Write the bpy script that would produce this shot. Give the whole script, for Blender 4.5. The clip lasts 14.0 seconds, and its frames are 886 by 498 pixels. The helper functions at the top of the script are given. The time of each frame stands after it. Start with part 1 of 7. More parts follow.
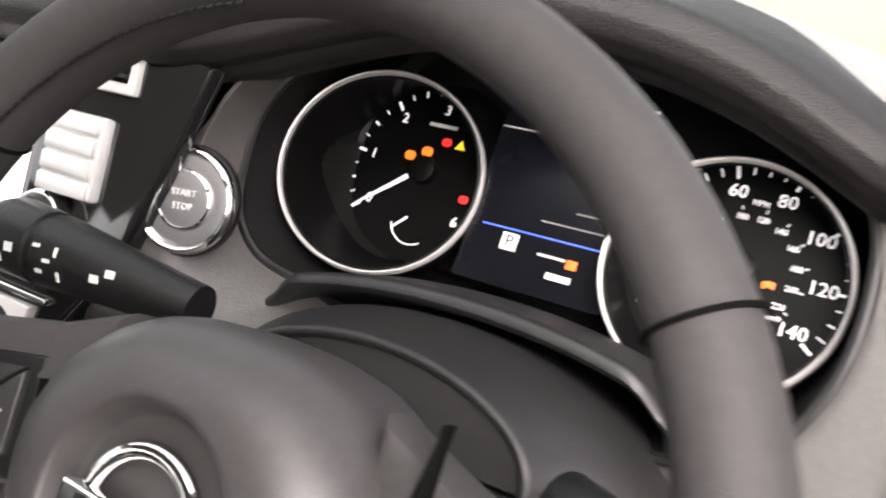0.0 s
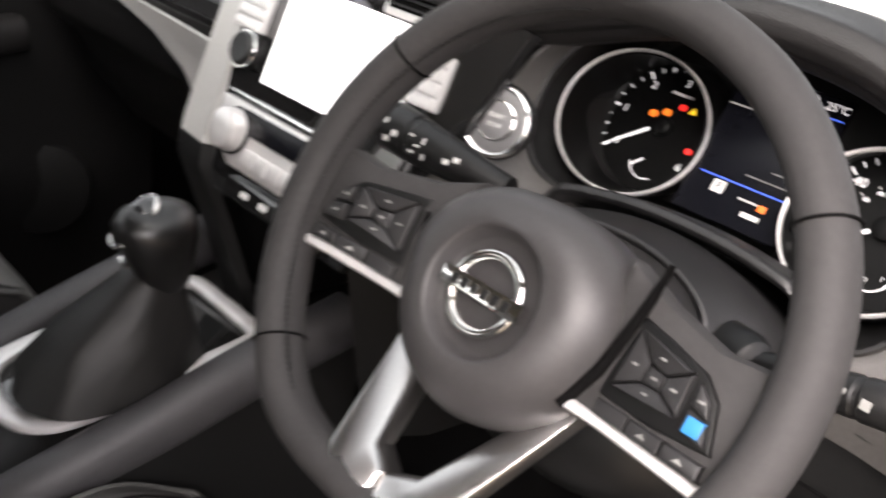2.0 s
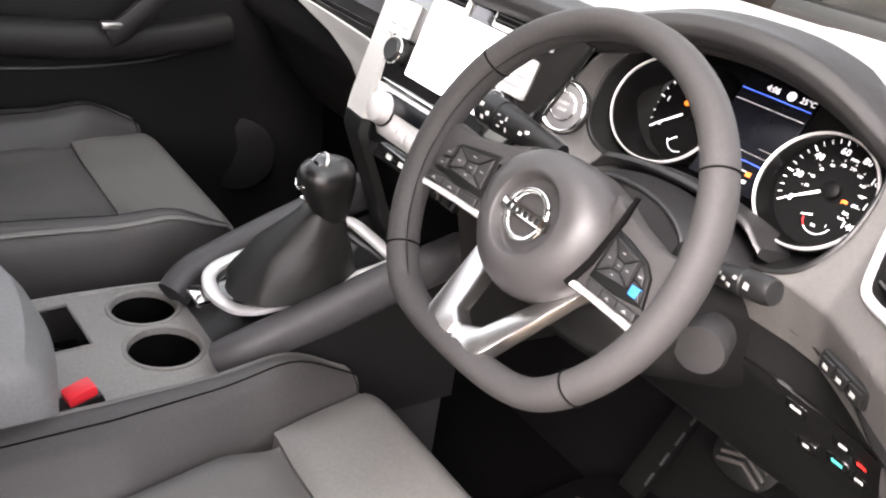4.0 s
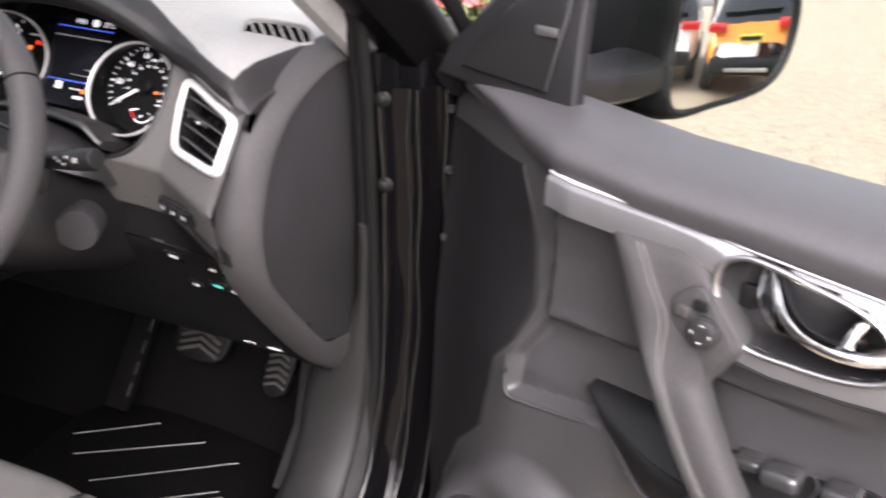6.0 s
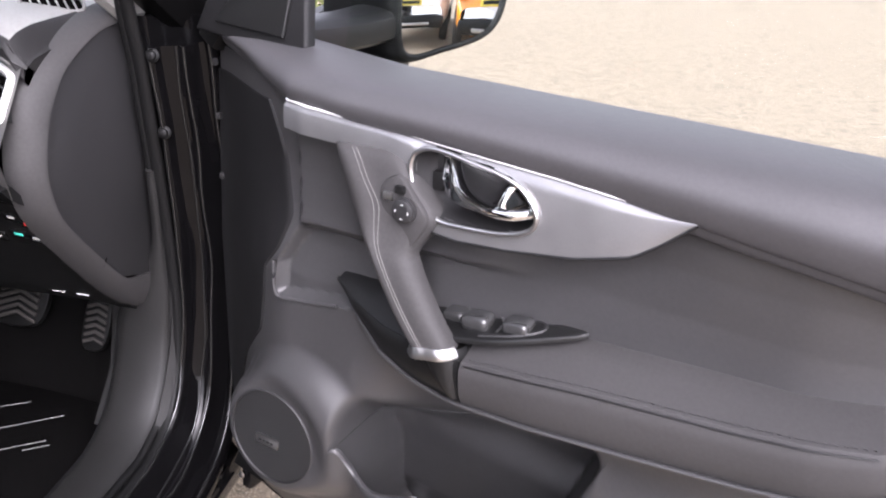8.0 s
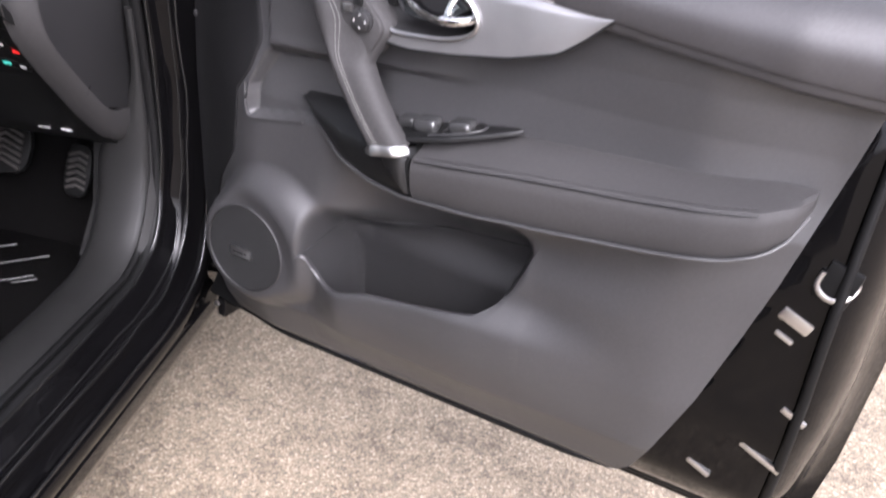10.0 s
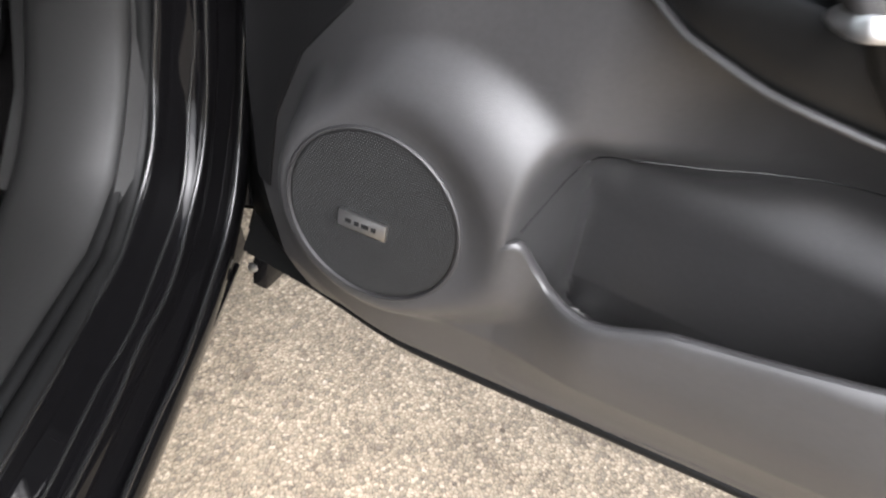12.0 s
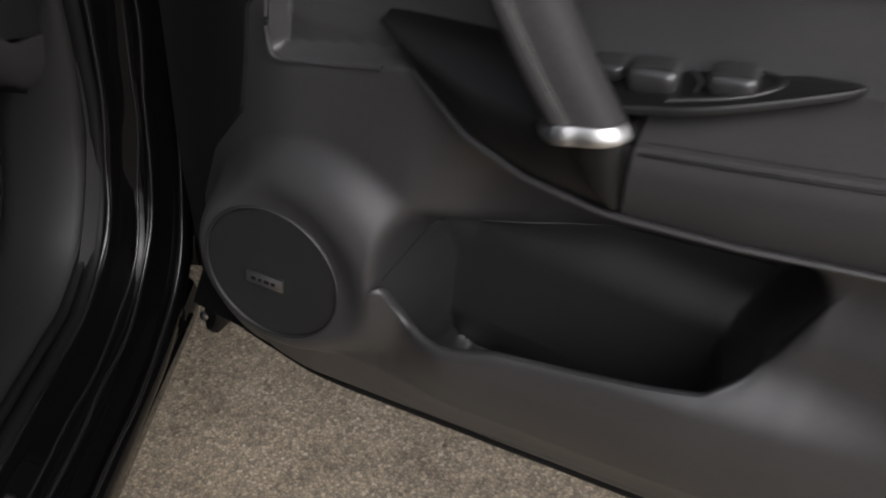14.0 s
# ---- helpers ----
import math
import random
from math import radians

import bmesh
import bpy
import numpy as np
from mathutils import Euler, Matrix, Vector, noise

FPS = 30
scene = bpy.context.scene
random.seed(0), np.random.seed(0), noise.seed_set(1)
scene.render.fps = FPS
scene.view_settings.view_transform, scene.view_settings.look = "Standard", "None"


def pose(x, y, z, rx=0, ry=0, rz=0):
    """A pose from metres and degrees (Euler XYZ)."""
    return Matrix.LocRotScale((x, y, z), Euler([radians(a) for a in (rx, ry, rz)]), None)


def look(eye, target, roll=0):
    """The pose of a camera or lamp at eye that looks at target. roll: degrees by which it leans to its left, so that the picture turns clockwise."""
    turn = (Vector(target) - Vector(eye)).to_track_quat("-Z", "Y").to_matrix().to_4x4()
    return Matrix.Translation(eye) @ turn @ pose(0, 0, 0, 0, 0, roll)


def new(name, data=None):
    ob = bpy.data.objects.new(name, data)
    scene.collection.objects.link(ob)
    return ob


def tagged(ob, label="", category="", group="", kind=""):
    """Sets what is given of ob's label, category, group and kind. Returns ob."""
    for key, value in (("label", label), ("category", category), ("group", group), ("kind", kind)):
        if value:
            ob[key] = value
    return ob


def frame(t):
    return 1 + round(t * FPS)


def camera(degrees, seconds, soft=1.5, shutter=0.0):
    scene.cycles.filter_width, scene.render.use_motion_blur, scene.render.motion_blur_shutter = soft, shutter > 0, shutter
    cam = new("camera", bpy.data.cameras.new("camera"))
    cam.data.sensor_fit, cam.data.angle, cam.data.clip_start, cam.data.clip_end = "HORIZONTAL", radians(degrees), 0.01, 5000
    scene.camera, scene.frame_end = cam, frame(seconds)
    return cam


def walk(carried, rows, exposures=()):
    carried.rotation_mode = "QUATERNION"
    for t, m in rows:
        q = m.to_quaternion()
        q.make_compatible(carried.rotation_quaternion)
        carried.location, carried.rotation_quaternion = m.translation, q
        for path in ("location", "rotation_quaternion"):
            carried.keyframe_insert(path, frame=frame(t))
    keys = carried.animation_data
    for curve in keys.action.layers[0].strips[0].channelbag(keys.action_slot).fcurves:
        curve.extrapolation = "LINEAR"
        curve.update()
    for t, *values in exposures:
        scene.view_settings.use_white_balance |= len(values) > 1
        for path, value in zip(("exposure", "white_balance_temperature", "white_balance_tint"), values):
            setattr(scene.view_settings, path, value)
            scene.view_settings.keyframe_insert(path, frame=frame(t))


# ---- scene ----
cam = camera(52.0, 14.0, soft=2.0, shutter=0.5)
PATH = [
    (0, (0.565, -0.155, 1.186), (-0.386, 1.488, 0.556), 5.3),
    (0.5, (0.632, -0.165, 1.205), (-0.373, 1.431, 0.541), 4.7),
    (1, (0.656, -0.2, 1.199), (-0.354, 1.391, 0.529), 6.4),
    (1.5, (0.647, -0.258, 1.179), (-0.414, 1.293, 0.496), 9.7),
    (2, (0.655, -0.35, 1.227), (-0.57, 1.02, 0.438), 11.1),
    (2.2, (0.676, -0.377, 1.249), (-0.599, 0.924, 0.422), 11.0),
    (4.3, (0.929, -0.528, 1.322), (-0.491, 0.575, 0.447), 9.5),
    (4.5, (0.941, -0.556, 1.316), (-0.36, 0.718, 0.488), 8.2),
    (5, (1.021, -0.625, 1.336), (-0.011, 0.895, 0.545), 6.1),
    (5.5, (1.087, -0.624, 1.332), (0.316, 1.049, 0.554), 5.3),
    (6, (1.187, -0.618, 1.33), (0.591, 1.124, 0.548), 4.9),
    (6.5, (1.238, -0.643, 1.333), (0.758, 1.135, 0.553), 4.5),
    (7, (1.282, -0.682, 1.33), (0.895, 1.122, 0.559), 4.7),
    (7.2, (1.304, -0.699, 1.33), (0.948, 1.112, 0.558), 4.7),
    (9.3, (1.43, -0.992, 1.306), (1.181, 0.841, 0.545), 3.8),
    (9.5, (1.438, -1.008, 1.301), (1.208, 0.813, 0.508), 4.2),
    (10, (1.427, -0.976, 1.251), (1.22, 0.791, 0.337), 5.4),
    (10.5, (1.292, -0.864, 1.222), (1.159, 0.846, 0.193), 6.2),
    (11, (1.174, -0.715, 1.17), (1.108, 0.963, 0.084), 7.6),
    (11.5, (1.096, -0.553, 1.086), (1.041, 1.084, -0.062), 8.8),
    (12, (1.026, -0.333, 0.975), (1.067, 1.267, -0.226), 9.8),
    (12.5, (0.988, -0.192, 0.903), (1.097, 1.391, -0.314), 10.4),
    (13, (0.978, -0.161, 0.88), (1.107, 1.444, -0.306), 10.4),
    (13.5, (1.035, -0.276, 0.968), (1.119, 1.341, -0.206), 8.6),
    (14, (1.136, -0.461, 1.106), (1.146, 1.174, -0.045), 5.8),
]
# the clip fades to dark over its last second
EXPOSURE = 2.45
walk(cam, [(t, look(eye, target, roll)) for t, eye, target, roll in PATH],
     [(0, EXPOSURE + 0.15, 6750, 18), (0.5, EXPOSURE - 0.1, 6750, 18), (2.4, EXPOSURE - 0.02, 6750, 18), (4.3, EXPOSURE + 0.88, 6700, 20), (4.6, EXPOSURE + 0.80, 6700, 20), (5.1, EXPOSURE + 0.58, 6750, 22), (6.2, EXPOSURE - 0.14, 6300, 20), (9.0, EXPOSURE - 0.22, 6000, 24), (9.6, EXPOSURE - 0.24, 5980, 24), (10.6, EXPOSURE - 0.1, 6050, 15), (12.6, EXPOSURE, 6200, 12), (13, EXPOSURE - 0.33, 6300, 12), (13.5, EXPOSURE - 1.03, 6300, 12), (14, EXPOSURE - 1.93, 6300, 12)])

# ---- world and sun: bright overcast day ----
world = bpy.data.worlds.new("overcast_sky")
scene.world = world
world.use_nodes = True
wn, wl = world.node_tree.nodes, world.node_tree.links
sky = wn.new("ShaderNodeTexSky")
sky.sky_type, sky.sun_disc = "NISHITA", False
sky.sun_elevation, sky.sun_rotation = radians(42.0), radians(152.0)
sky.air_density, sky.dust_density, sky.ozone_density = 1.0, 4.0, 0.5
hs = wn.new("ShaderNodeHueSaturation")
hs.inputs["Saturation"].default_value = 0.18
wl.new(sky.outputs[0], hs.inputs["Color"])
wl.new(hs.outputs[0], wn["Background"].inputs["Color"])
wn["Background"].inputs["Strength"].default_value = 0.15
sun = new("sun", bpy.data.lights.new("sun", "SUN"))
sun.data.energy, sun.data.angle, sun.data.color = 1.0, radians(60), (1.0, 0.95, 0.89)
sun.matrix_world = look((5.74, -10.8, 11.0), (0, 0, 0))

# ---- materials ----
def mat(name, color, rough=0.5, metal=0.0, var=0.15, scale=30.0, bump=0.0, bscale=600.0, coat=0.0, spec=0.5, emit=None, power=0.0, grain="noise", second=None):
    """A surface of one base colour with variation at two scales and a fine relief."""
    m = bpy.data.materials.new(name)
    m.use_nodes = True
    n, l = m.node_tree.nodes, m.node_tree.links
    b = n["Principled BSDF"]
    b.inputs["Roughness"].default_value, b.inputs["Metallic"].default_value = rough, metal
    b.inputs["Coat Weight"].default_value, b.inputs["Specular IOR Level"].default_value = coat, spec
    b.inputs["Coat Roughness"].default_value = 0.06
    co = n.new("ShaderNodeTexCoord")
    if var:
        big, fine = n.new("ShaderNodeTexNoise"), n.new("ShaderNodeTexNoise")
        big.inputs["Scale"].default_value, big.inputs["Detail"].default_value = scale * 0.25, 3
        fine.inputs["Scale"].default_value, fine.inputs["Detail"].default_value = scale * 8, 4
        mix = n.new("ShaderNodeMath")
        mix.operation = "ADD"
        l.new(co.outputs["Object"], big.inputs["Vector"])
        l.new(co.outputs["Object"], fine.inputs["Vector"])
        l.new(big.outputs["Fac"], mix.inputs[0])
        l.new(fine.outputs["Fac"], mix.inputs[1])
        ramp = n.new("ShaderNodeValToRGB")
        ramp.color_ramp.elements[0].position, ramp.color_ramp.elements[1].position = 0.7, 1.3
        ramp.color_ramp.elements[0].position = 0.35
        ramp.color_ramp.elements[1].position = 0.65
        half = n.new("ShaderNodeMath")
        half.operation, half.inputs[1].default_value = "MULTIPLY", 0.5
        l.new(mix.outputs[0], half.inputs[0])
        l.new(half.outputs[0], ramp.inputs[0])
        two = second or tuple(c * (1 + var) for c in color)
        ramp.color_ramp.elements[0].color = (*[c * (1 - var) for c in color], 1)
        ramp.color_ramp.elements[1].color = (*two, 1)
        l.new(ramp.outputs[0], b.inputs["Base Color"])
        rr = n.new("ShaderNodeMapRange")
        rr.inputs["To Min"].default_value, rr.inputs["To Max"].default_value = rough * 0.85, min(1, rough * 1.15)
        l.new(big.outputs["Fac"], rr.inputs["Value"])
        l.new(rr.outputs[0], b.inputs["Roughness"])
    else:
        b.inputs["Base Color"].default_value = (*color, 1)
    if bump:
        t = n.new("ShaderNodeTexVoronoi" if grain == "leather" else "ShaderNodeTexNoise")
        t.inputs["Scale"].default_value = bscale
        bp = n.new("ShaderNodeBump")
        bp.inputs["Strength"].default_value, bp.inputs["Distance"].default_value = bump, 0.001
        l.new(co.outputs["Object"], t.inputs["Vector"])
        l.new(t.outputs[0], bp.inputs["Height"])
        l.new(bp.outputs[0], b.inputs["Normal"])
    if emit:
        b.inputs["Emission Color"].default_value, b.inputs["Emission Strength"].default_value = (*emit, 1), power
    return m


CARD = mat("charcoal_door_plastic", (0.029, 0.0283, 0.0288), 0.43, bump=0.14, bscale=1200, spec=0.65)
PADM = mat("charcoal_soft_pad", (0.038, 0.0365, 0.038), 0.52, bump=0.2, bscale=1000, grain="leather")
LEATHER = mat("charcoal_leather", (0.032, 0.0306, 0.0304), 0.68, spec=0.26, bump=0.10, bscale=1500, grain="leather")
SWITCHM = mat("glossy_grey_switch", (0.026, 0.026, 0.026), 0.17, var=0.06, spec=0.7)
RIBM = mat("grey_pedal_rubber", (0.030, 0.027, 0.024), 0.6, var=0.2)
SEATM = mat("grey_seat_leather", (0.105, 0.103, 0.097), 0.45, bump=0.2, bscale=800, grain="leather")
SEATC = mat("mid_grey_seat_leather", (0.064, 0.062, 0.059), 0.5, bump=0.25, bscale=700, grain="leather")
LIDM = mat("pale_grey_lid_leather", (0.17, 0.172, 0.172), 0.5, bump=0.2, bscale=800, grain="leather")
SEATD = mat("dark_seat_leather", (0.032, 0.030, 0.029), 0.5, bump=0.2, bscale=800, grain="leather")
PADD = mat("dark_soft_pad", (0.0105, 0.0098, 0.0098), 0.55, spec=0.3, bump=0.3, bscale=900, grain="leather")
FASCIA = mat("grey_dash_plastic", (0.060, 0.057, 0.054), 0.5, bump=0.16, bscale=900, grain="leather")
DASHTOP = mat("grey_dash_top", (0.185, 0.180, 0.171), 0.52, bump=0.25, bscale=700, grain="leather")
DARK = mat("black_plastic", (0.006, 0.006, 0.006), 0.42, bump=0.2, bscale=800, spec=0.35)
# black vent parts, and trim whose shade is put into the colour
VENTM = mat("black_vent_and_shaded_plastic", (0.004, 0.004, 0.004), 0.5, var=0.1, spec=0.25)
SILVER = mat("silver_painted_trim", (0.62, 0.61, 0.60), 0.32, 0.4, var=0.05, scale=80)
# black carpet and recess fill, darkened in colour to hold deep shade
VDARK = mat("carpet_and_shade_black", (0.004, 0.0038, 0.0038), 0.95, bump=0.6, bscale=900, spec=0.02)
GLOSS = mat("piano_black", (0.008, 0.008, 0.008), 0.06, var=0.05, coat=0.6)
PAINT = mat("black_car_paint", (0.0035, 0.0034, 0.0036), 0.10, var=0.1, scale=60, spec=0.26)
FRAMEP = mat("wet_looking_black_paint", (0.0022, 0.0021, 0.0023), 0.05, var=0.1, scale=60, spec=0.18, bump=0.04, bscale=14)
PILLARP = mat("glossy_black_body_paint", (0.0032, 0.0031, 0.0033), 0.05, var=0.1, scale=60, spec=0.13, bump=0.05, bscale=18)
PILLARB = mat("deep_black_paint", (0.003, 0.0029, 0.003), 0.3, var=0.1, spec=0.05)
PANELD = mat("dark_door_end_plastic", (0.0075, 0.0074, 0.0077), 0.55, bump=0.2, bscale=800, spec=0.2)
KICKM = mat("grey_kick_plastic", (0.0115, 0.0113, 0.011), 0.5, spec=0.24, bump=0.2, bscale=800)
RUBBER = mat("black_rubber_seal", (0.005, 0.005, 0.005), 0.5, bump=0.2, bscale=400, spec=0.14)
HUBM = mat("charcoal_airbag_plastic", (0.034, 0.032, 0.032), 0.46, bump=0.06, bscale=1600, grain="leather")
CHROME = mat("chrome", (0.78, 0.77, 0.75), 0.07, 1.0, var=0.05)
# chrome darkened in colour to stand for the dark cabin it reflects
SHADECHROME = mat("chrome_with_dark_reflection", (0.42, 0.425, 0.44), 0.10, 1.0, var=0.05)
BOOTM = mat("soft_black_leather", (0.009, 0.0086, 0.0083), 0.5, spec=0.4, bump=0.15, bscale=900, grain="leather")
KNOBM = mat("black_knob_leather", (0.007, 0.0068, 0.0066), 0.32, bump=0.12, bscale=900, grain="leather")
SATIN = mat("satin_silver", (0.56, 0.55, 0.54), 0.3, 1.0, var=0.06, scale=80)
BRUSHED = mat("brushed_silver_trim", (0.28, 0.278, 0.282), 0.40, 0.78, var=0.08, scale=120, bump=0.1, bscale=900)
DIALM = mat("black_dial_face", (0.003, 0.003, 0.003), 0.4, var=0.1, spec=0.08)
WHITE = mat("white_dial_print", (0.8, 0.8, 0.8), 0.5, var=0.04, emit=(1, 1, 1), power=0.12)
ORANGE = mat("orange_warning_lamp", (0.4, 0.07, 0.01), 0.5, var=0.03, emit=(1.0, 0.22, 0.02), power=0.26)
REDL = mat("red_warning_lamp", (0.7, 0.02, 0.02), 0.5, var=0.03, emit=(1.0, 0.03, 0.02), power=0.22)
YELLOWL = mat("yellow_warning_lamp", (0.8, 0.6, 0.02), 0.5, var=0.03, emit=(1.0, 0.6, 0.03), power=0.22)
BLUEL = mat("blue_display_line", (0.05, 0.1, 0.6), 0.5, var=0.03, emit=(0.08, 0.2, 1.0), power=0.25)
GREENL = mat("green_switch_lamp", (0.05, 0.5, 0.4), 0.5, var=0.03, emit=(0.1, 0.8, 0.6), power=0.12)
SCREEN = mat("display_glass", (0.004, 0.0042, 0.006), 0.25, var=0.05, spec=0.15)
PRINT = mat("pale_grey_print", (0.6, 0.6, 0.58), 0.55, var=0.05)
DIMP = mat("dim_grey_print", (0.22, 0.22, 0.21), 0.55, var=0.05)
BLUEB = mat("blue_button_print", (0.02, 0.17, 0.42), 0.5, var=0.05)
STITCH = mat("grey_stitching", (0.13, 0.126, 0.12), 0.75, var=0.1, spec=0.2)
MESHM = mat("speaker_mesh", (0.009, 0.009, 0.009), 0.5, 0.0, spec=0.25, var=0.1)
DOORP = mat("satin_black_door_frame", (0.005, 0.005, 0.005), 0.45, var=0.15, scale=20, spec=0.12)
# pale grey that carries the sunlight on the stack's side
STACKS = mat("sunlit_grey_stack_side", (0.38, 0.378, 0.365), 0.42, var=0.06, spec=0.5)
HOLE = mat("unlit_cavity_black", (0.003, 0.003, 0.003), 0.95, spec=0.0)
SHROUDM = mat("charcoal_shroud_plastic", (0.0135, 0.0132, 0.0135), 0.42, bump=0.16, bscale=1000, spec=0.5)
COVER = mat("dark_grey_cover_plastic", (0.015, 0.0145, 0.015), 0.5, bump=0.2, bscale=800)
LITS = mat("lit_pale_display", (0.6, 0.6, 0.6), 0.25, var=0.04, emit=(1.0, 1.0, 1.0), power=0.5)
REDB = mat("red_buckle_plastic", (0.6, 0.02, 0.03), 0.4, var=0.06)
ORANGEC = mat("orange_car_paint", (0.72, 0.26, 0.02), 0.25, var=0.06, coat=1.0)
WHITEC = mat("white_car_paint", (0.78, 0.78, 0.78), 0.25, var=0.04, coat=1.0)
TAIL = mat("red_tail_lamp", (0.55, 0.02, 0.02), 0.15, var=0.05, coat=0.6)
TYRE = mat("tyre_rubber", (0.02, 0.02, 0.02), 0.8, var=0.15, bump=0.3)
SMOKE = mat("dark_car_glass", (0.015, 0.018, 0.02), 0.05, var=0.05, coat=0.5)
BARK = mat("bark", (0.09, 0.065, 0.045), 0.9, var=0.3, bump=0.8, bscale=60)
LEAF = mat("hedge_leaf", (0.07, 0.11, 0.025), 0.6, var=0.45, scale=4, second=(0.16, 0.17, 0.04))
PETAL = mat("red_petal", (0.55, 0.06, 0.05), 0.6, var=0.3, scale=20, second=(0.75, 0.35, 0.32))
PLATE = mat("yellow_plate", (0.75, 0.62, 0.08), 0.4, var=0.04)
mirror_glass = mat("mirror_glass", (0.9, 0.9, 0.9), 0.015, 1.0, var=0)
GLASS = bpy.data.materials.new("window_glass")
GLASS.use_nodes = True
_g = GLASS.node_tree
_g.nodes.clear()
_o, _t, _s, _m = (_g.nodes.new("ShaderNode" + k) for k in ("OutputMaterial", "BsdfTransparent", "BsdfGlossy", "MixShader"))
_s.inputs["Roughness"].default_value = 0.02
_t.inputs["Color"].default_value = (0.93, 0.96, 0.94, 1)
_m.inputs[0].default_value = 0.012
_g.links.new(_t.outputs[0], _m.inputs[1])
_g.links.new(_s.outputs[0], _m.inputs[2])
_g.links.new(_m.outputs[0], _o.inputs[0])


def asphalt():
    """Worn tarmac with pale stone chips of several sizes and broad worn patches."""
    m = bpy.data.materials.new("worn_chip_asphalt")
    m.use_nodes = True
    n, l = m.node_tree.nodes, m.node_tree.links
    b = n["Principled BSDF"]
    b.inputs["Roughness"].default_value = 0.9
    co = n.new("ShaderNodeTexCoord")
    vo, vs, big, med = n.new("ShaderNodeTexVoronoi"), n.new("ShaderNodeTexVoronoi"), n.new("ShaderNodeTexNoise"), n.new("ShaderNodeTexNoise")
    vo.inputs["Scale"].default_value, vs.inputs["Scale"].default_value = 150, 420
    ve = n.new("ShaderNodeTexVoronoi")
    ve.feature = "DISTANCE_TO_EDGE"
    ve.inputs["Scale"].default_value = 150
    big.inputs["Scale"].default_value, med.inputs["Scale"].default_value = 2.2, 22
    big.inputs["Detail"].default_value = med.inputs["Detail"].default_value = 6
    for t in (vo, vs, ve, big, med):
        l.new(co.outputs["Object"], t.inputs["Vector"])
    ramp = n.new("ShaderNodeValToRGB")
    cr = ramp.color_ramp
    cr.elements[0].position, cr.elements[0].color = 0.0, (0.17, 0.150, 0.126, 1)
    cr.elements[1].position, cr.elements[1].color = 1.0, (0.50, 0.45, 0.385, 1)
    for p, c in ((0.3, (0.25, 0.217, 0.172)), (0.55, (0.33, 0.286, 0.226)), (0.8, (0.41, 0.357, 0.284))):
        e = cr.elements.new(p)
        e.color = (*c, 1)
    l.new(vo.outputs["Color"], ramp.inputs[0])
    r2 = n.new("ShaderNodeValToRGB")
    r2.color_ramp.elements[0].color, r2.color_ramp.elements[1].color = (0.75, 0.72, 0.69, 1), (1.12, 1.07, 1.0, 1)
    l.new(vs.outputs["Color"], r2.inputs[0])
    mul = n.new("ShaderNodeMix")
    mul.data_type, mul.blend_type = "RGBA", "MULTIPLY"
    mul.inputs[0].default_value = 0.8
    l.new(ramp.outputs[0], mul.inputs[6])
    l.new(r2.outputs[0], mul.inputs[7])
    r3 = n.new("ShaderNodeMapRange")
    r3.inputs["From Min"].default_value, r3.inputs["From Max"].default_value = 0.3, 0.7
    r3.inputs["To Min"].default_value, r3.inputs["To Max"].default_value = 0.36, 0.88
    add = n.new("ShaderNodeMath")
    add.operation = "MULTIPLY_ADD"
    add.inputs[1].default_value, add.inputs[2].default_value = 0.6, 0.2
    l.new(med.outputs["Fac"], add.inputs[0])
    av = n.new("ShaderNodeMath")
    av.operation = "MULTIPLY_ADD"
    av.inputs[1].default_value = 0.5
    l.new(big.outputs["Fac"], av.inputs[0])
    l.new(add.outputs[0], av.inputs[2])
    l.new(av.outputs[0], r3.inputs["Value"])
    fin = n.new("ShaderNodeVectorMath")
    fin.operation = "SCALE"
    l.new(mul.outputs[2], fin.inputs[0])
    l.new(r3.outputs[0], fin.inputs["Scale"])
    spot = n.new("ShaderNodeTexNoise")
    spot.inputs["Scale"].default_value, spot.inputs["Detail"].default_value = 11.0, 6
    l.new(co.outputs["Object"], spot.inputs["Vector"])
    moss = n.new("ShaderNodeValToRGB")
    moss.color_ramp.elements[0].position, moss.color_ramp.elements[0].color = 0.36, (0.82, 0.80, 0.76, 1)
    moss.color_ramp.elements[1].position, moss.color_ramp.elements[1].color = 0.52, (1.03, 1.015, 0.97, 1)
    l.new(spot.outputs["Fac"], moss.inputs[0])
    stained = n.new("ShaderNodeMix")
    stained.data_type, stained.blend_type = "RGBA", "MULTIPLY"
    stained.inputs[0].default_value = 1.0
    l.new(fin.outputs[0], stained.inputs[6])
    l.new(moss.outputs[0], stained.inputs[7])
    gap = n.new("ShaderNodeValToRGB")
    gap.color_ramp.elements[0].color, gap.color_ramp.elements[1].color = (0.48, 0.45, 0.42, 1), (1, 1, 1, 1)
    gap.color_ramp.elements[1].position = 0.13
    l.new(ve.outputs["Distance"], gap.inputs[0])
    mg = n.new("ShaderNodeMix")
    mg.data_type, mg.blend_type = "RGBA", "MULTIPLY"
    mg.inputs[0].default_value = 1.0
    l.new(stained.outputs[2], mg.inputs[6])
    l.new(gap.outputs[0], mg.inputs[7])
    l.new(mg.outputs[2], b.inputs["Base Color"])
    bp = n.new("ShaderNodeBump")
    bp.inputs["Strength"].default_value, bp.inputs["Distance"].default_value = 0.8, 0.0025
    l.new(vo.outputs["Distance"], bp.inputs["Height"])
    l.new(bp.outputs[0], b.inputs["Normal"])
    return m


ASPHALT = asphalt()


# ---- mesh kit ----
def ip(x, xs, ys):
    return float(np.interp(x, xs, ys))


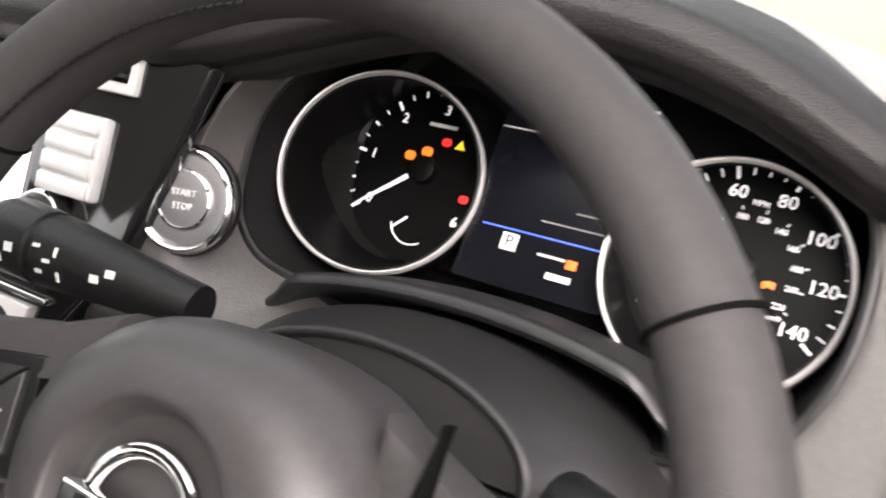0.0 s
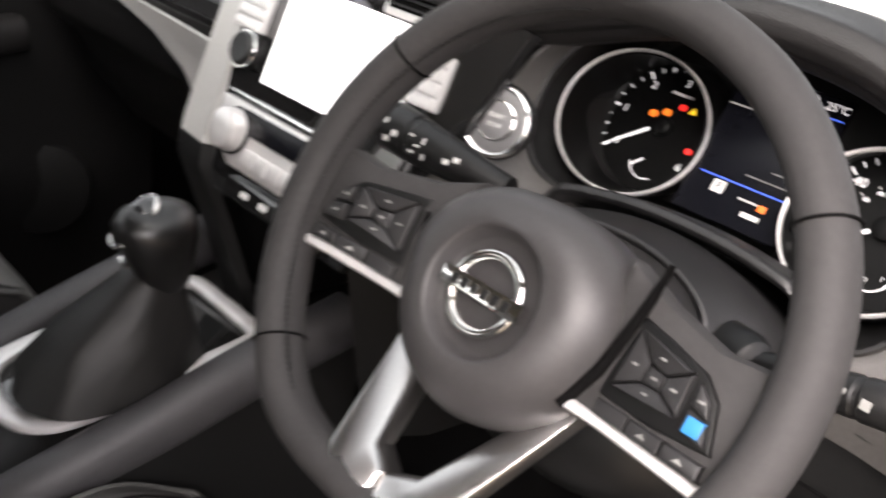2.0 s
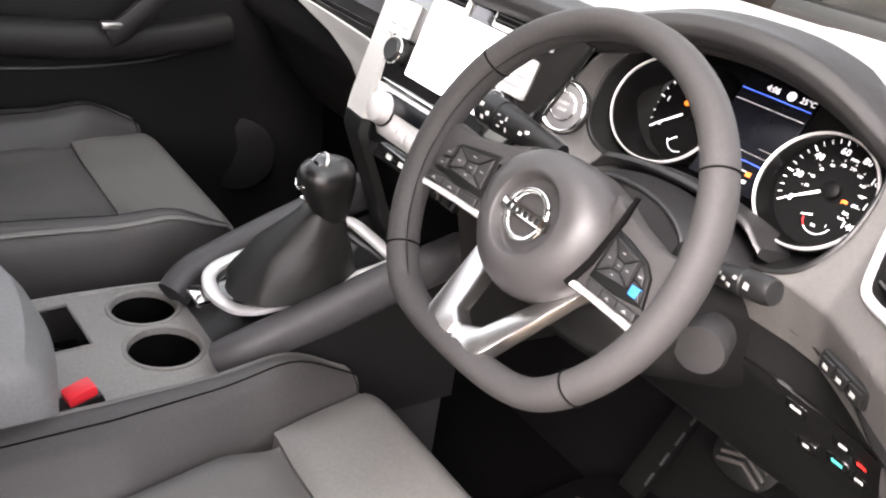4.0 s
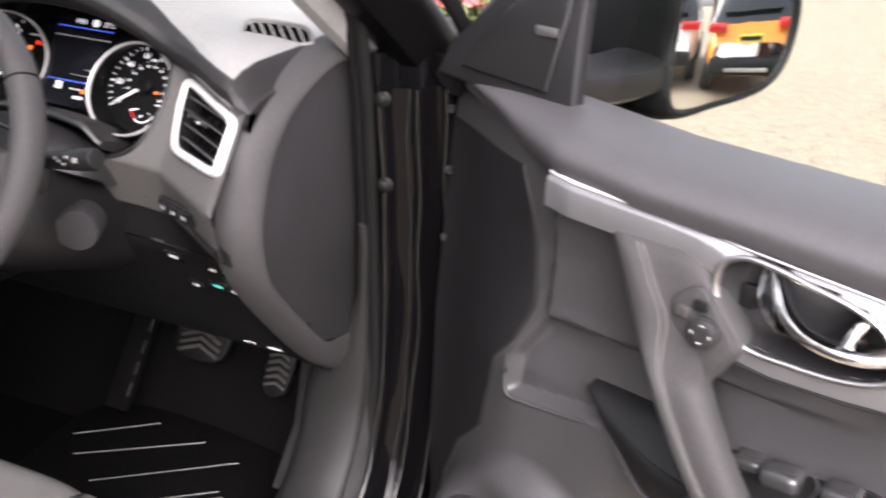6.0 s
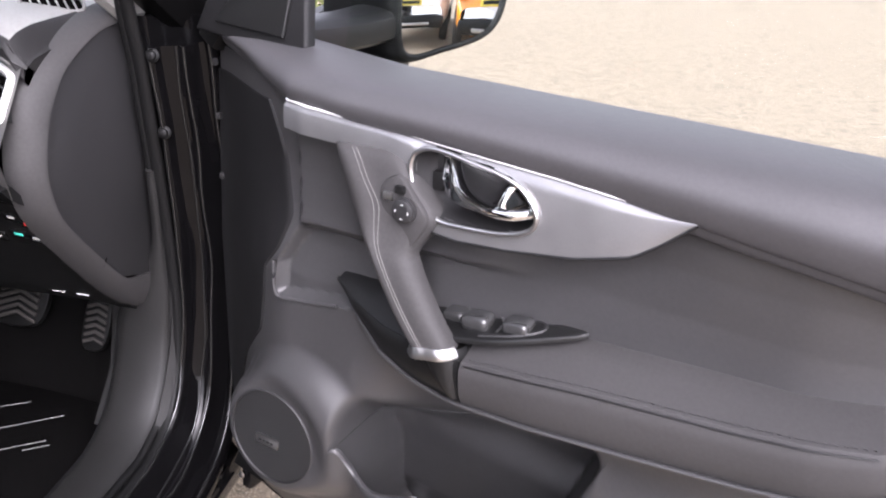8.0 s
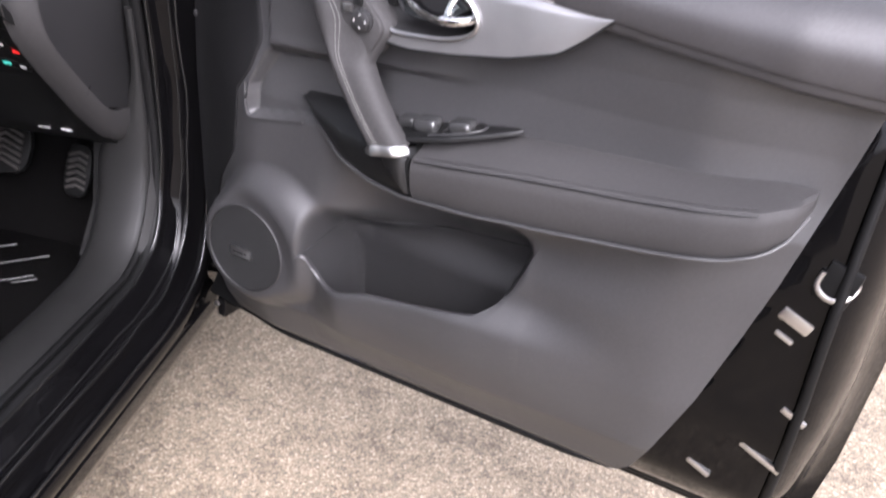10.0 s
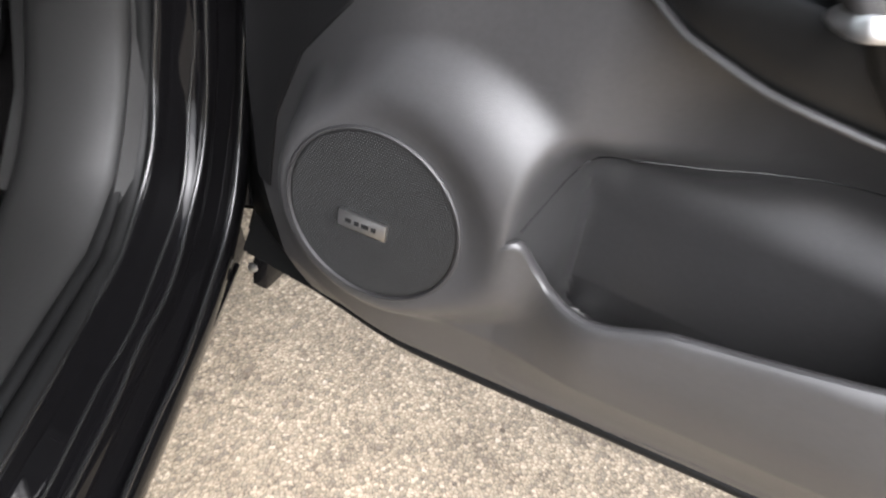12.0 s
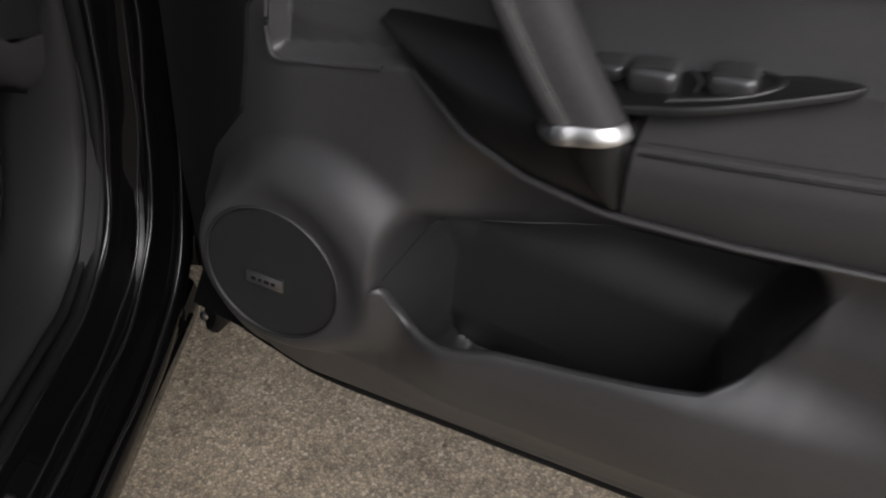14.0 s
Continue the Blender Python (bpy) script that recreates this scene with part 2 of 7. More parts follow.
def ss(a, b, x):
    t = min(1.0, max(0.0, (x - a) / (b - a)))
    return t * t * (3 - 2 * t)


def thing(name, m, label, category, group="", kind=""):
    """A top-level thing: an empty at its base that parents its parts."""
    ob = new(name)
    ob.empty_display_size = 0.05
    ob.matrix_basis = m
    return tagged(ob, label, category, group, kind)


def part(name, bm, material, parent=None, label="", sharp=38):
    """Links a bmesh as one mesh object under a thing or a part, in its parent's frame."""
    bmesh.ops.recalc_face_normals(bm, faces=bm.faces[:])
    lim = math.cos(radians(sharp))
    for f in bm.faces:
        f.smooth = True
    for e in bm.edges:
        if len(e.link_faces) == 2 and e.link_faces[0].normal.dot(e.link_faces[1].normal) < lim:
            e.smooth = False
    me = bpy.data.meshes.new(name)
    bm.to_mesh(me)
    bm.free()
    me.materials.append(material)
    ob = new(name, me)
    if parent:
        ob.parent = parent
    if label:
        ob["label"] = label
    return ob


def whole(name, bm, material, label, category, group="", kind="", m=None):
    """A top-level thing that is a single mesh."""
    ob = part(name, bm, material)
    if m is not None:
        ob.matrix_basis = m
    return tagged(ob, label, category, group, kind)


def rings(bm, rows, closed=False, cap=False, wrap=False):
    """Joins rows of points (all of one length) by quads. closed: each row is a loop; wrap: last row joins the first."""
    vs = [[bm.verts.new(p) for p in r] for r in rows]
    n = len(vs[0])
    for i in range(len(vs) - (0 if wrap else 1)):
        a, b = vs[i], vs[(i + 1) % len(vs)]
        for j in range(n if closed else n - 1):
            k = (j + 1) % n
            bm.faces.new((a[j], a[k], b[k], b[j]))
    if cap:
        bm.faces.new(vs[0][::-1])
        bm.faces.new(vs[-1])
    return vs


def grid(f, nu, nv, back=None):
    """A surface f(u, v); with back, a closed slab whose rear face lies at f + back."""
    bm = bmesh.new()
    rows = [[Vector(f(i / nu, j / nv)) for j in range(nv + 1)] for i in range(nu + 1)]
    a = rings(bm, rows)
    if back is not None:
        b = rings(bm, [[p + Vector(back) for p in r] for r in rows])
        edge = lambda g: g[0][:] + [r[-1] for r in g[1:]] + g[-1][-2::-1] + [r[0] for r in g[-2:0:-1]]
        ea, eb = edge(a), edge(b)
        for i in range(len(ea)):
            k = (i + 1) % len(ea)
            bm.faces.new((ea[i], ea[k], eb[k], eb[i]))
    return bm


def catmull(pts, n=8, closed=False):
    pts = [Vector(p) for p in pts]
    out, m = [], len(pts)
    for i in range(m if closed else m - 1):
        p = [pts[(i + k) % m] if closed else pts[min(max(i + k, 0), m - 1)] for k in (-1, 0, 1, 2)]
        for j in range(n):
            t = j / n
            out.append(0.5 * (2 * p[1] + (p[2] - p[0]) * t + (2 * p[0] - 5 * p[1] + 4 * p[2] - p[3]) * t * t + (3 * p[1] - p[0] - 3 * p[2] + p[3]) * t ** 3))
    if not closed:
        out.append(pts[-1])
    return out


def oval(rx, ry, n=14, power=1.0):
    q = lambda c: math.copysign(abs(c) ** power, c)
    return [(rx * q(math.cos(2 * math.pi * i / n)), ry * q(math.sin(2 * math.pi * i / n))) for i in range(n)]


def sweep(path, sec, up=(0, 0, 1), closed=False, bm=None):
    """A section (list of (side, up), or a function of the step) carried along a path."""
    bm = bm or bmesh.new()
    path = [Vector(p) for p in path]
    m, rows = len(path), []
    for i, p in enumerate(path):
        a, b = (path[i - 1], path[(i + 1) % m]) if closed else (path[max(i - 1, 0)], path[min(i + 1, m - 1)])
        t = (b - a).normalized()
        s = t.cross(Vector(up)).normalized()
        u = s.cross(t)
        rows.append([p + s * x + u * y for x, y in (sec(i / max(1, m - 1)) if callable(sec) else sec)])
    rings(bm, rows, closed=True, cap=not closed, wrap=closed)
    return bm


def inset(poly, d):
    """A plane outline moved inwards by d (counter-clockwise outline)."""
    out, n = [], len(poly)
    for i in range(n):
        a, b, c = Vector(poly[i - 1]), Vector(poly[i]), Vector(poly[(i + 1) % n])
        e, f = (b - a), (c - b)
        if e.length < 1e-9 or f.length < 1e-9:
            out.append(b)
            continue
        e.normalize()
        f.normalize()
        nn = Vector((-e.y - f.y, e.x + f.x))
        k = nn.length_squared
        out.append(b + nn * (2 * d / k) if k > 0.5 else b + nn * d)
    return out


def plate(poly, thick, bevel, at, bm=None):
    """A bevelled plate from a plane outline; at(a, b, h) gives the place of a point at height h."""
    bm = bm or bmesh.new()
    poly = [Vector(p) for p in poly]
    if sum(poly[i - 1].x * poly[i].y - poly[i].x * poly[i - 1].y for i in range(len(poly))) < 0:
        poly = poly[::-1]
    r = [(poly, 0), (poly, thick - bevel), (inset(poly, bevel * 0.35), thick - bevel * 0.3), (inset(poly, bevel), thick)]
    rings(bm, [[at(p.x, p.y, h) for p in q] for q, h in r], closed=True, cap=True)
    return bm


def box(c, size, bevel=0.003, seg=2, m=None, bm=None):
    b2 = bmesh.new()
    bmesh.ops.create_cube(b2, size=1)
    bmesh.ops.scale(b2, vec=size, verts=b2.verts)
    if bevel:
        bmesh.ops.bevel(b2, geom=b2.edges[:], offset=bevel, segments=seg, affect="EDGES", profile=0.6)
    bmesh.ops.transform(b2, matrix=(m or Matrix()) if m else Matrix.Translation(c), verts=b2.verts)
    if bm is None:
        return b2
    me = bpy.data.meshes.new("tmp")
    b2.to_mesh(me)
    b2.free()
    bm.from_mesh(me)
    bpy.data.meshes.remove(me)
    return bm


def lathe(profile, n=32, m=None, sx=1.0, sy=1.0):
    """A body of revolution round z from (radius, z) pairs."""
    bm = bmesh.new()
    rows = [[Vector((r * sx * math.cos(2 * math.pi * i / n), r * sy * math.sin(2 * math.pi * i / n), z)) for i in range(n)] for r, z in profile]
    if m is not None:
        rows = [[m @ p for p in r] for r in rows]
    rings(bm, rows, closed=True, cap=True)
    return bm


def lettering(body, size, m, material, parent, name="lettering", depth=0.0002):
    """Raised or printed characters in the built-in font, centred at the pose m."""
    cu = bpy.data.curves.new("tmp", "FONT")
    cu.body, cu.size, cu.extrude, cu.align_x, cu.align_y, cu.resolution_u = body, size, depth, "CENTER", "CENTER", 2
    ob = new("tmp", cu)
    bpy.context.view_layer.update()
    me = bpy.data.meshes.new_from_object(ob.evaluated_get(bpy.context.evaluated_depsgraph_get()))
    bpy.data.objects.remove(ob)
    bpy.data.curves.remove(cu)
    me.name = name
    me.transform(m)
    me.materials.clear()
    me.materials.append(material)
    o = new(name, me)
    o.parent = parent
    return o


def face_on(p, nrm, up=(0, 0, 1), spin=0):
    """A pose at p whose z points along nrm and whose y lies as near to up as it can."""
    z = Vector(nrm).normalized()
    x = Vector(up).cross(z).normalized()
    y = z.cross(x)
    return Matrix.Translation(p) @ Matrix((x, y, z)).transposed().to_4x4() @ pose(0, 0, 0, 0, 0, spin)

# ---- ground ----
bm = bmesh.new()
R0 = [0.0, 1.5, 3, 6, 15, 60, 400, 2500]
rings(bm, [[Vector((1 + r * math.cos(a * math.pi / 16), r * math.sin(a * math.pi / 16), 0)) for a in range(32)] for r in R0[1:]], closed=True, cap=False)
bm.faces.new([v for v in bm.verts if (v.co - Vector((1, 0, 0))).length < 1.6])
whole("ground", bm, ASPHALT, "worn tan chip asphalt of a car park", "ground", kind="structure")

# ---- car body ----
car = thing("car", pose(0, 0, 0), "black car with its front door open and a charcoal interior", "car")
CX = -0.06  # the car's middle


def along_y(profile, y0, y1, n=12):
    q = [Vector(p) for p in profile]
    profile = [w for i, p in enumerate(q) for w in (p.lerp(q[i - 1], 0.16), p.lerp(q[i - 1], 0.05) * 0.5 + p.lerp(q[(i + 1) % len(q)], 0.05) * 0.5, p.lerp(q[(i + 1) % len(q)], 0.16))]
    b = bmesh.new()
    rings(b, [[Vector((x, y0 + (y1 - y0) * i / n, z)) for x, z in profile] for i in range(n + 1)], closed=True, cap=True)
    return b


SILL_END = 0.40
part("sill", along_y([(0.745, 0.44), (0.752, 0.447), (0.768, 0.445), (0.776, 0.434), (0.788, 0.430), (0.793, 0.412), (0.806, 0.405), (0.811, 0.372), (0.822, 0.360), (0.828, 0.335), (0.822, 0.300), (0.790, 0.235), (0.70, 0.20), (0.66, 0.24), (0.66, 0.38), (0.72, 0.42)], -1.5, SILL_END + 0.07), PILLARP, car, "glossy black painted door sill")
for dx, dz, r in ((0.758, 0.452, 0.0075), (0.745, 0.459, 0.005)):
    SEAL = catmull([(dx, -1.5, dz), (dx, -0.4, dz), (dx, 0.18, dz), (dx - 0.002, 0.29, dz + 0.004), (dx - 0.006, 0.365, dz + 0.045), (dx - 0.008, 0.405, dz + 0.13), (dx - 0.012, 0.41, dz + 0.25), (dx - 0.014, 0.392, dz + 0.40), (dx - 0.014, 0.37, dz + 0.52), (dx - 0.014, 0.345, dz + 0.63), (dx - 0.022, 0.30, dz + 0.75), (dx - 0.06, 0.17, dz + 0.88), (dx - 0.13, -0.06, dz + 1.0), (dx - 0.16, -0.3, dz + 1.04), (dx - 0.17, -0.62, dz + 1.03)], 8)
    part("door_seal", sweep(SEAL, oval(r, r * 1.3, 10), up=(1, 0, 0.2)), RUBBER, car, "black rubber door seal")


def kick(u, v):
    z = 0.425 + 0.36 * v
    y0, y1 = ip(z, [0.42, 0.5, 0.62, 0.8], [0.38, 0.45, 0.475, 0.47]), ip(z, [0.42, 0.46, 0.52, 0.6, 0.72, 0.8], [0.29, 0.31, 0.36, 0.40, 0.405, 0.40])
    x0, x1 = 0.600, 0.742
    a = u * math.pi / 2
    return (x0 + (x1 - x0) * math.sin(a) * (0.6 + 0.4 * u), y0 + (y1 - y0) * (1 - math.cos(a)), z)


part("kick_panel", grid(kick, 14, 14, back=(0.012, 0.012, 0)), KICKM, car, "grey plastic kick panel")


def pillar(u, v):
    z = 0.41 + 0.71 * v
    y = ip(z, [0.4, 0.46, 0.55, 0.68, 0.9, 1.12], [0.380, 0.390, 0.408, 0.420, 0.395, 0.35])
    pts = [(0.742, 0.0), (0.756, 0.003), (0.763, 0.024), (0.770, 0.030), (0.798, 0.033), (0.804, 0.038), (0.807, 0.054), (0.813, 0.058), (0.834, 0.060), (0.840, 0.064), (0.843, 0.09), (0.843, 0.34)]
    k = u * (len(pts) - 1)
    i = min(int(k), len(pts) - 2)
    f = k - i
    w = (0.004 * math.sin(v * 21) + 0.012 * ss(0.62, 0.70, z) * ss(0.86, 0.80, z)) * ss(0.75, 0.775, pts[i][0]) if z > 0.44 else 0
    return (pts[i][0] * (1 - f) + pts[i + 1][0] * f + 0.012 * ss(0.45, 0.32, z) * u, y + pts[i][1] * (1 - f) + pts[i + 1][1] * f + w, z)


# the painted channel of the door opening, from the sill up into the hinge pillar
FRAME = catmull([(0, -1.5, 0.447), (0, -0.9, 0.447), (0, -0.3, 0.447), (0, 0.1, 0.447), (0, 0.2, 0.449), (0, 0.29, 0.458), (0, 0.355, 0.497), (0, 0.392, 0.58), (0, 0.402, 0.70), (0, 0.388, 0.85), (0, 0.366, 0.97), (0, 0.343, 1.08)], 9)


def frame_point(i, x, h):
    """A point at step i of the door opening, x across the car and h proud of the line."""
    a, b = FRAME[max(i - 1, 0)], FRAME[min(i + 1, len(FRAME) - 1)]
    t = (b - a).normalized()
    up = ss(0.47, 0.60, FRAME[i].z)
    far = ss(0.772, 0.838, x)
    h -= far * (0.058 - 0.022 * up)
    dent = 0.004 * math.exp(-((FRAME[i].z - 0.74) / 0.05) ** 2) * ss(0.768, 0.78, x) * ss(0.815, 0.80, x)
    wob = 0.0009 * math.sin(i * 0.55 + x * 60) * up
    return Vector((x + wob, FRAME[i].y - t.z * (h - dent), FRAME[i].z + t.y * (h - dent)))


TRIM = [(0.604, -0.120), (0.612, -0.090), (0.628, -0.042), (0.636, -0.020), (0.648, -0.002), (0.664, 0.007), (0.70, 0.0115), (0.728, 0.0100), (0.738, 0.0050), (0.741, -0.002), (0.735, -0.017), (0.66, -0.037), (0.635, -0.120)]
bm = bmesh.new()
rings(bm, [[frame_point(i, 0.741 - (0.741 - x) * (1 - 0.8 * ss(0.60, 0.80, FRAME[i].z)), h - 0.004 * ss(0.50, 0.62, FRAME[i].z)) for x, h in TRIM] for i in range(len(FRAME)) if FRAME[i].z < 0.90], closed=True, cap=True)
part("sill_trim", bm, KICKM, car, "charcoal plastic sill trim sweeping up into the kick panel", sharp=60)
CHAN = [(0.758, -0.006), (0.760, 0.000), (0.764, 0.0035), (0.768, 0.0035), (0.771, 0.0005), (0.774, -0.006), (0.778, -0.0085), (0.788, -0.0085), (0.797, -0.0065), (0.801, -0.0015), (0.804, 0.0015), (0.808, 0.0010), (0.811, -0.004), (0.815, -0.006), (0.826, -0.005), (0.830, 0.0015), (0.834, 0.003), (0.838, 0.0005), (0.841, -0.006), (0.842, -0.020), (0.838, -0.030), (0.760, -0.035)]
bm = bmesh.new()
rings(bm, [[frame_point(i, x, h) for x, h in CHAN] for i in range(len(FRAME))], closed=True, cap=True)
for x, h, r in ((0.7655, 0.0040, 0.0026), (0.7925, -0.0075, 0.0018), (0.8050, 0.0018, 0.0024), (0.8345, 0.0035, 0.0026)):
    part("flange", sweep([frame_point(i, x + 0.0010 * math.sin(i * 0.41 + x * 300), h) for i in range(len(FRAME))], oval(r, r, 10), up=(1, 0, 0)), GLOSS, car, "glossy black folded metal edge")
part("frame_channel", bm, FRAMEP, car, "glossy black painted channel of the door opening", sharp=50)
for dx, dz in ((0.8105, 0.3735), (0.827, 0.3375)):
    part("flange", sweep([Vector((dx + 0.0008 * math.sin(k * 0.9), -1.5 + 1.93 * k / 30, dz)) for k in range(31)], oval(0.0030, 0.0030, 10)), PILLARP, car, "glossy black folded metal edge")
part("arch_liner", box((0.78, 0.53, 0.43), (0.14, 0.06, 0.14), 0.01), VDARK, car, "black wheel arch liner")
part("hinge_pillar", grid(pillar, 44, 60, back=(-0.01, 0.03, 0)), PILLARP, car, "glossy black painted hinge pillar")
for z, y in ((0.957, 0.366), (1.070, 0.344)):
    part("bolt", lathe([(0.013, 0), (0.013, 0.004), (0.009, 0.006), (0.008, 0.012), (0.005, 0.014)], 14, face_on((0.768, y, z), (0.1, -1, 0.1)) @ Matrix.Scale(0.75, 4)), RUBBER, car)
for z in (0.755, 0.44):
    hinge = part("hinge", box((0.815, 0.500, z), (0.055, 0.02, 0.050), 0.006), DOORP, car, "black painted steel door hinge")
    part("pin", lathe([(0.009, -0.04), (0.011, -0.036), (0.011, 0.036), (0.009, 0.04)], 14, Matrix.Translation((0.838, 0.485, z))), DOORP, hinge)
part("door_check", box((0.83, 0.475, 0.60), (0.07, 0.012, 0.03), 0.004), DOORP, car, "black steel door check strap")
APIL = catmull([(0.80, 0.60, 0.98), (0.785, 0.47, 1.09), (0.755, 0.33, 1.2), (0.71, 0.17, 1.32), (0.655, -0.02, 1.43), (0.61, -0.25, 1.495), (0.59, -0.65, 1.51)], 7)
part("a_pillar", sweep(APIL, oval(0.035, 0.042, 12, 0.7), up=(0, 0, 1)), PILLARB, car, "black painted windscreen pillar")
part("pillar_trim", sweep([p + Vector((-0.045, -0.005, -0.012)) for p in APIL[9:]], oval(0.02, 0.045, 12, 0.7)), DASHTOP, car, "grey inner pillar trim")
part("screen_rubber", sweep(catmull([(0.855, 0.46, 1.085), (0.835, 0.36, 1.19), (0.79, 0.20, 1.31), (0.73, 0.0, 1.43)], 6), oval(0.007, 0.012, 8)), RUBBER, car)
P2 = [Vector((2 * CX - p.x, p.y, p.z)) for p in APIL]
part("a_pillar", sweep(P2, oval(0.045, 0.05, 10, 0.7)), FASCIA, car, "grey inner pillar trim")
roof = lambda u, v: (CX + (u - 0.5) * 1.32, -0.22 - 1.99 * v, 1.545 - 0.35 * (u - 0.5) ** 2 - 0.05 * (v - 0.3) ** 2)
part("roof", grid(roof, 14, 16, back=(0, 0, -0.05)), PAINT, car, "black painted roof")
part("headlining", grid(lambda u, v: Vector(roof(u, v)) + Vector((0, 0, -0.055)), 12, 12, back=(0, 0, -0.012)), DASHTOP, car, "pale grey headlining")
wsc = lambda u, v: (CX + (u - 0.5) * (1.50 - 0.28 * v), 0.93 - 1.12 * v - 0.08 * (2 * u - 1) ** 2 * (1 - v), 1.088 + 0.432 * v - 0.02 * (2 * u - 1) ** 2)
glass = part("windscreen", grid(wsc, 14, 8, back=(0, 0.002, 0.004)), GLASS, car, "clear windscreen")
glass.visible_shadow = False
# footwell surfaces: deep shade is put into their near-black colour
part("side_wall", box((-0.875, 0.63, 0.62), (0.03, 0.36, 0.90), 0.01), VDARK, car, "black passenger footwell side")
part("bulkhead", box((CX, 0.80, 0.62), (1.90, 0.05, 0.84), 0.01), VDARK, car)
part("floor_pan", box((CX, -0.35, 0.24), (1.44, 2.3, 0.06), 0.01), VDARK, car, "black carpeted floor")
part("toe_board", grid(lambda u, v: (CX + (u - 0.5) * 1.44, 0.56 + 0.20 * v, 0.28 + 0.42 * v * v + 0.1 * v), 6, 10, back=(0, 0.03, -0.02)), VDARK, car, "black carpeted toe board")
part("b_pillar", sweep(catmull([(0.77, -0.72, 0.35), (0.76, -0.74, 0.9), (0.70, -0.72, 1.3), (0.60, -0.70, 1.52)], 6), oval(0.05, 0.10, 12, 0.6), up=(0, 1, 0)), PAINT, car, "black painted door pillar")


# ---- outer skin ----
def flank(sx, y0, y1):
    """One side panel between two places along the car, with its share of a wheel arch."""
    def f(u, v):
        y, z = y0 + (y1 - y0) * u, 0.29 + 0.765 * v
        for yc in (1.42, -1.25):
            if abs(y - yc) < 0.385:
                low = 0.335 + math.sqrt(0.385 ** 2 - (y - yc) ** 2)
                z = low + (1.055 - low) * v
        w = 0.925 - 0.06 * ((z - 0.62) / 0.45) ** 2 - 0.10 * ss(1.35, 1.98, y) ** 2 - 0.10 * ss(-1.75, -2.45, y) ** 2 + 0.012 * ss(0.78, 0.84, z) * ss(0.96, 0.88, z)
        return (CX + sx * w, y, z)
    return grid(f, 36, 22, back=(-sx * 0.025, 0, 0))


for sx in (1, -1):
    part("front_wing", flank(sx, 0.56, 1.97), PAINT if sx < 0 else DOORP, car, "black painted front wing")
    for y0, y1 in ((0.545, -0.745), (-0.755, -1.70)) if sx < 0 else ((-0.755, -1.70),):
        d = part("side_door", flank(sx, y0, y1), PAINT, car, "closed black painted car door")
        part("outer_handle", sweep(catmull([(CX + sx * 0.895, y1 + 0.12, 0.93), (CX + sx * 0.925, y1 + 0.16, 0.935), (CX + sx * 0.925, y1 + 0.26, 0.935), (CX + sx * 0.895, y1 + 0.30, 0.93)], 4), oval(0.012, 0.012, 10)), CHROME, d, "chrome outer handle")
    part("rear_quarter", flank(sx, -1.71, -2.44), PAINT, car, "black painted rear quarter panel")
    RAIL = catmull([(CX + sx * 0.65, -0.62, 1.505), (CX + sx * 0.645, -1.2, 1.50), (CX + sx * 0.645, -1.75, 1.46), (CX + sx * 0.70, -2.15, 1.28), (CX + sx * 0.80, -2.38, 1.05)], 6)
    part("roof_rail", sweep(RAIL, oval(0.035, 0.040, 12, 0.7)), PAINT, car, "black painted roof rail")
    for y0, y1, y2 in ((-0.80, -1.66, -1.55), (-1.70, -2.26, -1.95)) + (((0.36, -0.70, -0.70),) if sx < 0 else ()):
        w = part("side_window", grid(lambda u, v: (CX + sx * (0.862 - 0.215 * v), y0 + ((y1 + (y2 - y1) * v) - (y0 if y0 < 0 else y0 - 0.75 * v)) * u - (0.75 * v if y0 > 0 else 0), 1.055 + 0.43 * v * (1 if y0 > -1.69 else 0.86)), 8, 6, back=(-sx * 0.004, 0, 0)), GLASS, car, "clear side window")
        w.visible_shadow = False
part("bonnet", grid(lambda u, v: (CX + (u - 0.5) * 1.70 * (1 - 0.10 * v * v), 0.90 + 1.03 * v - 0.16 * abs(2 * u - 1) ** 2 * v, 1.03 - 0.03 * v - 0.16 * v ** 3 - 0.03 * abs(2 * u - 1) ** 3 + 0.012 * ss(0.55, 0.75, abs(2 * u - 1))), 24, 16, back=(0, 0, -0.03)), PAINT, car, "black painted bonnet")
part("front_bumper", grid(lambda u, v: (CX + (u - 0.5) * 1.72, 2.03 - 0.26 * abs(2 * u - 1) ** 2.4 - 0.05 * (2 * v - 1) ** 2, 0.24 + 0.60 * v), 24, 14, back=(0, -0.05, 0)), PAINT, car, "black painted front bumper")
part("grille", plate([(p.x, p.y) for p in catmull([(-0.36, 0.70, 0), (-0.24, 0.50, 0), (0.24, 0.50, 0), (0.36, 0.70, 0), (0.30, 0.80, 0), (-0.30, 0.80, 0)], 4, closed=True)], 0.02, 0.006, lambda a, b, h: Vector((CX + a, 2.02 - 0.26 * abs(a / 0.86) ** 2.4 + h, b))), DARK, car, "black radiator grille")
for sx in (1, -1):
    part("headlamp", plate([(p.x, p.y) for p in catmull([(0.46, 0.80, 0), (0.42, 0.73, 0), (0.70, 0.72, 0), (0.82, 0.80, 0), (0.72, 0.85, 0)], 4, closed=True)], 0.03, 0.01, lambda a, b, h: Vector((CX + sx * a, 2.02 - 0.26 * (a / 0.86) ** 2.4 - 0.03 * (b - 0.72) / 0.1 + h, b))), CHROME, car, "clear headlamp")
    part("tail_lamp", box((CX + sx * 0.72, -2.44, 0.96), (0.30, 0.08, 0.14), 0.03), TAIL, car, "red tail lamp")
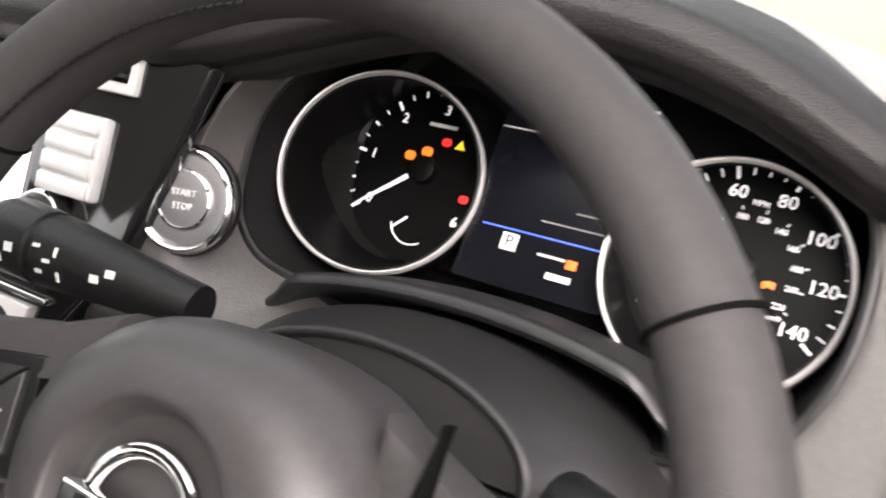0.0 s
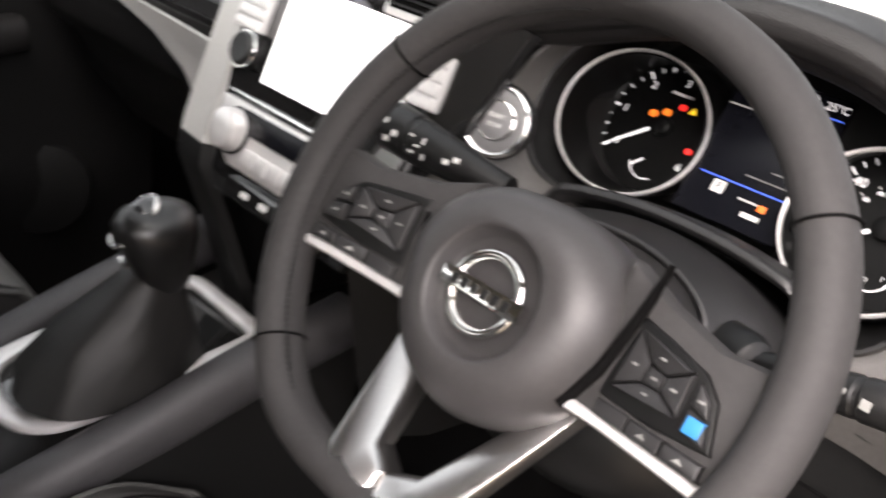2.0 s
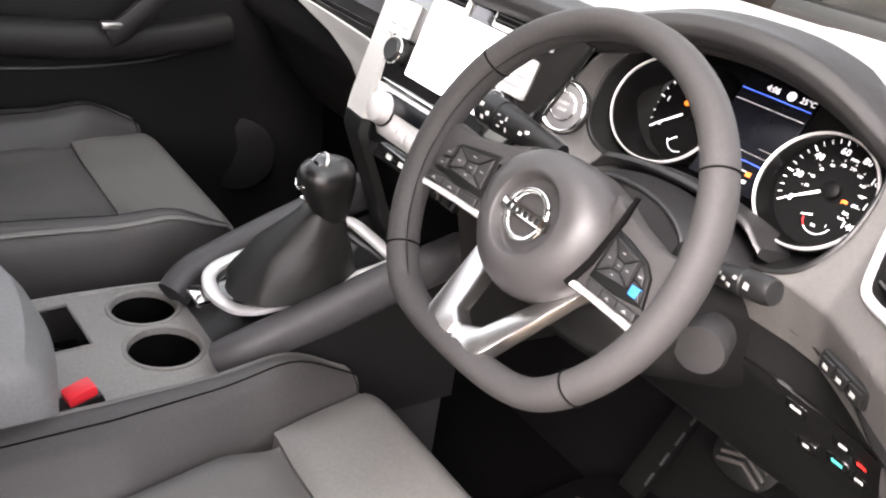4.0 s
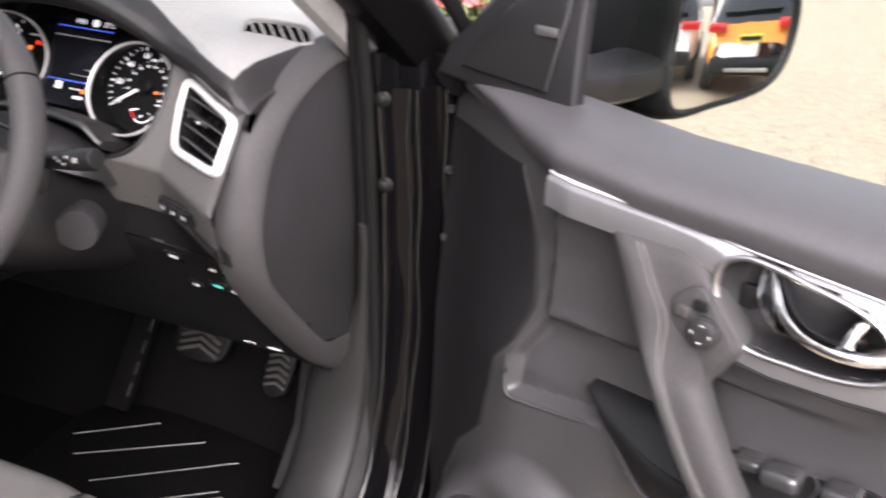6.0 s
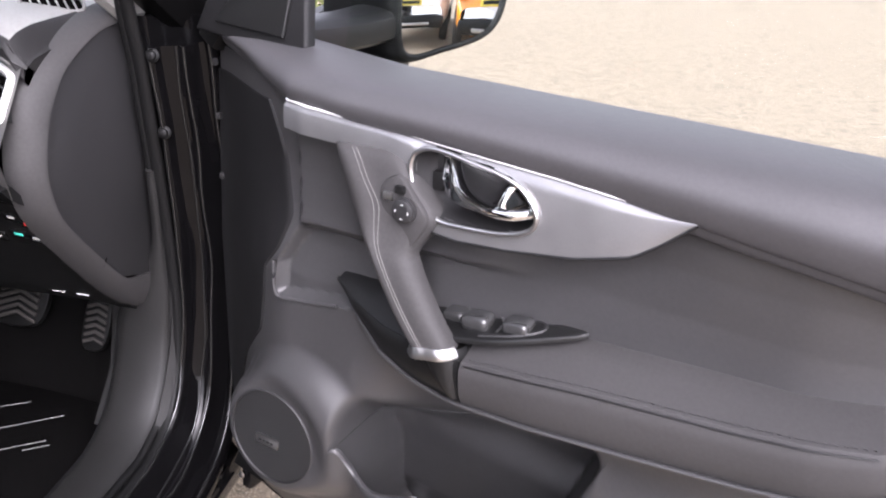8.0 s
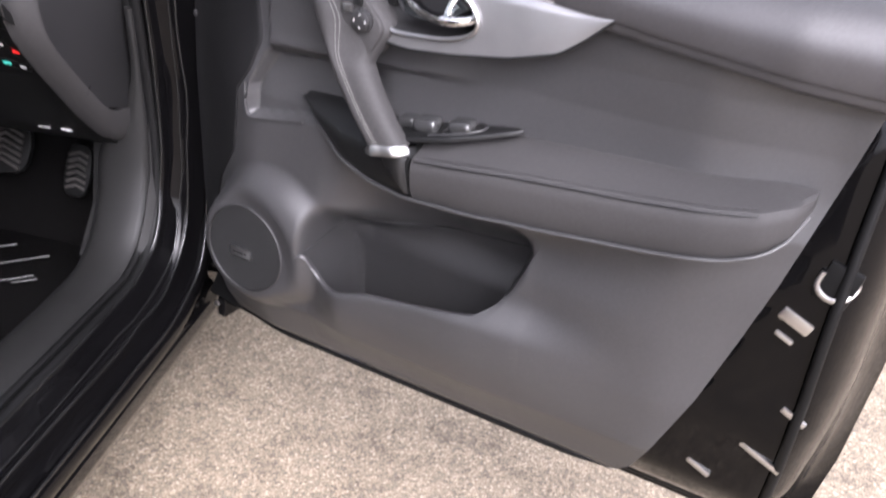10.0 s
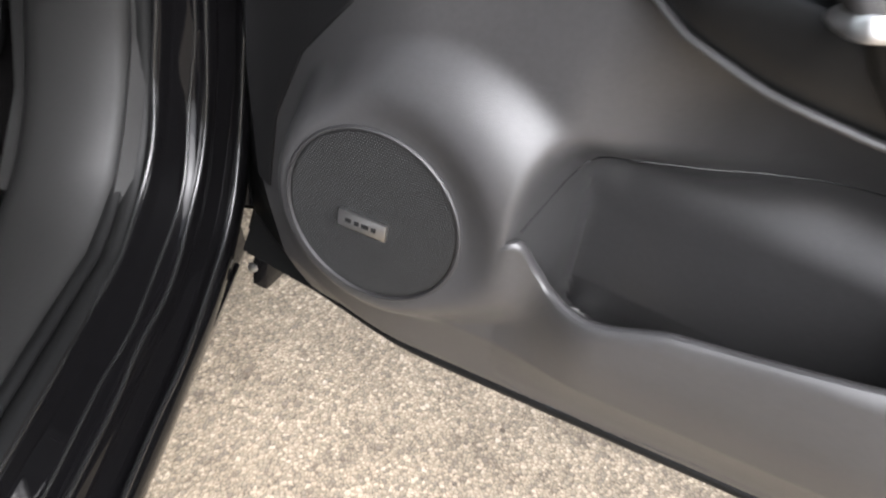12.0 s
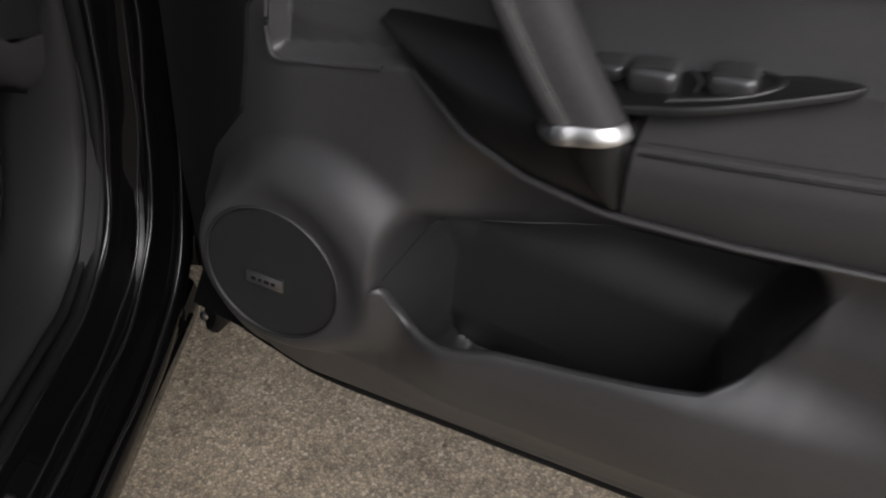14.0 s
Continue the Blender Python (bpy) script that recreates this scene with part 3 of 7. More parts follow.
part("rear_screen", grid(lambda u, v: (CX + (u - 0.5) * (1.26 + 0.22 * v), -2.20 - 0.22 * v - 0.03 * math.sin(math.pi * u), 1.50 - 0.42 * v), 12, 6, back=(0, 0.006, 0)), SMOKE, car, "dark rear window")
part("tailgate", grid(lambda u, v: (CX + (u - 0.5) * 1.52, -2.42 - 0.04 * math.sin(math.pi * v) - 0.03 * math.sin(math.pi * u), 1.085 - 0.48 * v), 12, 8, back=(0, 0.04, 0)), PAINT, car, "black painted tailgate")
part("rear_bumper", box((CX, -2.44, 0.44), (1.66, 0.16, 0.34), 0.05), DARK, car, "black rear bumper")
for x in (CX + 0.805, CX - 0.805):
    for y in (1.42, -1.25):
        wheel = part("wheel", lathe([(0.20, -0.10), (0.30, -0.11), (0.335, -0.08), (0.335, 0.08), (0.30, 0.11), (0.20, 0.10)], 36, face_on((x, y, 0.335), (1, 0, 0))), TYRE, car, "black tyre on a silver rim")
        part("rim", lathe([(0.21, -0.09), (0.21, 0.09), (0.19, 0.08), (0.06, 0.05), (0.03, 0.06)], 24, face_on((x, y, 0.335), (1, 0, 0))), SATIN, wheel)

# ---- the open driver's door, in its own frame: s along the door, d towards the cabin, z up ----
door = thing("driver_door", pose(0.83, 0.46, 0, 0, 0, -21), "open black car door with charcoal trim, silver strip and leather armrest", "car door")
DP = lambda s, d, z: Vector((s, -d, z))
LIP_S = [0.33, 0.354, 0.368, 0.385, 0.405, 0.425, 0.46, 0.51, 0.59, 0.63, 0.655, 0.69]
LIP_Z = [0.612, 0.600, 0.584, 0.575, 0.574, 0.579, 0.592, 0.598, 0.610, 0.617, 0.634, 0.690]
SPK = (0.236, 0.591)


def swell(s, z):
    """Bulge of the card below the bin lip."""
    zl = ip(s, LIP_S, LIP_Z)
    return 0.026 * ss(0.33, 0.42, s) * ss(0.92, 0.58, s) * ss(0.44, 0.56, z) * ss(zl + 0.06, zl - 0.01, z)


def card_off(s, z):
    """How far the door card stands from the hinge plane."""
    b = ip(z, [0.37, 0.40, 0.43, 0.50, 0.58, 0.78, 0.83, 0.88, 0.93, 0.98, 1.02, 1.09], [0.06, 0.098, 0.128, 0.158, 0.166, 0.168, 0.168, 0.158, 0.151, 0.149, 0.153, 0.16])
    b -= 0.026 * ss(0.34, 0.56, s) * ss(0.84, 0.66, s) * ss(0.60, 0.66, z) * ss(0.82, 0.68, z)
    f = ss(0.02, 0.26, s)
    b = 0.055 + (b - 0.055) * f ** 0.8
    b -= 0.03 * ss(0.86, 1.02, s)
    b += 0.016 * ss(0.62, 0.80, s) * ss(0.86, 1.02, z)
    # swell below the bin lip
    zl = ip(s, LIP_S, LIP_Z)
    b += swell(s, z)
    # speaker pod with a dome that runs out to its upper rear
    ds, dz = s - SPK[0], z - SPK[1]
    r, a = math.hypot(ds, dz), math.atan2(dz, ds)
    lean = max(0, math.cos(a - 0.62)) ** 1.3
    reach = 0.112 + 0.056 * lean
    t = min(1.0, max(0.0, (r - 0.074) / (reach - 0.074)))
    k = 0.5 * (1 + math.cos(math.pi * t ** (1.15 + 0.75 * lean)))
    k *= 1 - ss(0.335, 0.385, s) * ss(0.04, -0.01, z - zl)
    b += (0.184 + 0.012 * ss(0.07, 0.11, r) * lean - b) * k
    # sunk pocket in front of the pull handle
    left = ip(z, [0.80, 0.845, 0.915], [0.228, 0.230, 0.272])
    low = ip(s, [0.22, 0.36], [0.798, 0.822])
    q = ss(left - 0.004, left + 0.008, s) * ss(low - 0.004, low + 0.008, z) * ss(0.906, 0.896, z - 0.05 * (s - 0.29)) * ss(0.47, 0.40, s)
    b -= 0.020 * q
    # step of the upper insert behind the front crease
    b += 0.012 * ss(0.905, 0.915, z - 0.05 * (s - 0.29)) * ss(0.258, 0.268, s + 0.25 * (z - 0.98) * 0.2) * ss(0.60, 0.5, s)
    return b


def dent(s, z):
    """Depth of the bin behind its lip."""
    zl = ip(s, LIP_S, LIP_Z)
    zt = ip(s, [0.345, 0.37, 0.42, 0.48, 0.56, 0.62, 0.68, 0.70], [0.72, 0.79, 0.81, 0.815, 0.79, 0.768, 0.744, 0.735])
    soft = ip(s, [0.36, 0.45, 0.58, 0.68], [0.16, 0.18, 0.12, 0.03])
    end = ip(z, [0.60, 0.651, 0.721, 0.736], [0.650, 0.668, 0.695, 0.690])
    up = 0.6 * (1 - ss(zt - soft, zt, z)) + 0.4 * (1 - ss(zl - 0.03, zt, z))
    high = ss(0.63, 0.70, z)
    start = ss(0.338, 0.364, s) * (1 - high) + ss(0.34, 0.54, s) * high
    return 0.098 * ss(zl - 0.158, zl - 0.130, z) * ip(s, [0.36, 0.46, 0.68], [1.22, 1.12, 0.85]) * up * start * ss(end, end - 0.022, s)


def card(u, v):
    z = 0.372 + (1.085 - 0.372) * v
    s0 = ip(z, [0.37, 0.40, 0.43, 0.50, 0.60, 0.80, 1.085], [0.17, 0.13, 0.10, 0.065, 0.045, 0.033, 0.038])
    s1 = ip(z, [0.37, 0.385, 0.41, 0.45, 0.508, 0.53, 0.60, 0.69, 0.775, 0.86, 0.93, 1.03, 1.085], [0.74, 0.795, 0.836, 0.868, 0.894, 0.903, 0.932, 0.961, 0.987, 1.009, 1.027, 1.050, 1.056])
    s = s0 + (s1 - s0) * u
    flat = swell(s, z) * ss(0.34, 0.37, s) * ss(0.70, 0.67, s) * ss(0.45, 0.50, z)
    return DP(s, card_off(s, z) - dent(s, z) - flat, z)


part("door_card", grid(card, 260, 190, back=(0, 0.02, 0)), CARD, door, "charcoal plastic door card")


# bin front: a panel flush with the card whose rounded top edge is the lip
def bin_front(u, v):
    s = 0.330 + 0.387 * u
    top_z = ip(s, [0.330, 0.338, 0.346, 0.352, 0.360, 0.372, 0.388, 0.405, 0.425, 0.46, 0.51, 0.59, 0.63, 0.655, 0.672, 0.690, 0.706, 0.717], [0.600, 0.612, 0.617, 0.613, 0.596, 0.581, 0.574, 0.573, 0.578, 0.591, 0.598, 0.610, 0.617, 0.636, 0.662, 0.708, 0.745, 0.750])
    if v < 0.8:
        z = 0.430 + (top_z - 0.430) * v / 0.8
        return DP(s, card_off(s, z) + 0.0007 - 0.0013 * (1 - ss(0.330, 0.346, s) * ss(0.717, 0.690, s) * ss(0.430, 0.455, z)), z)
    d = card_off(s, top_z) + 0.0007 - 0.0013 * (1 - ss(0.330, 0.346, s) * ss(0.717, 0.690, s))
    inn, up = ip(v, [0.8, 0.84, 0.88, 0.92, 0.96, 1.0], [0, 0.0015, 0.005, 0.009, 0.0105, 0.011]), ip(v, [0.8, 0.84, 0.88, 0.92, 0.96, 1.0], [0, 0.0025, 0.0035, 0.0020, -0.004, -0.05])
    return DP(s, d - inn, top_z + up)


part("bin_front", grid(bin_front, 90, 75), CARD, door, "moulded front of the door bin")


# dark end panel towards the hinges
def end_panel(u, v):
    z = 0.50 + 0.552 * v
    s0 = ip(z, [0.37, 0.40, 0.43, 0.50, 0.60, 0.80, 1.085], [0.17, 0.13, 0.10, 0.065, 0.045, 0.033, 0.038]) - 0.001
    s1 = ip(z, [0.50, 0.58, 0.66, 0.73, 0.786, 0.832, 0.864, 0.908, 0.920, 0.939, 0.977, 1.013, 1.052], [0.082, 0.092, 0.130, 0.190, 0.201, 0.206, 0.231, 0.250, 0.250, 0.246, 0.239, 0.228, 0.209])
    s = s0 + (s1 - s0) * u
    return DP(s, card_off(s, z) + 0.0030 * ss(1.0, 0.97, u) - 0.001 * ss(0.97, 1.0, u), z)


part("end_panel", grid(end_panel, 40, 70, back=(0, 0.004, 0)), PANELD, door, "dark plastic end panel beside the hinges")


# top pad
def pad(u, v):
    s = 0.075 + 0.972 * u
    df = ip(s, [0.07, 0.14, 0.20, 0.27, 0.36, 0.95, 1.04], [0.098, 0.125, 0.155, 0.188, 0.197, 0.196, 0.175])
    zb = ip(s, [0.07, 0.15, 0.20, 0.265, 0.45, 0.61, 0.755, 0.80, 0.92, 1.04], [1.108, 1.090, 1.077, 1.067, 1.062, 1.054, 1.041, 1.035, 1.023, 1.012])
    zt = ip(s, [0.07, 0.2, 0.35, 1.04], [1.128, 1.118, 1.106, 1.104])
    low = df - ip(s, [0.60, 0.95, 1.04], [0.005, 0.009, 0.010])
    prof = [(low - 0.03, zb - 0.012), (low - 0.008, zb - 0.004), (low, zb), (df, zb + 0.35 * (zt - zb)), (df - 0.006, zb + 0.60 * (zt - zb)), (df - 0.024, zb + 0.82 * (zt - zb)), (df - 0.055, zb + 0.95 * (zt - zb)), (min(df - 0.06, 0.10), zt), (0.058, zt - 0.002), (0.050, zt - 0.012)]
    c = catmull([(a, b, 0) for a, b in prof], 5)
    p = c[round(v * (len(c) - 1))]
    return DP(s, p.x, p.y)


part("upper_pad", grid(pad, 80, 45, back=(0, 0.008, -0.012)), PADM, door, "padded charcoal upper door trim")

# brushed strip with the handle bowl
RING = catmull([(p[0], p[1], 0) for p in ((0.451, 1.022), (0.453, 1.044), (0.470, 1.055), (0.495, 1.055), (0.528, 1.050), (0.559, 1.045), (0.583, 1.036), (0.599, 1.019), (0.602, 1.004), (0.592, 0.992), (0.564, 0.983), (0.524, 0.979), (0.487, 0.979), (0.464, 0.995))], 6, closed=True)
strip_off = lambda s, v: 0.193 + 0.003 * math.sin(math.pi * (0.15 + 0.7 * v)) - 0.007 * ss(0.80, 1.0, v) - 0.006 * ss(0.66, 0.76, s) - 0.01 * ss(0.30, 0.255, s)


def strip_pt(u, v):
    s = 0.262 + 0.497 * u
    zt = ip(s, [0.262, 0.455, 0.615, 0.70, 0.759], [1.0685, 1.0632, 1.0548, 1.0475, 1.0410])
    zb = ip(s, [0.262, 0.40, 0.425, 0.445, 0.458, 0.478, 0.51, 0.567, 0.645, 0.704, 0.731, 0.759], [1.035, 1.034, 1.027, 1.008, 0.976, 0.962, 0.960, 0.965, 0.977, 0.994, 1.014, 1.0395])
    return DP(s, strip_off(s, v), zb + (zt - zb) * v)


def inside(p, poly):
    c, n = False, len(poly)
    for i in range(n):
        a, b = poly[i], poly[i - 1]
        if (a[1] > p[1]) != (b[1] > p[1]) and p[0] < (b[0] - a[0]) * (p[1] - a[1]) / (b[1] - a[1]) + a[0]:
            c = not c
    return c


bm = grid(strip_pt, 110, 22, back=(0, 0.006, 0))
bmesh.ops.delete(bm, geom=[f for f in bm.faces if inside((f.calc_center_median().x, f.calc_center_median().z), [(p.x, p.y) for p in RING])], context="FACES")
strip = part("trim_strip", bm, BRUSHED, door, "brushed silver trim strip")
part("strip_edge", sweep([strip_pt(i / 40, 0.97) + Vector((0, -0.0012, 0.0005)) for i in range(41)], oval(0.0026, 0.0018, 8)), SILVER, strip, "bright silver upper edge")
# dark line laid along the bottom as the shadow under the strip
part("strip_edge", sweep([strip_pt(i / 60, 0.0) + Vector((0, -0.0005, -0.001)) for i in range(15, 61)], oval(0.0020, 0.0016, 8)), DARK, strip)
rc = sum(RING, Vector()) / len(RING)
bowl_rows = []
for k, dd in ((1.0, 0.0), (0.97, 0.012), (0.90, 0.026), (0.75, 0.034), (0.4, 0.037), (0.05, 0.037)):
    bowl_rows.append([DP(rc.x + (p.x - rc.x) * k, 0.196 - dd, rc.y + (p.y - rc.y) * k) for p in RING])
bm = bmesh.new()
rings(bm, bowl_rows, closed=True)
part("handle_bowl", bm, COVER, door, "black handle bowl")
part("handle_ring", sweep([DP(p.x, 0.1985, p.y) for p in RING], oval(0.0026, 0.0030, 10), up=(0, 1, 0), closed=True), SATIN, door, "satin chrome ring round the door handle")
LEVER = [(0.475, 1.045), (0.483, 1.049), (0.492, 1.046), (0.498, 1.034), (0.511, 1.021), (0.531, 1.010), (0.550, 1.009), (0.560, 1.018), (0.563, 1.034), (0.570, 1.039), (0.582, 1.034), (0.593, 1.025), (0.598, 1.016), (0.596, 1.006), (0.581, 0.999), (0.555, 0.995), (0.528, 0.993), (0.502, 0.997), (0.488, 1.009), (0.479, 1.026)]
lever_at = lambda a, b, h: DP(a, 0.176 + h + 0.010 * ss(0.48, 0.53, a) * ss(0.60, 0.56, a) - 0.014 * ss(1.004, 0.990, b) - 0.014 * ss(1.015, 1.045, b), b)
# lever face: its dark reflection comes from the metal's colour
door_lever = part("lever", plate([(p.x, p.y) for p in catmull([(a, b, 0) for a, b in LEVER], 4, closed=True)], 0.014, 0.006, lever_at), SHADECHROME, door, "chrome inner door lever")
LIP = catmull([lever_at(a, b, 0.0135) for a, b in ((0.479, 1.046), (0.488, 1.044), (0.496, 1.032), (0.509, 1.018), (0.529, 1.007), (0.552, 1.003), (0.573, 1.004), (0.590, 1.008), (0.597, 1.014))], 6)
part("lever_lip", sweep(LIP, lambda t: oval(0.0036 + 0.0022 * t, 0.0030, 10), up=(0, -1, 0)), CHROME, door_lever, "bright rolled edge of the door lever")
part("lever_thumb", sweep(catmull([lever_at(a, b, 0.012) for a, b in ((0.562, 1.012), (0.566, 1.028), (0.574, 1.036), (0.585, 1.030), (0.595, 1.020))], 5), oval(0.0050, 0.0040, 10), up=(0, -1, 0)), CHROME, door_lever, "bright thumb end of the door lever")
part("lock_knob", box((0.472, -0.172, 1.014), (0.014, 0.01, 0.022), 0.003), DARK, door)


# armrest: black front shell, leather rear
def arm_section(s, front):
    zf = ip(s, [0.325, 0.36, 0.42, 0.54, 0.69, 0.83, 0.956, 1.0], [0.852, 0.840, 0.831, 0.832, 0.851, 0.864, 0.880, 0.892])
    zb = ip(s, [0.325, 0.42, 0.55, 0.65, 0.80, 0.98, 1.0], [0.856, 0.858, 0.868, 0.880, 0.890, 0.897, 0.897])
    zu = ip(s, [0.325, 0.36, 0.41, 0.46, 0.526, 0.62, 0.726, 0.85, 0.93, 0.97, 0.99, 1.0], [0.848, 0.820, 0.790, 0.777, 0.771, 0.776, 0.786, 0.800, 0.813, 0.830, 0.850, 0.876])
    d = ip(s, [0.325, 0.36, 0.42, 0.48, 0.54, 0.62, 0.90, 0.96, 0.99, 1.0], [0.160, 0.178, 0.202, 0.216, 0.222, 0.224, 0.222, 0.210, 0.188, 0.160])
    h = zf - zu
    base = 0.138
    if front:  # dished top
        k = lambda f: base + (d - base) * f
        return [(base, zu + 0.25 * h), (base, zb), (k(0.30), zb - 0.003), (k(0.62), 0.5 * (zb + zf) - 0.004), (k(0.86), zf - 0.004), (d - 0.003, zf), (d, zf - 0.004), (d, zf - 0.3 * h), (d - 0.004, zf - 0.7 * h), (d - 0.012, zu + 0.06 * h), (d - 0.03, zu)]
    return [(base, zu + 0.25 * h), (base, zb - 0.001), (base + 0.025, zb - 0.005), (d - 0.018, zf + 0.0045), (d - 0.005, zf), (d, zf - 0.008), (d, zf - 0.3 * h), (d - 0.004, zf - 0.7 * h), (d - 0.012, zu + 0.06 * h), (d - 0.03, zu)]


def arm(s0, s1, front, n):
    b = bmesh.new()
    rings(b, [[DP(s, x, z) for x, z in arm_section(s, front)] for s in np.linspace(s0, s1, n)], closed=True, cap=True)
    bmesh.ops.subdivide_edges(b, edges=[e for e in b.edges if len(e.link_faces) == 2 and e.calc_length() > 0.02], cuts=1, smooth=0.0)
    return b


part("armrest_front", arm(0.325, 0.538, True, 24), DARK, door, "black plastic front of the armrest")
armrest = part("armrest", arm(0.540, 1.0, False, 40), LEATHER, door, "charcoal leather padded armrest")
part("armrest_seam", sweep([DP(s, arm_section(s, False)[4][0] + 0.004, arm_section(s, False)[4][1] - 0.003) for s in np.linspace(0.545, 0.955, 36)], oval(0.0011, 0.0011, 6)), DARK, armrest)
part("armrest_piping", sweep([DP(s, arm_section(s, False)[8][0] + 0.003, arm_section(s, False)[8][1] - 0.001) for s in np.linspace(0.36, 0.998, 50)], oval(0.0030, 0.0026, 8)), CARD, armrest)
bm = bmesh.new()
for i in range(52):
    s = 0.55 + 0.40 * i / 51
    a = arm_section(s, False)
    box((s, -(a[4][0] - 0.004), a[4][1] + 0.0022), (0.0045, 0.0008, 0.0008), 0, bm=bm)
tagged(part("stitching", bm, COVER, armrest), kind="stuff")
# window switch panel
SWP = [(0.470, 0.150), (0.50, 0.145), (0.60, 0.150), (0.655, 0.164), (0.662, 0.170), (0.64, 0.182), (0.585, 0.202), (0.545, 0.208), (0.50, 0.205)]
sw_at = lambda s, d, h: DP(s, d, ip(s, [0.47, 0.55, 0.66], [0.836, 0.850, 0.874]) + 0.12 * (0.18 - d) + 0.006 + h)
panel = part("window_switch_panel", plate([(p.x, p.y) for p in catmull([(a, b, 0) for a, b in SWP], 4, closed=True)], 0.006, 0.002, sw_at), DARK, door, "black window switch panel")
part("switch_rim", sweep(catmull([sw_at(a, b, 0.007) for a, b in ((0.478, 0.154), (0.52, 0.150), (0.575, 0.153), (0.606, 0.160), (0.615, 0.172), (0.606, 0.184), (0.585, 0.194), (0.55, 0.200))], 5), oval(0.0022, 0.0018, 8)), COVER, panel, "raised rim round the window switches")
for s, d, w, hh in ((0.503, 0.166, 0.027, 0.015), (0.536, 0.178, 0.036, 0.021), (0.586, 0.178, 0.032, 0.018)):
    sw = part("window_switch", box((0, 0, 0), (w, 0.028, hh), hh * 0.46, 4, m=Matrix.Translation(sw_at(s, d, 0.006 + hh * 0.25)) @ pose(0, 0, 0, 6, -8, 0)), SWITCHM, panel, "glossy grey domed window switch")
    part("switch_tip", box((0, 0, 0), (w * 0.30, 0.005, 0.0022), 0.001, m=Matrix.Translation(sw_at(s - 0.004, d - 0.0085, 0.0035 + hh * 0.72)) @ pose(0, 0, 0, -24, -8, 0)), SATIN, sw, "silver mark of the window switch")
part("switch_divider", sweep(catmull([sw_at(a, b, 0.008) for a, b in ((0.551, 0.155), (0.560, 0.163), (0.566, 0.176), (0.566, 0.190))], 5), oval(0.0012, 0.0012, 8)), SATIN, panel, "thin chrome divider")
# pull handle and its upper plate with mirror switches
PULL_L = catmull([(0.338, 1.038, 0.190), (0.346, 1.031, 0.200), (0.358, 1.014, 0.207), (0.374, 0.989, 0.213), (0.388, 0.966, 0.217), (0.402, 0.944, 0.221), (0.420, 0.915, 0.225), (0.439, 0.887, 0.228), (0.459, 0.860, 0.230), (0.478, 0.837, 0.231)], 5)
PULL_R = catmull([(0.424, 1.0425, 0.196), (0.444, 1.032, 0.202), (0.463, 1.008, 0.206), (0.487, 0.980, 0.208), (0.476, 0.956, 0.211), (0.467, 0.937, 0.217), (0.474, 0.924, 0.224), (0.490, 0.901, 0.229), (0.511, 0.872, 0.232), (0.532, 0.845, 0.232)], 5)


def pull_ring(k, lift=0.0):
    """One closed section of the pull: a rolled grip edge on the cabin side, flatter towards the switches."""
    a, b = PULL_L[k], PULL_R[k]
    t = k / (len(PULL_L) - 1)
    deep = 0.016 + 0.010 * ss(0.35, 0.65, t)
    row = []
    for j in range(17):
        w = j / 16
        p = a.lerp(b, w)
        rise = (1 - abs(2 * w - 1) ** (4.0 - 1.6 * ss(0.45, 0.8, t))) ** 0.5
        row.append(DP(p.x, p.z - deep * 0.45 + (deep * 0.60 + 0.005 * math.exp(-((w - 0.22) / 0.16) ** 2)) * rise + lift, p.y))
    for j in range(9):
        w = 1 - (j + 0.5) / 9
        p = a.lerp(b, w)
        back = 0.155 if t < 0.42 else 0.155 + (p.z - deep - 0.155) * ss(0.42, 0.60, t)
        row.append(DP(p.x, min(p.z - deep * 0.5, back), p.y))
    return row


def on_pull(k, w):
    """A point of the pull's front, k steps down and w across it."""
    r, f = pull_ring(k), w * 16
    i = min(int(f), 15)
    return r[i].lerp(r[i + 1], f - i)


bm = bmesh.new()
rings(bm, [pull_ring(k) for k in range(len(PULL_L))], closed=True, cap=True)
pull = part("pull_handle", bm, LEATHER, door, "charcoal leather pull handle with grey stitching", sharp=60)
bm = bmesh.new()
for k in range(2, len(PULL_L) - 1):
    for f in (0.0, 0.34, 0.67):
        for w in (0.36, 0.415):
            w += 0.03 * ss(20, 44, k)
            p, q = on_pull(k, w), on_pull(k + 1, w)
            box((0, 0, 0), ((q - p).length * 0.22, 0.0009, 0.0009), 0, bm=bm, m=Matrix.Translation(p.lerp(q, f) + Vector((0, -0.0004, 0))) @ (q - p).to_track_quat("X", "Z").to_matrix().to_4x4())
tagged(part("stitching", bm, STITCH, pull), kind="stuff")
part("handle_tip", sweep([Vector(p) for p in [on_pull(len(PULL_L) - 1, w) + Vector((0.001, -0.0005 + 0.004 * max(0, abs(2 * w - 1) - 0.6), -0.003)) for w in np.linspace(0.0, 1.0, 15)]], oval(0.0068, 0.0032, 12, 0.7), up=(0.1, -1, 0.3)), SATIN, pull, "satin chrome end cap of the pull handle")
foot_rows = []
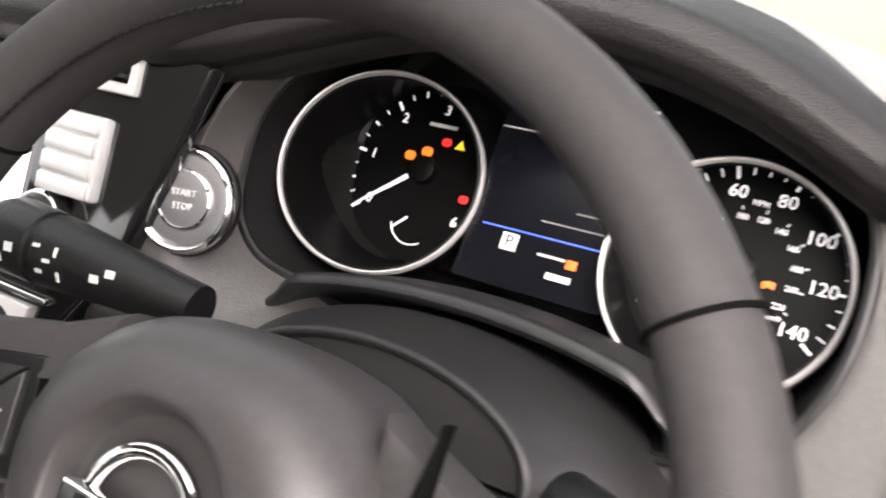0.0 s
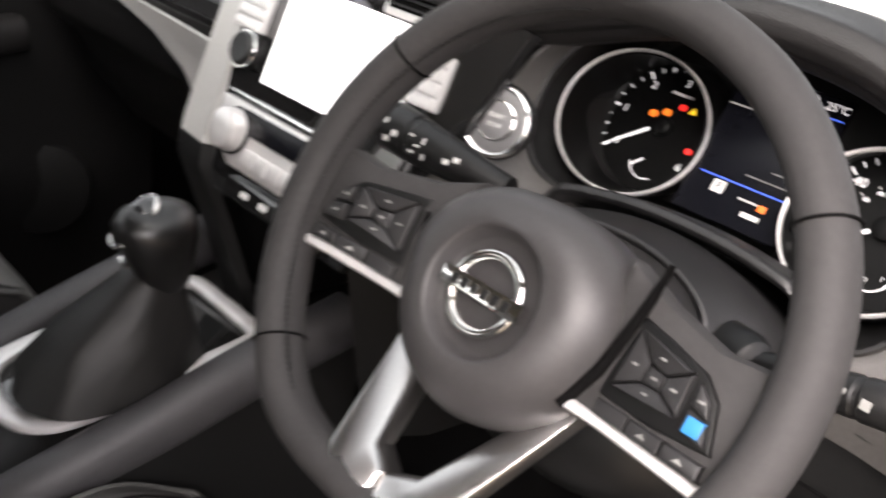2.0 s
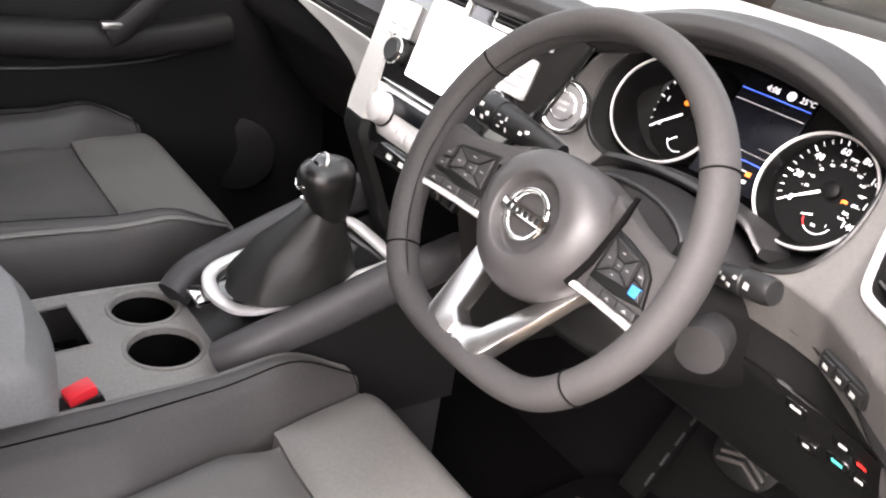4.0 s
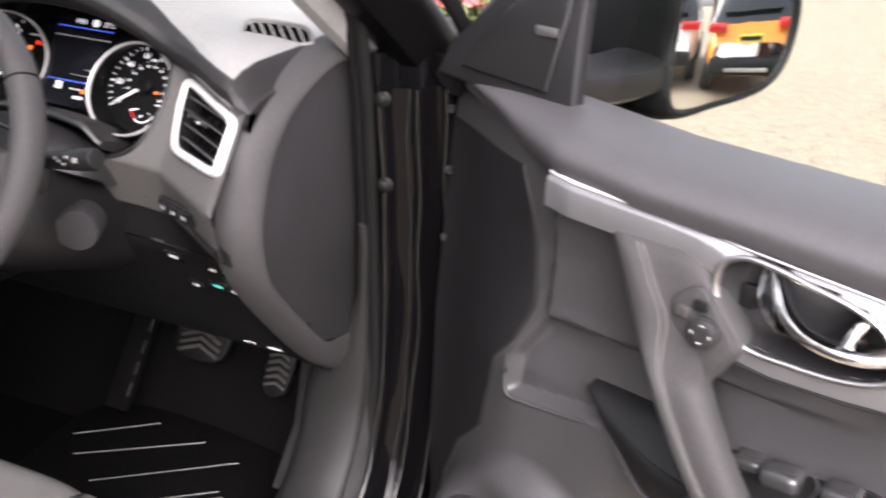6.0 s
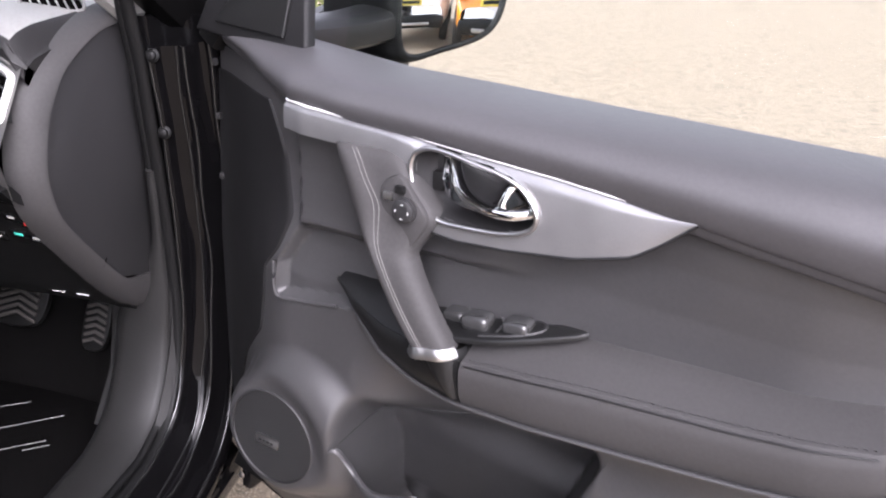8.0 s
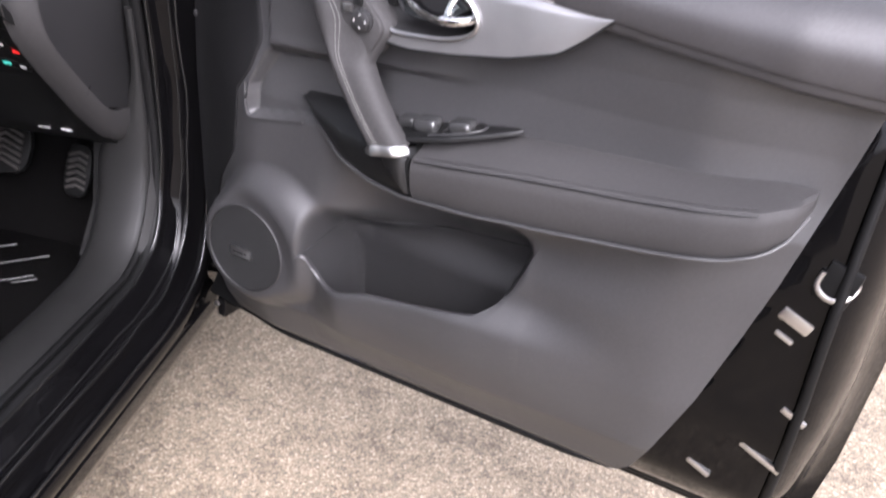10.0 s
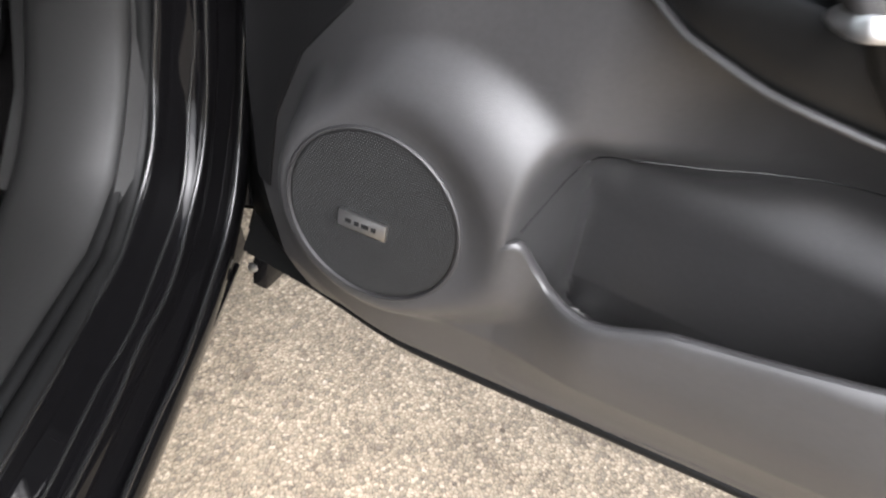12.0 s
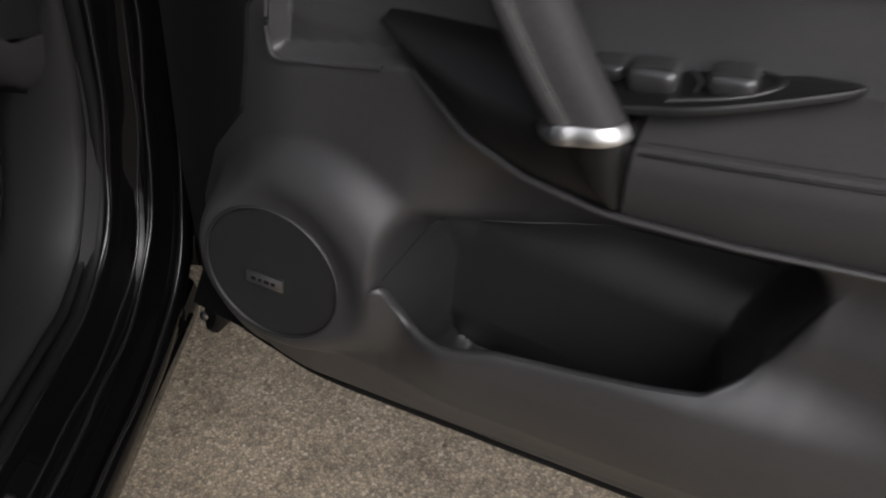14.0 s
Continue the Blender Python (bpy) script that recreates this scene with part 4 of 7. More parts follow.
for a, b, z0, z1, dd in ((0.479, 0.534, 0.835, 0.842, 0.2305), (0.486, 0.541, 0.825, 0.831, 0.229), (0.498, 0.5415, 0.808, 0.812, 0.227), (0.515, 0.541, 0.792, 0.793, 0.2245), (0.528, 0.540, 0.783, 0.783, 0.220)):
    foot_rows.append([DP(a + (b - a) * w, dd - 0.024 * abs(2 * w - 1) ** 3, z0 + (z1 - z0) * w) for w in np.linspace(0, 1, 11)] + [DP(a + (b - a) * w, 0.19, z0 + (z1 - z0) * w) for w in np.linspace(1, 0, 7)])
bm = bmesh.new()
rings(bm, foot_rows, closed=True, cap=True)
part("handle_foot", bm, DARK, door, "black plastic foot of the pull handle")
hp_at = lambda a, b, h: DP(a, 0.2065 + h, b)
hplate = part("switch_plate", plate([(p.x, p.y) for p in catmull([(a, b, 0) for a, b in ((0.447, 1.022), (0.463, 1.005), (0.482, 0.981), (0.472, 0.957), (0.460, 0.941), (0.446, 0.950), (0.430, 0.972), (0.421, 0.992), (0.423, 1.008), (0.433, 1.018))], 4, closed=True)], 0.0075, 0.0025, hp_at), LEATHER, door, "charcoal plate with mirror switches")
knob = part("mirror_knob", lathe([(0.0145, 0), (0.0145, 0.004), (0.0125, 0.0045), (0.0125, 0.007), (0.010, 0.0085), (0.004, 0.008)], 24, face_on(hp_at(0.456, 0.987, 0.0075), (0, -1, 0))), COVER, hplate, "round charcoal mirror switch")
for a in range(4):
    part("mark", box((0, 0, 0), (0.0030, 0.0010, 0.0006), 0, m=face_on(hp_at(0.456, 0.987, 0.0159), (0, -1, 0)) @ pose(0, 0, 0, 0, 0, 90 * a) @ pose(0, 0.008, 0)), PRINT, knob)
for a, b in ((0.434, 0.999), (0.449, 1.009)):
    part("mirror_button", box(hp_at(a, b, 0.0095), (0.012, 0.005, 0.009), 0.0015), DARK if a > 0.44 else SATIN, hplate, "small mirror fold button")

# speaker
sm = face_on(DP(SPK[0], 0.184, SPK[1]), (0.0, -1, 0.0))
part("speaker_ring", lathe([(0.0725, -0.004), (0.0722, 0.0015), (0.0710, 0.0026), (0.0696, 0.0024), (0.0685, -0.001), (0.0680, -0.006)], 64, sm), COVER, door, "charcoal speaker surround")
grille = part("speaker_grille", lathe([(0.0690, -0.003), (0.0690, 0.0), (0.055, 0.0016), (0.03, 0.0024), (0.008, 0.0026)], 64, sm), DARK, door, "black speaker grille with fine mesh")
bm = bmesh.new()
for i in range(-36, 37):
    for j in range(-36, 37):
        x, y = i * 0.0021 + (j % 2) * 0.00105, j * 0.0019
        r = math.hypot(x, y)
        if r < 0.0672:
            z = ip(r, [0.008, 0.03, 0.055, 0.069], [0.0026, 0.0024, 0.0016, 0.0]) + 0.0002
            q = [sm @ Vector((x + 0.00078 * math.cos(k * math.pi / 2), y + 0.00078 * math.sin(k * math.pi / 2), z)) for k in range(4)]
            top = bm.verts.new(sm @ Vector((x, y, z + 0.0005)))
            vs = [bm.verts.new(p) for p in q]
            for k in range(4):
                bm.faces.new((vs[k], vs[(k + 1) % 4], top))
tagged(part("speaker_mesh", bm, MESHM, grille), kind="stuff")
badge = part("speaker_badge", box((0, 0, 0), (0.040, 0.0140, 0.004), 0.0012, m=sm @ pose(-0.004, -0.006, 0.0045, 0, 0, 0)), SATIN, door, "small silver badge with dark writing")
for k, w in ((-0.011, 0.005), (-0.004, 0.004), (0.003, 0.006), (0.010, 0.004)):
    part("writing", box((0, 0, 0), (w, 0.0035, 0.0006), 0, m=sm @ pose(-0.004 + k, -0.006, 0.0067)), DARK, badge)
part("panel_seam", sweep([DP(s, card_off(s, z) - dent(s, z) + 0.0005, z) for s, z in [(ip(k, [0, 4, 8, 11, 40], [0.345, 0.356, 0.373, 0.39, 0.655]), ip(k, [0, 4, 8, 11, 22, 40], [0.620, 0.640, 0.655, 0.661, 0.667, 0.690])) for k in range(41)]], oval(0.0008, 0.0008, 6)), DARK, door)
part("pocket_edge", sweep(catmull([DP(s, 0.1685, z) for s, z in ((0.229, 0.850), (0.229, 0.820), (0.236, 0.801), (0.262, 0.803), (0.30, 0.809), (0.332, 0.815))], 5), oval(0.0026, 0.0022, 8)), CARD, door, "raised edge of the door pocket")


part("lower_edge", sweep([DP(q, card_off(q, 0.412) + 0.001, 0.412 - 0.006 * ss(0.2, 0.12, q)) for q in np.linspace(0.13, 0.835, 40)], lambda t: oval(0.001 + 0.0045 * ss(1.0, 0.9, t) * ss(0.0, 0.25, t), 0.001 + 0.0060 * ss(1.0, 0.9, t) * ss(0.0, 0.25, t), 10), up=(0, 0, 1)), RUBBER, door, "black lower edge strip of the door card")


# painted shell behind the card
def shell(u, v):
    z = 0.300 + 0.775 * v
    s0 = ip(z, [0.30, 0.34, 0.42, 0.6, 1.10], [0.10, 0.04, 0.012, 0.0, -0.005])
    s1 = ip(z, [0.30, 0.33, 0.40, 0.50, 0.62, 0.80, 0.95, 1.10], [1.03, 1.055, 1.075, 1.088, 1.098, 1.103, 1.105, 1.108])
    s = s0 + (s1 - s0) * u
    d = ip(z, [0.30, 0.33, 0.37, 0.42, 0.55, 0.75, 0.95, 1.10], [-0.05, -0.02, 0.04, 0.075, 0.105, 0.118, 0.10, 0.06])
    sc = ip(z, [0.37, 0.385, 0.41, 0.45, 0.508, 0.53, 0.60, 0.69, 0.775, 0.86, 0.93, 1.03, 1.085], [0.74, 0.795, 0.836, 0.868, 0.894, 0.903, 0.932, 0.961, 0.987, 1.009, 1.027, 1.050, 1.056])
    if z > 0.38:
        d = 0.01 + (d - 0.01) * ss(sc - 0.05, sc - 0.01, s)
    d -= 0.10 * max(0, (s - (s1 - 0.055)) / 0.055) ** 2 * ss(0.3, 0.4, z)
    return DP(s, d, z)


part("door_shell", grid(shell, 60, 44, back=(0, 0.012, 0)), FRAMEP, door, "black painted inner door frame")


def skin(u, v):
    z = 0.285 + 0.782 * v
    s0, s1 = ip(z, [0.28, 0.36, 0.5, 1.1], [0.06, 0.0, -0.012, -0.012]), ip(z, [0.28, 0.34, 0.45, 0.62, 0.80, 1.10], [1.06, 1.09, 1.11, 1.125, 1.13, 1.132])
    s = s0 + (s1 - s0) * u
    return DP(s, ip(z, [0.28, 0.35, 0.6, 0.85, 1.1], [-0.058, -0.068, -0.075, -0.062, -0.012]), z)


part("door_skin", grid(skin, 30, 24, back=(0, 0.010, 0)), PAINT, door, "glossy black outer door skin")
EDGE = [DP(ip(z, [0.285, 0.34, 0.45, 0.62, 0.80, 1.10], [1.06, 1.09, 1.11, 1.125, 1.13, 1.132]), ip(z, [0.28, 0.35, 0.6, 0.85, 1.1], [-0.05, -0.055, -0.06, -0.05, 0.0]), z) for z in np.linspace(0.285, 1.067, 30)]
bm = bmesh.new()
rings(bm, [[p, p.lerp(shell(1, (p.z - 0.30) / 0.775), 0.5) + Vector((-0.004, 0, 0)), shell(1, max(0, (p.z - 0.30) / 0.775))] for p in EDGE])
part("door_edge", bm, FRAMEP, door, "black rear edge of the door")
bm = bmesh.new()
rings(bm, [[skin(u, 0) + Vector((0, 0.01, 0)), skin(u, 0).lerp(shell(u, 0), 0.5) + Vector((0, 0, -0.012)), shell(u, 0)] for u in np.linspace(0, 1, 30)])
part("door_bottom", bm, DOORP, door, "black lower edge of the door")
bm = bmesh.new()
rings(bm, [[skin(0, v) + Vector((0, 0.01, 0)), skin(0, v).lerp(shell(0, v), 0.5) + Vector((-0.006, 0, 0)), shell(0, v), card(0, max(0, min(1, (0.285 + 0.782 * v - 0.372) / 0.713)))] for v in np.linspace(0, 0.96, 30)])
part("door_front_edge", bm, DOORP, door, "black front edge of the door")
loop = [shell(0.05 + 0.9 * k / 30, 0.035) + Vector((0, -0.008, 0.0)) for k in range(31)]
loop += [shell(1 - 0.030 - 0.012 * math.sin(k / 30 * 3), 0.06 + 0.93 * k / 30) + Vector((-0.004, -0.007, 0)) for k in range(31)]
part("door_rubber", sweep(catmull(loop, 2), oval(0.0065, 0.006, 10), up=(0, -1, 0.01)), RUBBER, door, "black rubber seal round the door")


def on_shell(s, z, out=0.0):
    """A point of the painted shell."""
    v = (z - 0.300) / 0.775
    a, b = shell(0, v).x, shell(1, v).x
    return shell((s - a) / (b - a), v) + Vector((0, -out, 0))


latch = part("latch", box((0, 0, 0), (0.040, 0.010, 0.050), 0.004, m=Matrix.Translation(on_shell(1.045, 0.785, 0.0)) @ pose(0, 0, 0, 0, 14, 0)), DOORP, door, "black steel door latch")
part("latch_claw", sweep(catmull([on_shell(1.045 + a, 0.783 + b, 0.007) for a, b in ((-0.018, 0.016), (-0.021, -0.002), (-0.008, -0.014), (0.010, -0.012), (0.020, 0.002), (0.018, 0.012))], 5), oval(0.0035, 0.0025, 8), up=(0, -1, 0)), SATIN, latch, "worn bright latch claw")
for s, z, w, h in ((1.014, 0.727, 0.040, 0.016), (1.006, 0.701, 0.024, 0.006), (1.043, 0.595, 0.034, 0.008), (1.019, 0.512, 0.060, 0.007), (0.947, 0.451, 0.036, 0.007)):
    part("slot", box((0, 0, 0), (w, 0.005, h), 0.0018, m=Matrix.Translation(on_shell(s, z, 0.001)) @ pose(0, 0, 0, 0, 24, 0)), SATIN, door, "bright slot in the door frame")
part("low_bracket", box(DP(0.035, 0.0, 0.335), (0.02, 0.05, 0.04), 0.005), PAINT, door, "black bracket at the lower front corner")
part("screw", lathe([(0.006, 0), (0.005, 0.003), (0.002, 0.004)], 10, face_on(DP(0.03, 0.03, 0.345), (0, -1, 0))), SATIN, door)
for z, d in ((1.062, 0.06), (0.985, 0.055), (0.895, 0.052)):
    part("clip", box(DP(0.038, d + 0.010, z), (0.008, 0.008, 0.010), 0.003), COVER, door, "grey trim clip on the front edge")

# sail panel, window frame, pane
SAIL = [(0.045, 1.112), (0.10, 1.108), (0.205, 1.104), (0.235, 1.108), (0.222, 1.20), (0.215, 1.285), (0.19, 1.285), (0.12, 1.22), (0.06, 1.15)]
sail = part("sail_panel", plate(SAIL, 0.016, 0.006, lambda a, b, h: DP(a, 0.062 + 0.035 * ss(1.30, 1.10, b) + h, b)), PANELD, door, "dark grey mirror sail panel")
part("sail_insert", plate([(0.085, 1.128), (0.200, 1.122), (0.206, 1.20), (0.198, 1.255), (0.13, 1.195)], 0.004, 0.002, lambda a, b, h: DP(a, 0.079 + 0.035 * ss(1.30, 1.10, b) + h, b)), DARK, sail, "black inset of the sail panel")
part("sail_badge", box(DP(0.186, 0.107, 1.181), (0.026, 0.004, 0.010), 0.002), SATIN, sail, "small oval silver plug")
FRONT = catmull([(0.030, -0.055, 1.09), (0.115, -0.048, 1.205), (0.26, -0.036, 1.335), (0.46, -0.018, 1.44), (0.70, 0.0, 1.49), (1.0, 0.01, 1.485), (1.08, 0.005, 1.40), (1.10, -0.02, 1.25), (1.10, -0.045, 1.09)], 7)
part("window_frame", sweep(FRONT, oval(0.022, 0.026, 12, 0.6), up=(0, -1, 0)), DOORP, door, "black painted window frame")
part("window_rubber", sweep([p + Vector((0.012, -0.012, -0.024)) for p in FRONT[3:40]], oval(0.006, 0.010, 8), up=(0, -1, 0)), RUBBER, door, "black rubber round the window")
pane = part("window_pane", grid(lambda u, v: DP(0.23 + 0.86 * u, 0.030 - 0.020 * v - 0.02 * v * v, 1.07 + ip(u, [0, 0.15, 0.4, 1], [0.22, 0.32, 0.40, 0.41]) * v), 12, 8, back=(0, 0.004, 0)), GLASS, door, "clear side window")
pane.visible_shadow = False

# door mirror outside the window
mir = part("mirror_housing", bmesh.new(), DOORP, door, "black door mirror housing")
MC = Vector((0.240, 0.219, 1.160))
MN = Vector((0.955, -0.28, 0.05)).normalized()
mm = face_on(MC, MN)
MO = catmull([(-0.098, -0.088, 0), (-0.02, -0.086, 0), (0.078, -0.064, 0), (0.112, -0.01, 0), (0.100, 0.065, 0), (0.0, 0.085, 0), (-0.09, 0.075, 0), (-0.106, 0.0, 0)], 6, closed=True)
bm = bmesh.new()
rows = []
for k, z in ((0.90, -0.006), (0.935, 0.004), (0.985, 0.007), (1.03, 0.002), (1.09, -0.02), (1.11, -0.08), (1.08, -0.14), (1.0, -0.18), (0.8, -0.205), (0.3, -0.21)):
    rows.append([mm @ Vector((p.x * k, p.y * k, z)) for p in MO])
rings(bm, rows, closed=True, cap=True)
bm.to_mesh(mir.data)
for f in mir.data.polygons:
    f.use_smooth = True
bm.free()
bm = bmesh.new()
rings(bm, [[mm @ Vector((p.x * k, p.y * k, 0.0055 - 0.42 * (p.x * p.x + p.y * p.y) * k * k)) for p in MO] for k in (0.915, 0.75, 0.5, 0.25, 0.04)], closed=True, cap=True)
part("mirror_pane", bm, mirror_glass, mir, "mirror glass")
part("mirror_arm", sweep(catmull([(0.145, -0.04, 1.108), (0.155, 0.02, 1.108), (0.165, 0.07, 1.11), (0.17, 0.12, 1.115)], 5), oval(0.045, 0.024, 14, 0.6), up=(0, 0, 1)), DARK, mir, "black mirror arm")

# ---- dashboard ----
dash = thing("dashboard", pose(0, 0, 0), "charcoal dashboard with silver-rimmed vents and padded top", "dashboard")


def front_edge(x):
    """The lower front edge of the padded top: (y, z)."""
    ip = lambda x, a, b: sum(float(np.interp(x + k, a, b)) for k in (-0.024, -0.016, -0.008, 0, 0.008, 0.016, 0.024)) / 7
    y = ip(x, [-0.82, -0.3, -0.12, 0.10, 0.22, 0.26, 0.31, 0.377, 0.44, 0.50, 0.54, 0.60, 0.655, 0.70], [0.26, 0.24, 0.19, 0.165, 0.175, 0.20, 0.218, 0.226, 0.235, 0.245, 0.255, 0.222, 0.180, 0.172])
    z = ip(x, [-0.82, -0.3, -0.12, 0.10, 0.22, 0.26, 0.31, 0.377, 0.44, 0.50, 0.54, 0.60, 0.655, 0.70], [1.04, 1.06, 1.10, 1.118, 1.116, 1.132, 1.147, 1.152, 1.145, 1.122, 1.094, 1.090, 1.083, 1.070])
    return y, z


def top(u, v):
    x = -0.80 + 1.495 * u
    y, z = front_edge(x)
    zt = z + ip(x, [-0.82, 0.2, 0.377, 0.56, 0.7], [0.05, 0.035, 0.034, 0.043, 0.042])
    prof = [(y + 0.03, z - 0.004), (y + 0.008, z - 0.003), (y, z), (y - 0.007, z + 0.008), (y - 0.008, z + 0.018), (y - 0.001, z + 0.028), (y + 0.016, zt - 0.006), (y + 0.05, zt), (0.46, 0.6 * zt + 0.454), (0.62, 1.128), (0.78, 1.106), (0.92, 1.072)]
    k = v * (len(prof) - 1)
    i = min(int(k), len(prof) - 2)
    f = k - i
    edge = 0.024 * ss(0.668, 0.695, x)
    return (x, prof[i][0] * (1 - f) + prof[i + 1][0] * f, prof[i][1] * (1 - f) + prof[i + 1][1] * f - edge * (1 if v > 0.3 else 0.2))


brow_end = lambda u: ip(-0.80 + 1.495 * u, [0.48, 0.60], [0.575, 0.440])
part("brow", grid(lambda u, v: top(u, v * (brow_end(u) + 0.03)), 110, 26, back=(0, 0.012, -0.008)), PADD, dash, "padded charcoal dash brow")
part("dash_shoulder", grid(lambda u, v: top(0.984 + 0.016 * u, brow_end(1) + (1 - brow_end(1)) * v), 12, 24, back=(0, 0.0, -0.02)), PADD, dash, "dark padded shoulder of the dash end")
part("dash_top", grid(lambda u, v: Vector(top(0.985 * u, brow_end(0.985 * u) - 0.02 + (1.02 - brow_end(0.985 * u)) * v)) + Vector((0, 0, -0.0025)), 150, 40, back=(0, 0.0, -0.02)), DASHTOP, dash, "soft grey dash top")

# fascia round the instrument cluster
TACH, SPEEDO = Vector((0.279, 0.259, 1.063)), Vector((0.476, 0.257, 1.053))
DN = Vector((0, -math.cos(radians(29)), math.sin(radians(29))))
DU = Vector((0, math.sin(radians(29)), math.cos(radians(29))))


def fascia_y(x, z):
    y = ip(x, [0.05, 0.12, 0.22, 0.26, 0.31, 0.38, 0.46, 0.53, 0.565, 0.62, 0.68, 0.70], [0.150, 0.155, 0.172, 0.195, 0.216, 0.226, 0.232, 0.232, 0.227, 0.192, 0.150, 0.140])
    slope = ip(x, [0.1, 0.25, 0.55, 0.70], [0.32, 0.45, 0.66, 0.70])
    return y + slope * (max(z, 0.985) - 1.045) + 0.35 * max(0, 0.985 - z)


INNER = [(p.x, p.y) for p in catmull([(a, b, 0) for a, b in ((0.219, 1.085), (0.219, 1.055), (0.226, 1.030), (0.246, 1.010), (0.288, 0.998), (0.335, 0.996), (0.377, 0.990), (0.425, 0.987), (0.473, 0.983), (0.515, 0.996), (0.537, 1.030), (0.540, 1.070), (0.530, 1.098), (0.495, 1.122), (0.440, 1.146), (0.377, 1.153), (0.310, 1.148), (0.258, 1.133), (0.230, 1.112))], 5, closed=True)]
OUTER = [(0.234, 1.118), (0.205, 1.070), (0.168, 1.010), (0.146, 0.972), (0.140, 0.935), (0.30, 0.926), (0.50, 0.926), (0.692, 0.926), (0.693, 1.00), (0.692, 1.080), (0.655, 1.088), (0.60, 1.095), (0.545, 1.098), (0.50, 1.128), (0.44, 1.151), (0.377, 1.158), (0.31, 1.153), (0.262, 1.138)]


def from_centre(poly, a):
    c, w, best = Vector((0.377, 1.058)), Vector((math.cos(a), math.sin(a))), 0.0
    for i in range(len(poly)):
        p, q = Vector(poly[i - 1]) - c, Vector(poly[i]) - c
        e = q - p
        den = w.x * e.y - w.y * e.x
        if abs(den) < 1e-12:
            continue
        t, s = (p.x * e.y - p.y * e.x) / den, (p.x * w.y - p.y * w.x) / den
        if t > 0 and -1e-9 <= s <= 1 + 1e-9:
            best = max(best, t)
    return best


# side vent: its plane and outline
VC = [Vector((0.565, 0.250, 1.076)), Vector((0.680, 0.167, 1.066)), Vector((0.679, 0.133, 1.021)), Vector((0.565, 0.204, 1.009))]
vn = (VC[1] - VC[3]).cross(VC[0] - VC[2]).normalized()
vn = vn if vn.y < 0 else -vn
vm = face_on(sum(VC, Vector()) / 4, vn)
vi = vm.inverted()
VO = [(p.x, p.y) for p in catmull([(a, b, 0) for a, b in ((-0.081, 0.035), (-0.0755, 0.0425), (-0.058, 0.0435), (0.0, 0.038), (0.050, 0.0335), (0.066, 0.0285), (0.072, 0.017), (0.080, -0.008), (0.085, -0.023), (0.081, -0.0305), (0.068, -0.0335), (0.03, -0.0355), (-0.012, -0.0375), (-0.029, -0.0348), (-0.041, -0.026), (-0.057, -0.0072), (-0.0685, 0.008), (-0.0757, 0.021))], 4, closed=True)]
if sum(VO[i - 1][0] * VO[i][1] - VO[i][0] * VO[i - 1][1] for i in range(len(VO))) < 0:
    VO = VO[::-1]
VH = inset(VO, 0.0025)


def in_vent(p):
    q = vi @ p
    return abs(q.z) < 0.05 and inside((q.x, q.y), VH)


bm, rows, NA = bmesh.new(), [], 300
for k in range(41):
    row = []
    for i in range(NA):
        a = 2 * math.pi * i / NA
        r0, r1 = from_centre(INNER, a), from_centre(OUTER, a)
        r = r0 + (max(r1, r0 + 0.003) - r0) * k / 40
        x, z = 0.377 + r * math.cos(a), 1.058 + r * math.sin(a)
        row.append(Vector((x, fascia_y(x, z) + 0.034 * max(0, 1 - k / 13.3) ** 2.2 * ss(0.34, 0.26, x) + (0.004 if k == 0 else 0), z)))
    rows.append(row)
rings(bm, rows, closed=True)
bmesh.ops.delete(bm, geom=[f for f in bm.faces if in_vent(f.calc_center_median())], context="FACES")
fascia = part("fascia", bm, FASCIA, dash, "grey plastic instrument fascia")
bowl = bmesh.new()
back = lambda x, z: 0.318 + 0.5 * (z - 1.058)
brow = []
for k, (f, g) in enumerate(((1.0, 0.0), (0.985, 0.15), (0.97, 0.55), (0.955, 0.9), (0.90, 1.0), (0.5, 1.0), (0.02, 1.0))):
    row = []
    for i in range(NA):
        a = 2 * math.pi * i / NA
        r = from_centre(INNER, a) * f
        x, z = 0.377 + r * math.cos(a), 1.058 + r * math.sin(a)
        y0 = rows[0][i].y
        row.append(Vector((x, y0 + (max(back(x, z), y0 + 0.004) - y0) * g, z)))
    brow.append(row)
rings(bowl, brow, closed=True)
part("cluster_bowl", bowl, VENTM, dash, "black instrument bowl")
part("cluster_lip", sweep([p + Vector((0, -0.002, 0)) for p in rows[0]], oval(0.003, 0.003, 8), up=(0, 1, 0), closed=True), DARK, dash)

# dials
cluster = thing("instrument_cluster", pose(0, 0, 0), "lit instrument cluster with two silver-ringed dials and warning lamps", "instrument cluster")


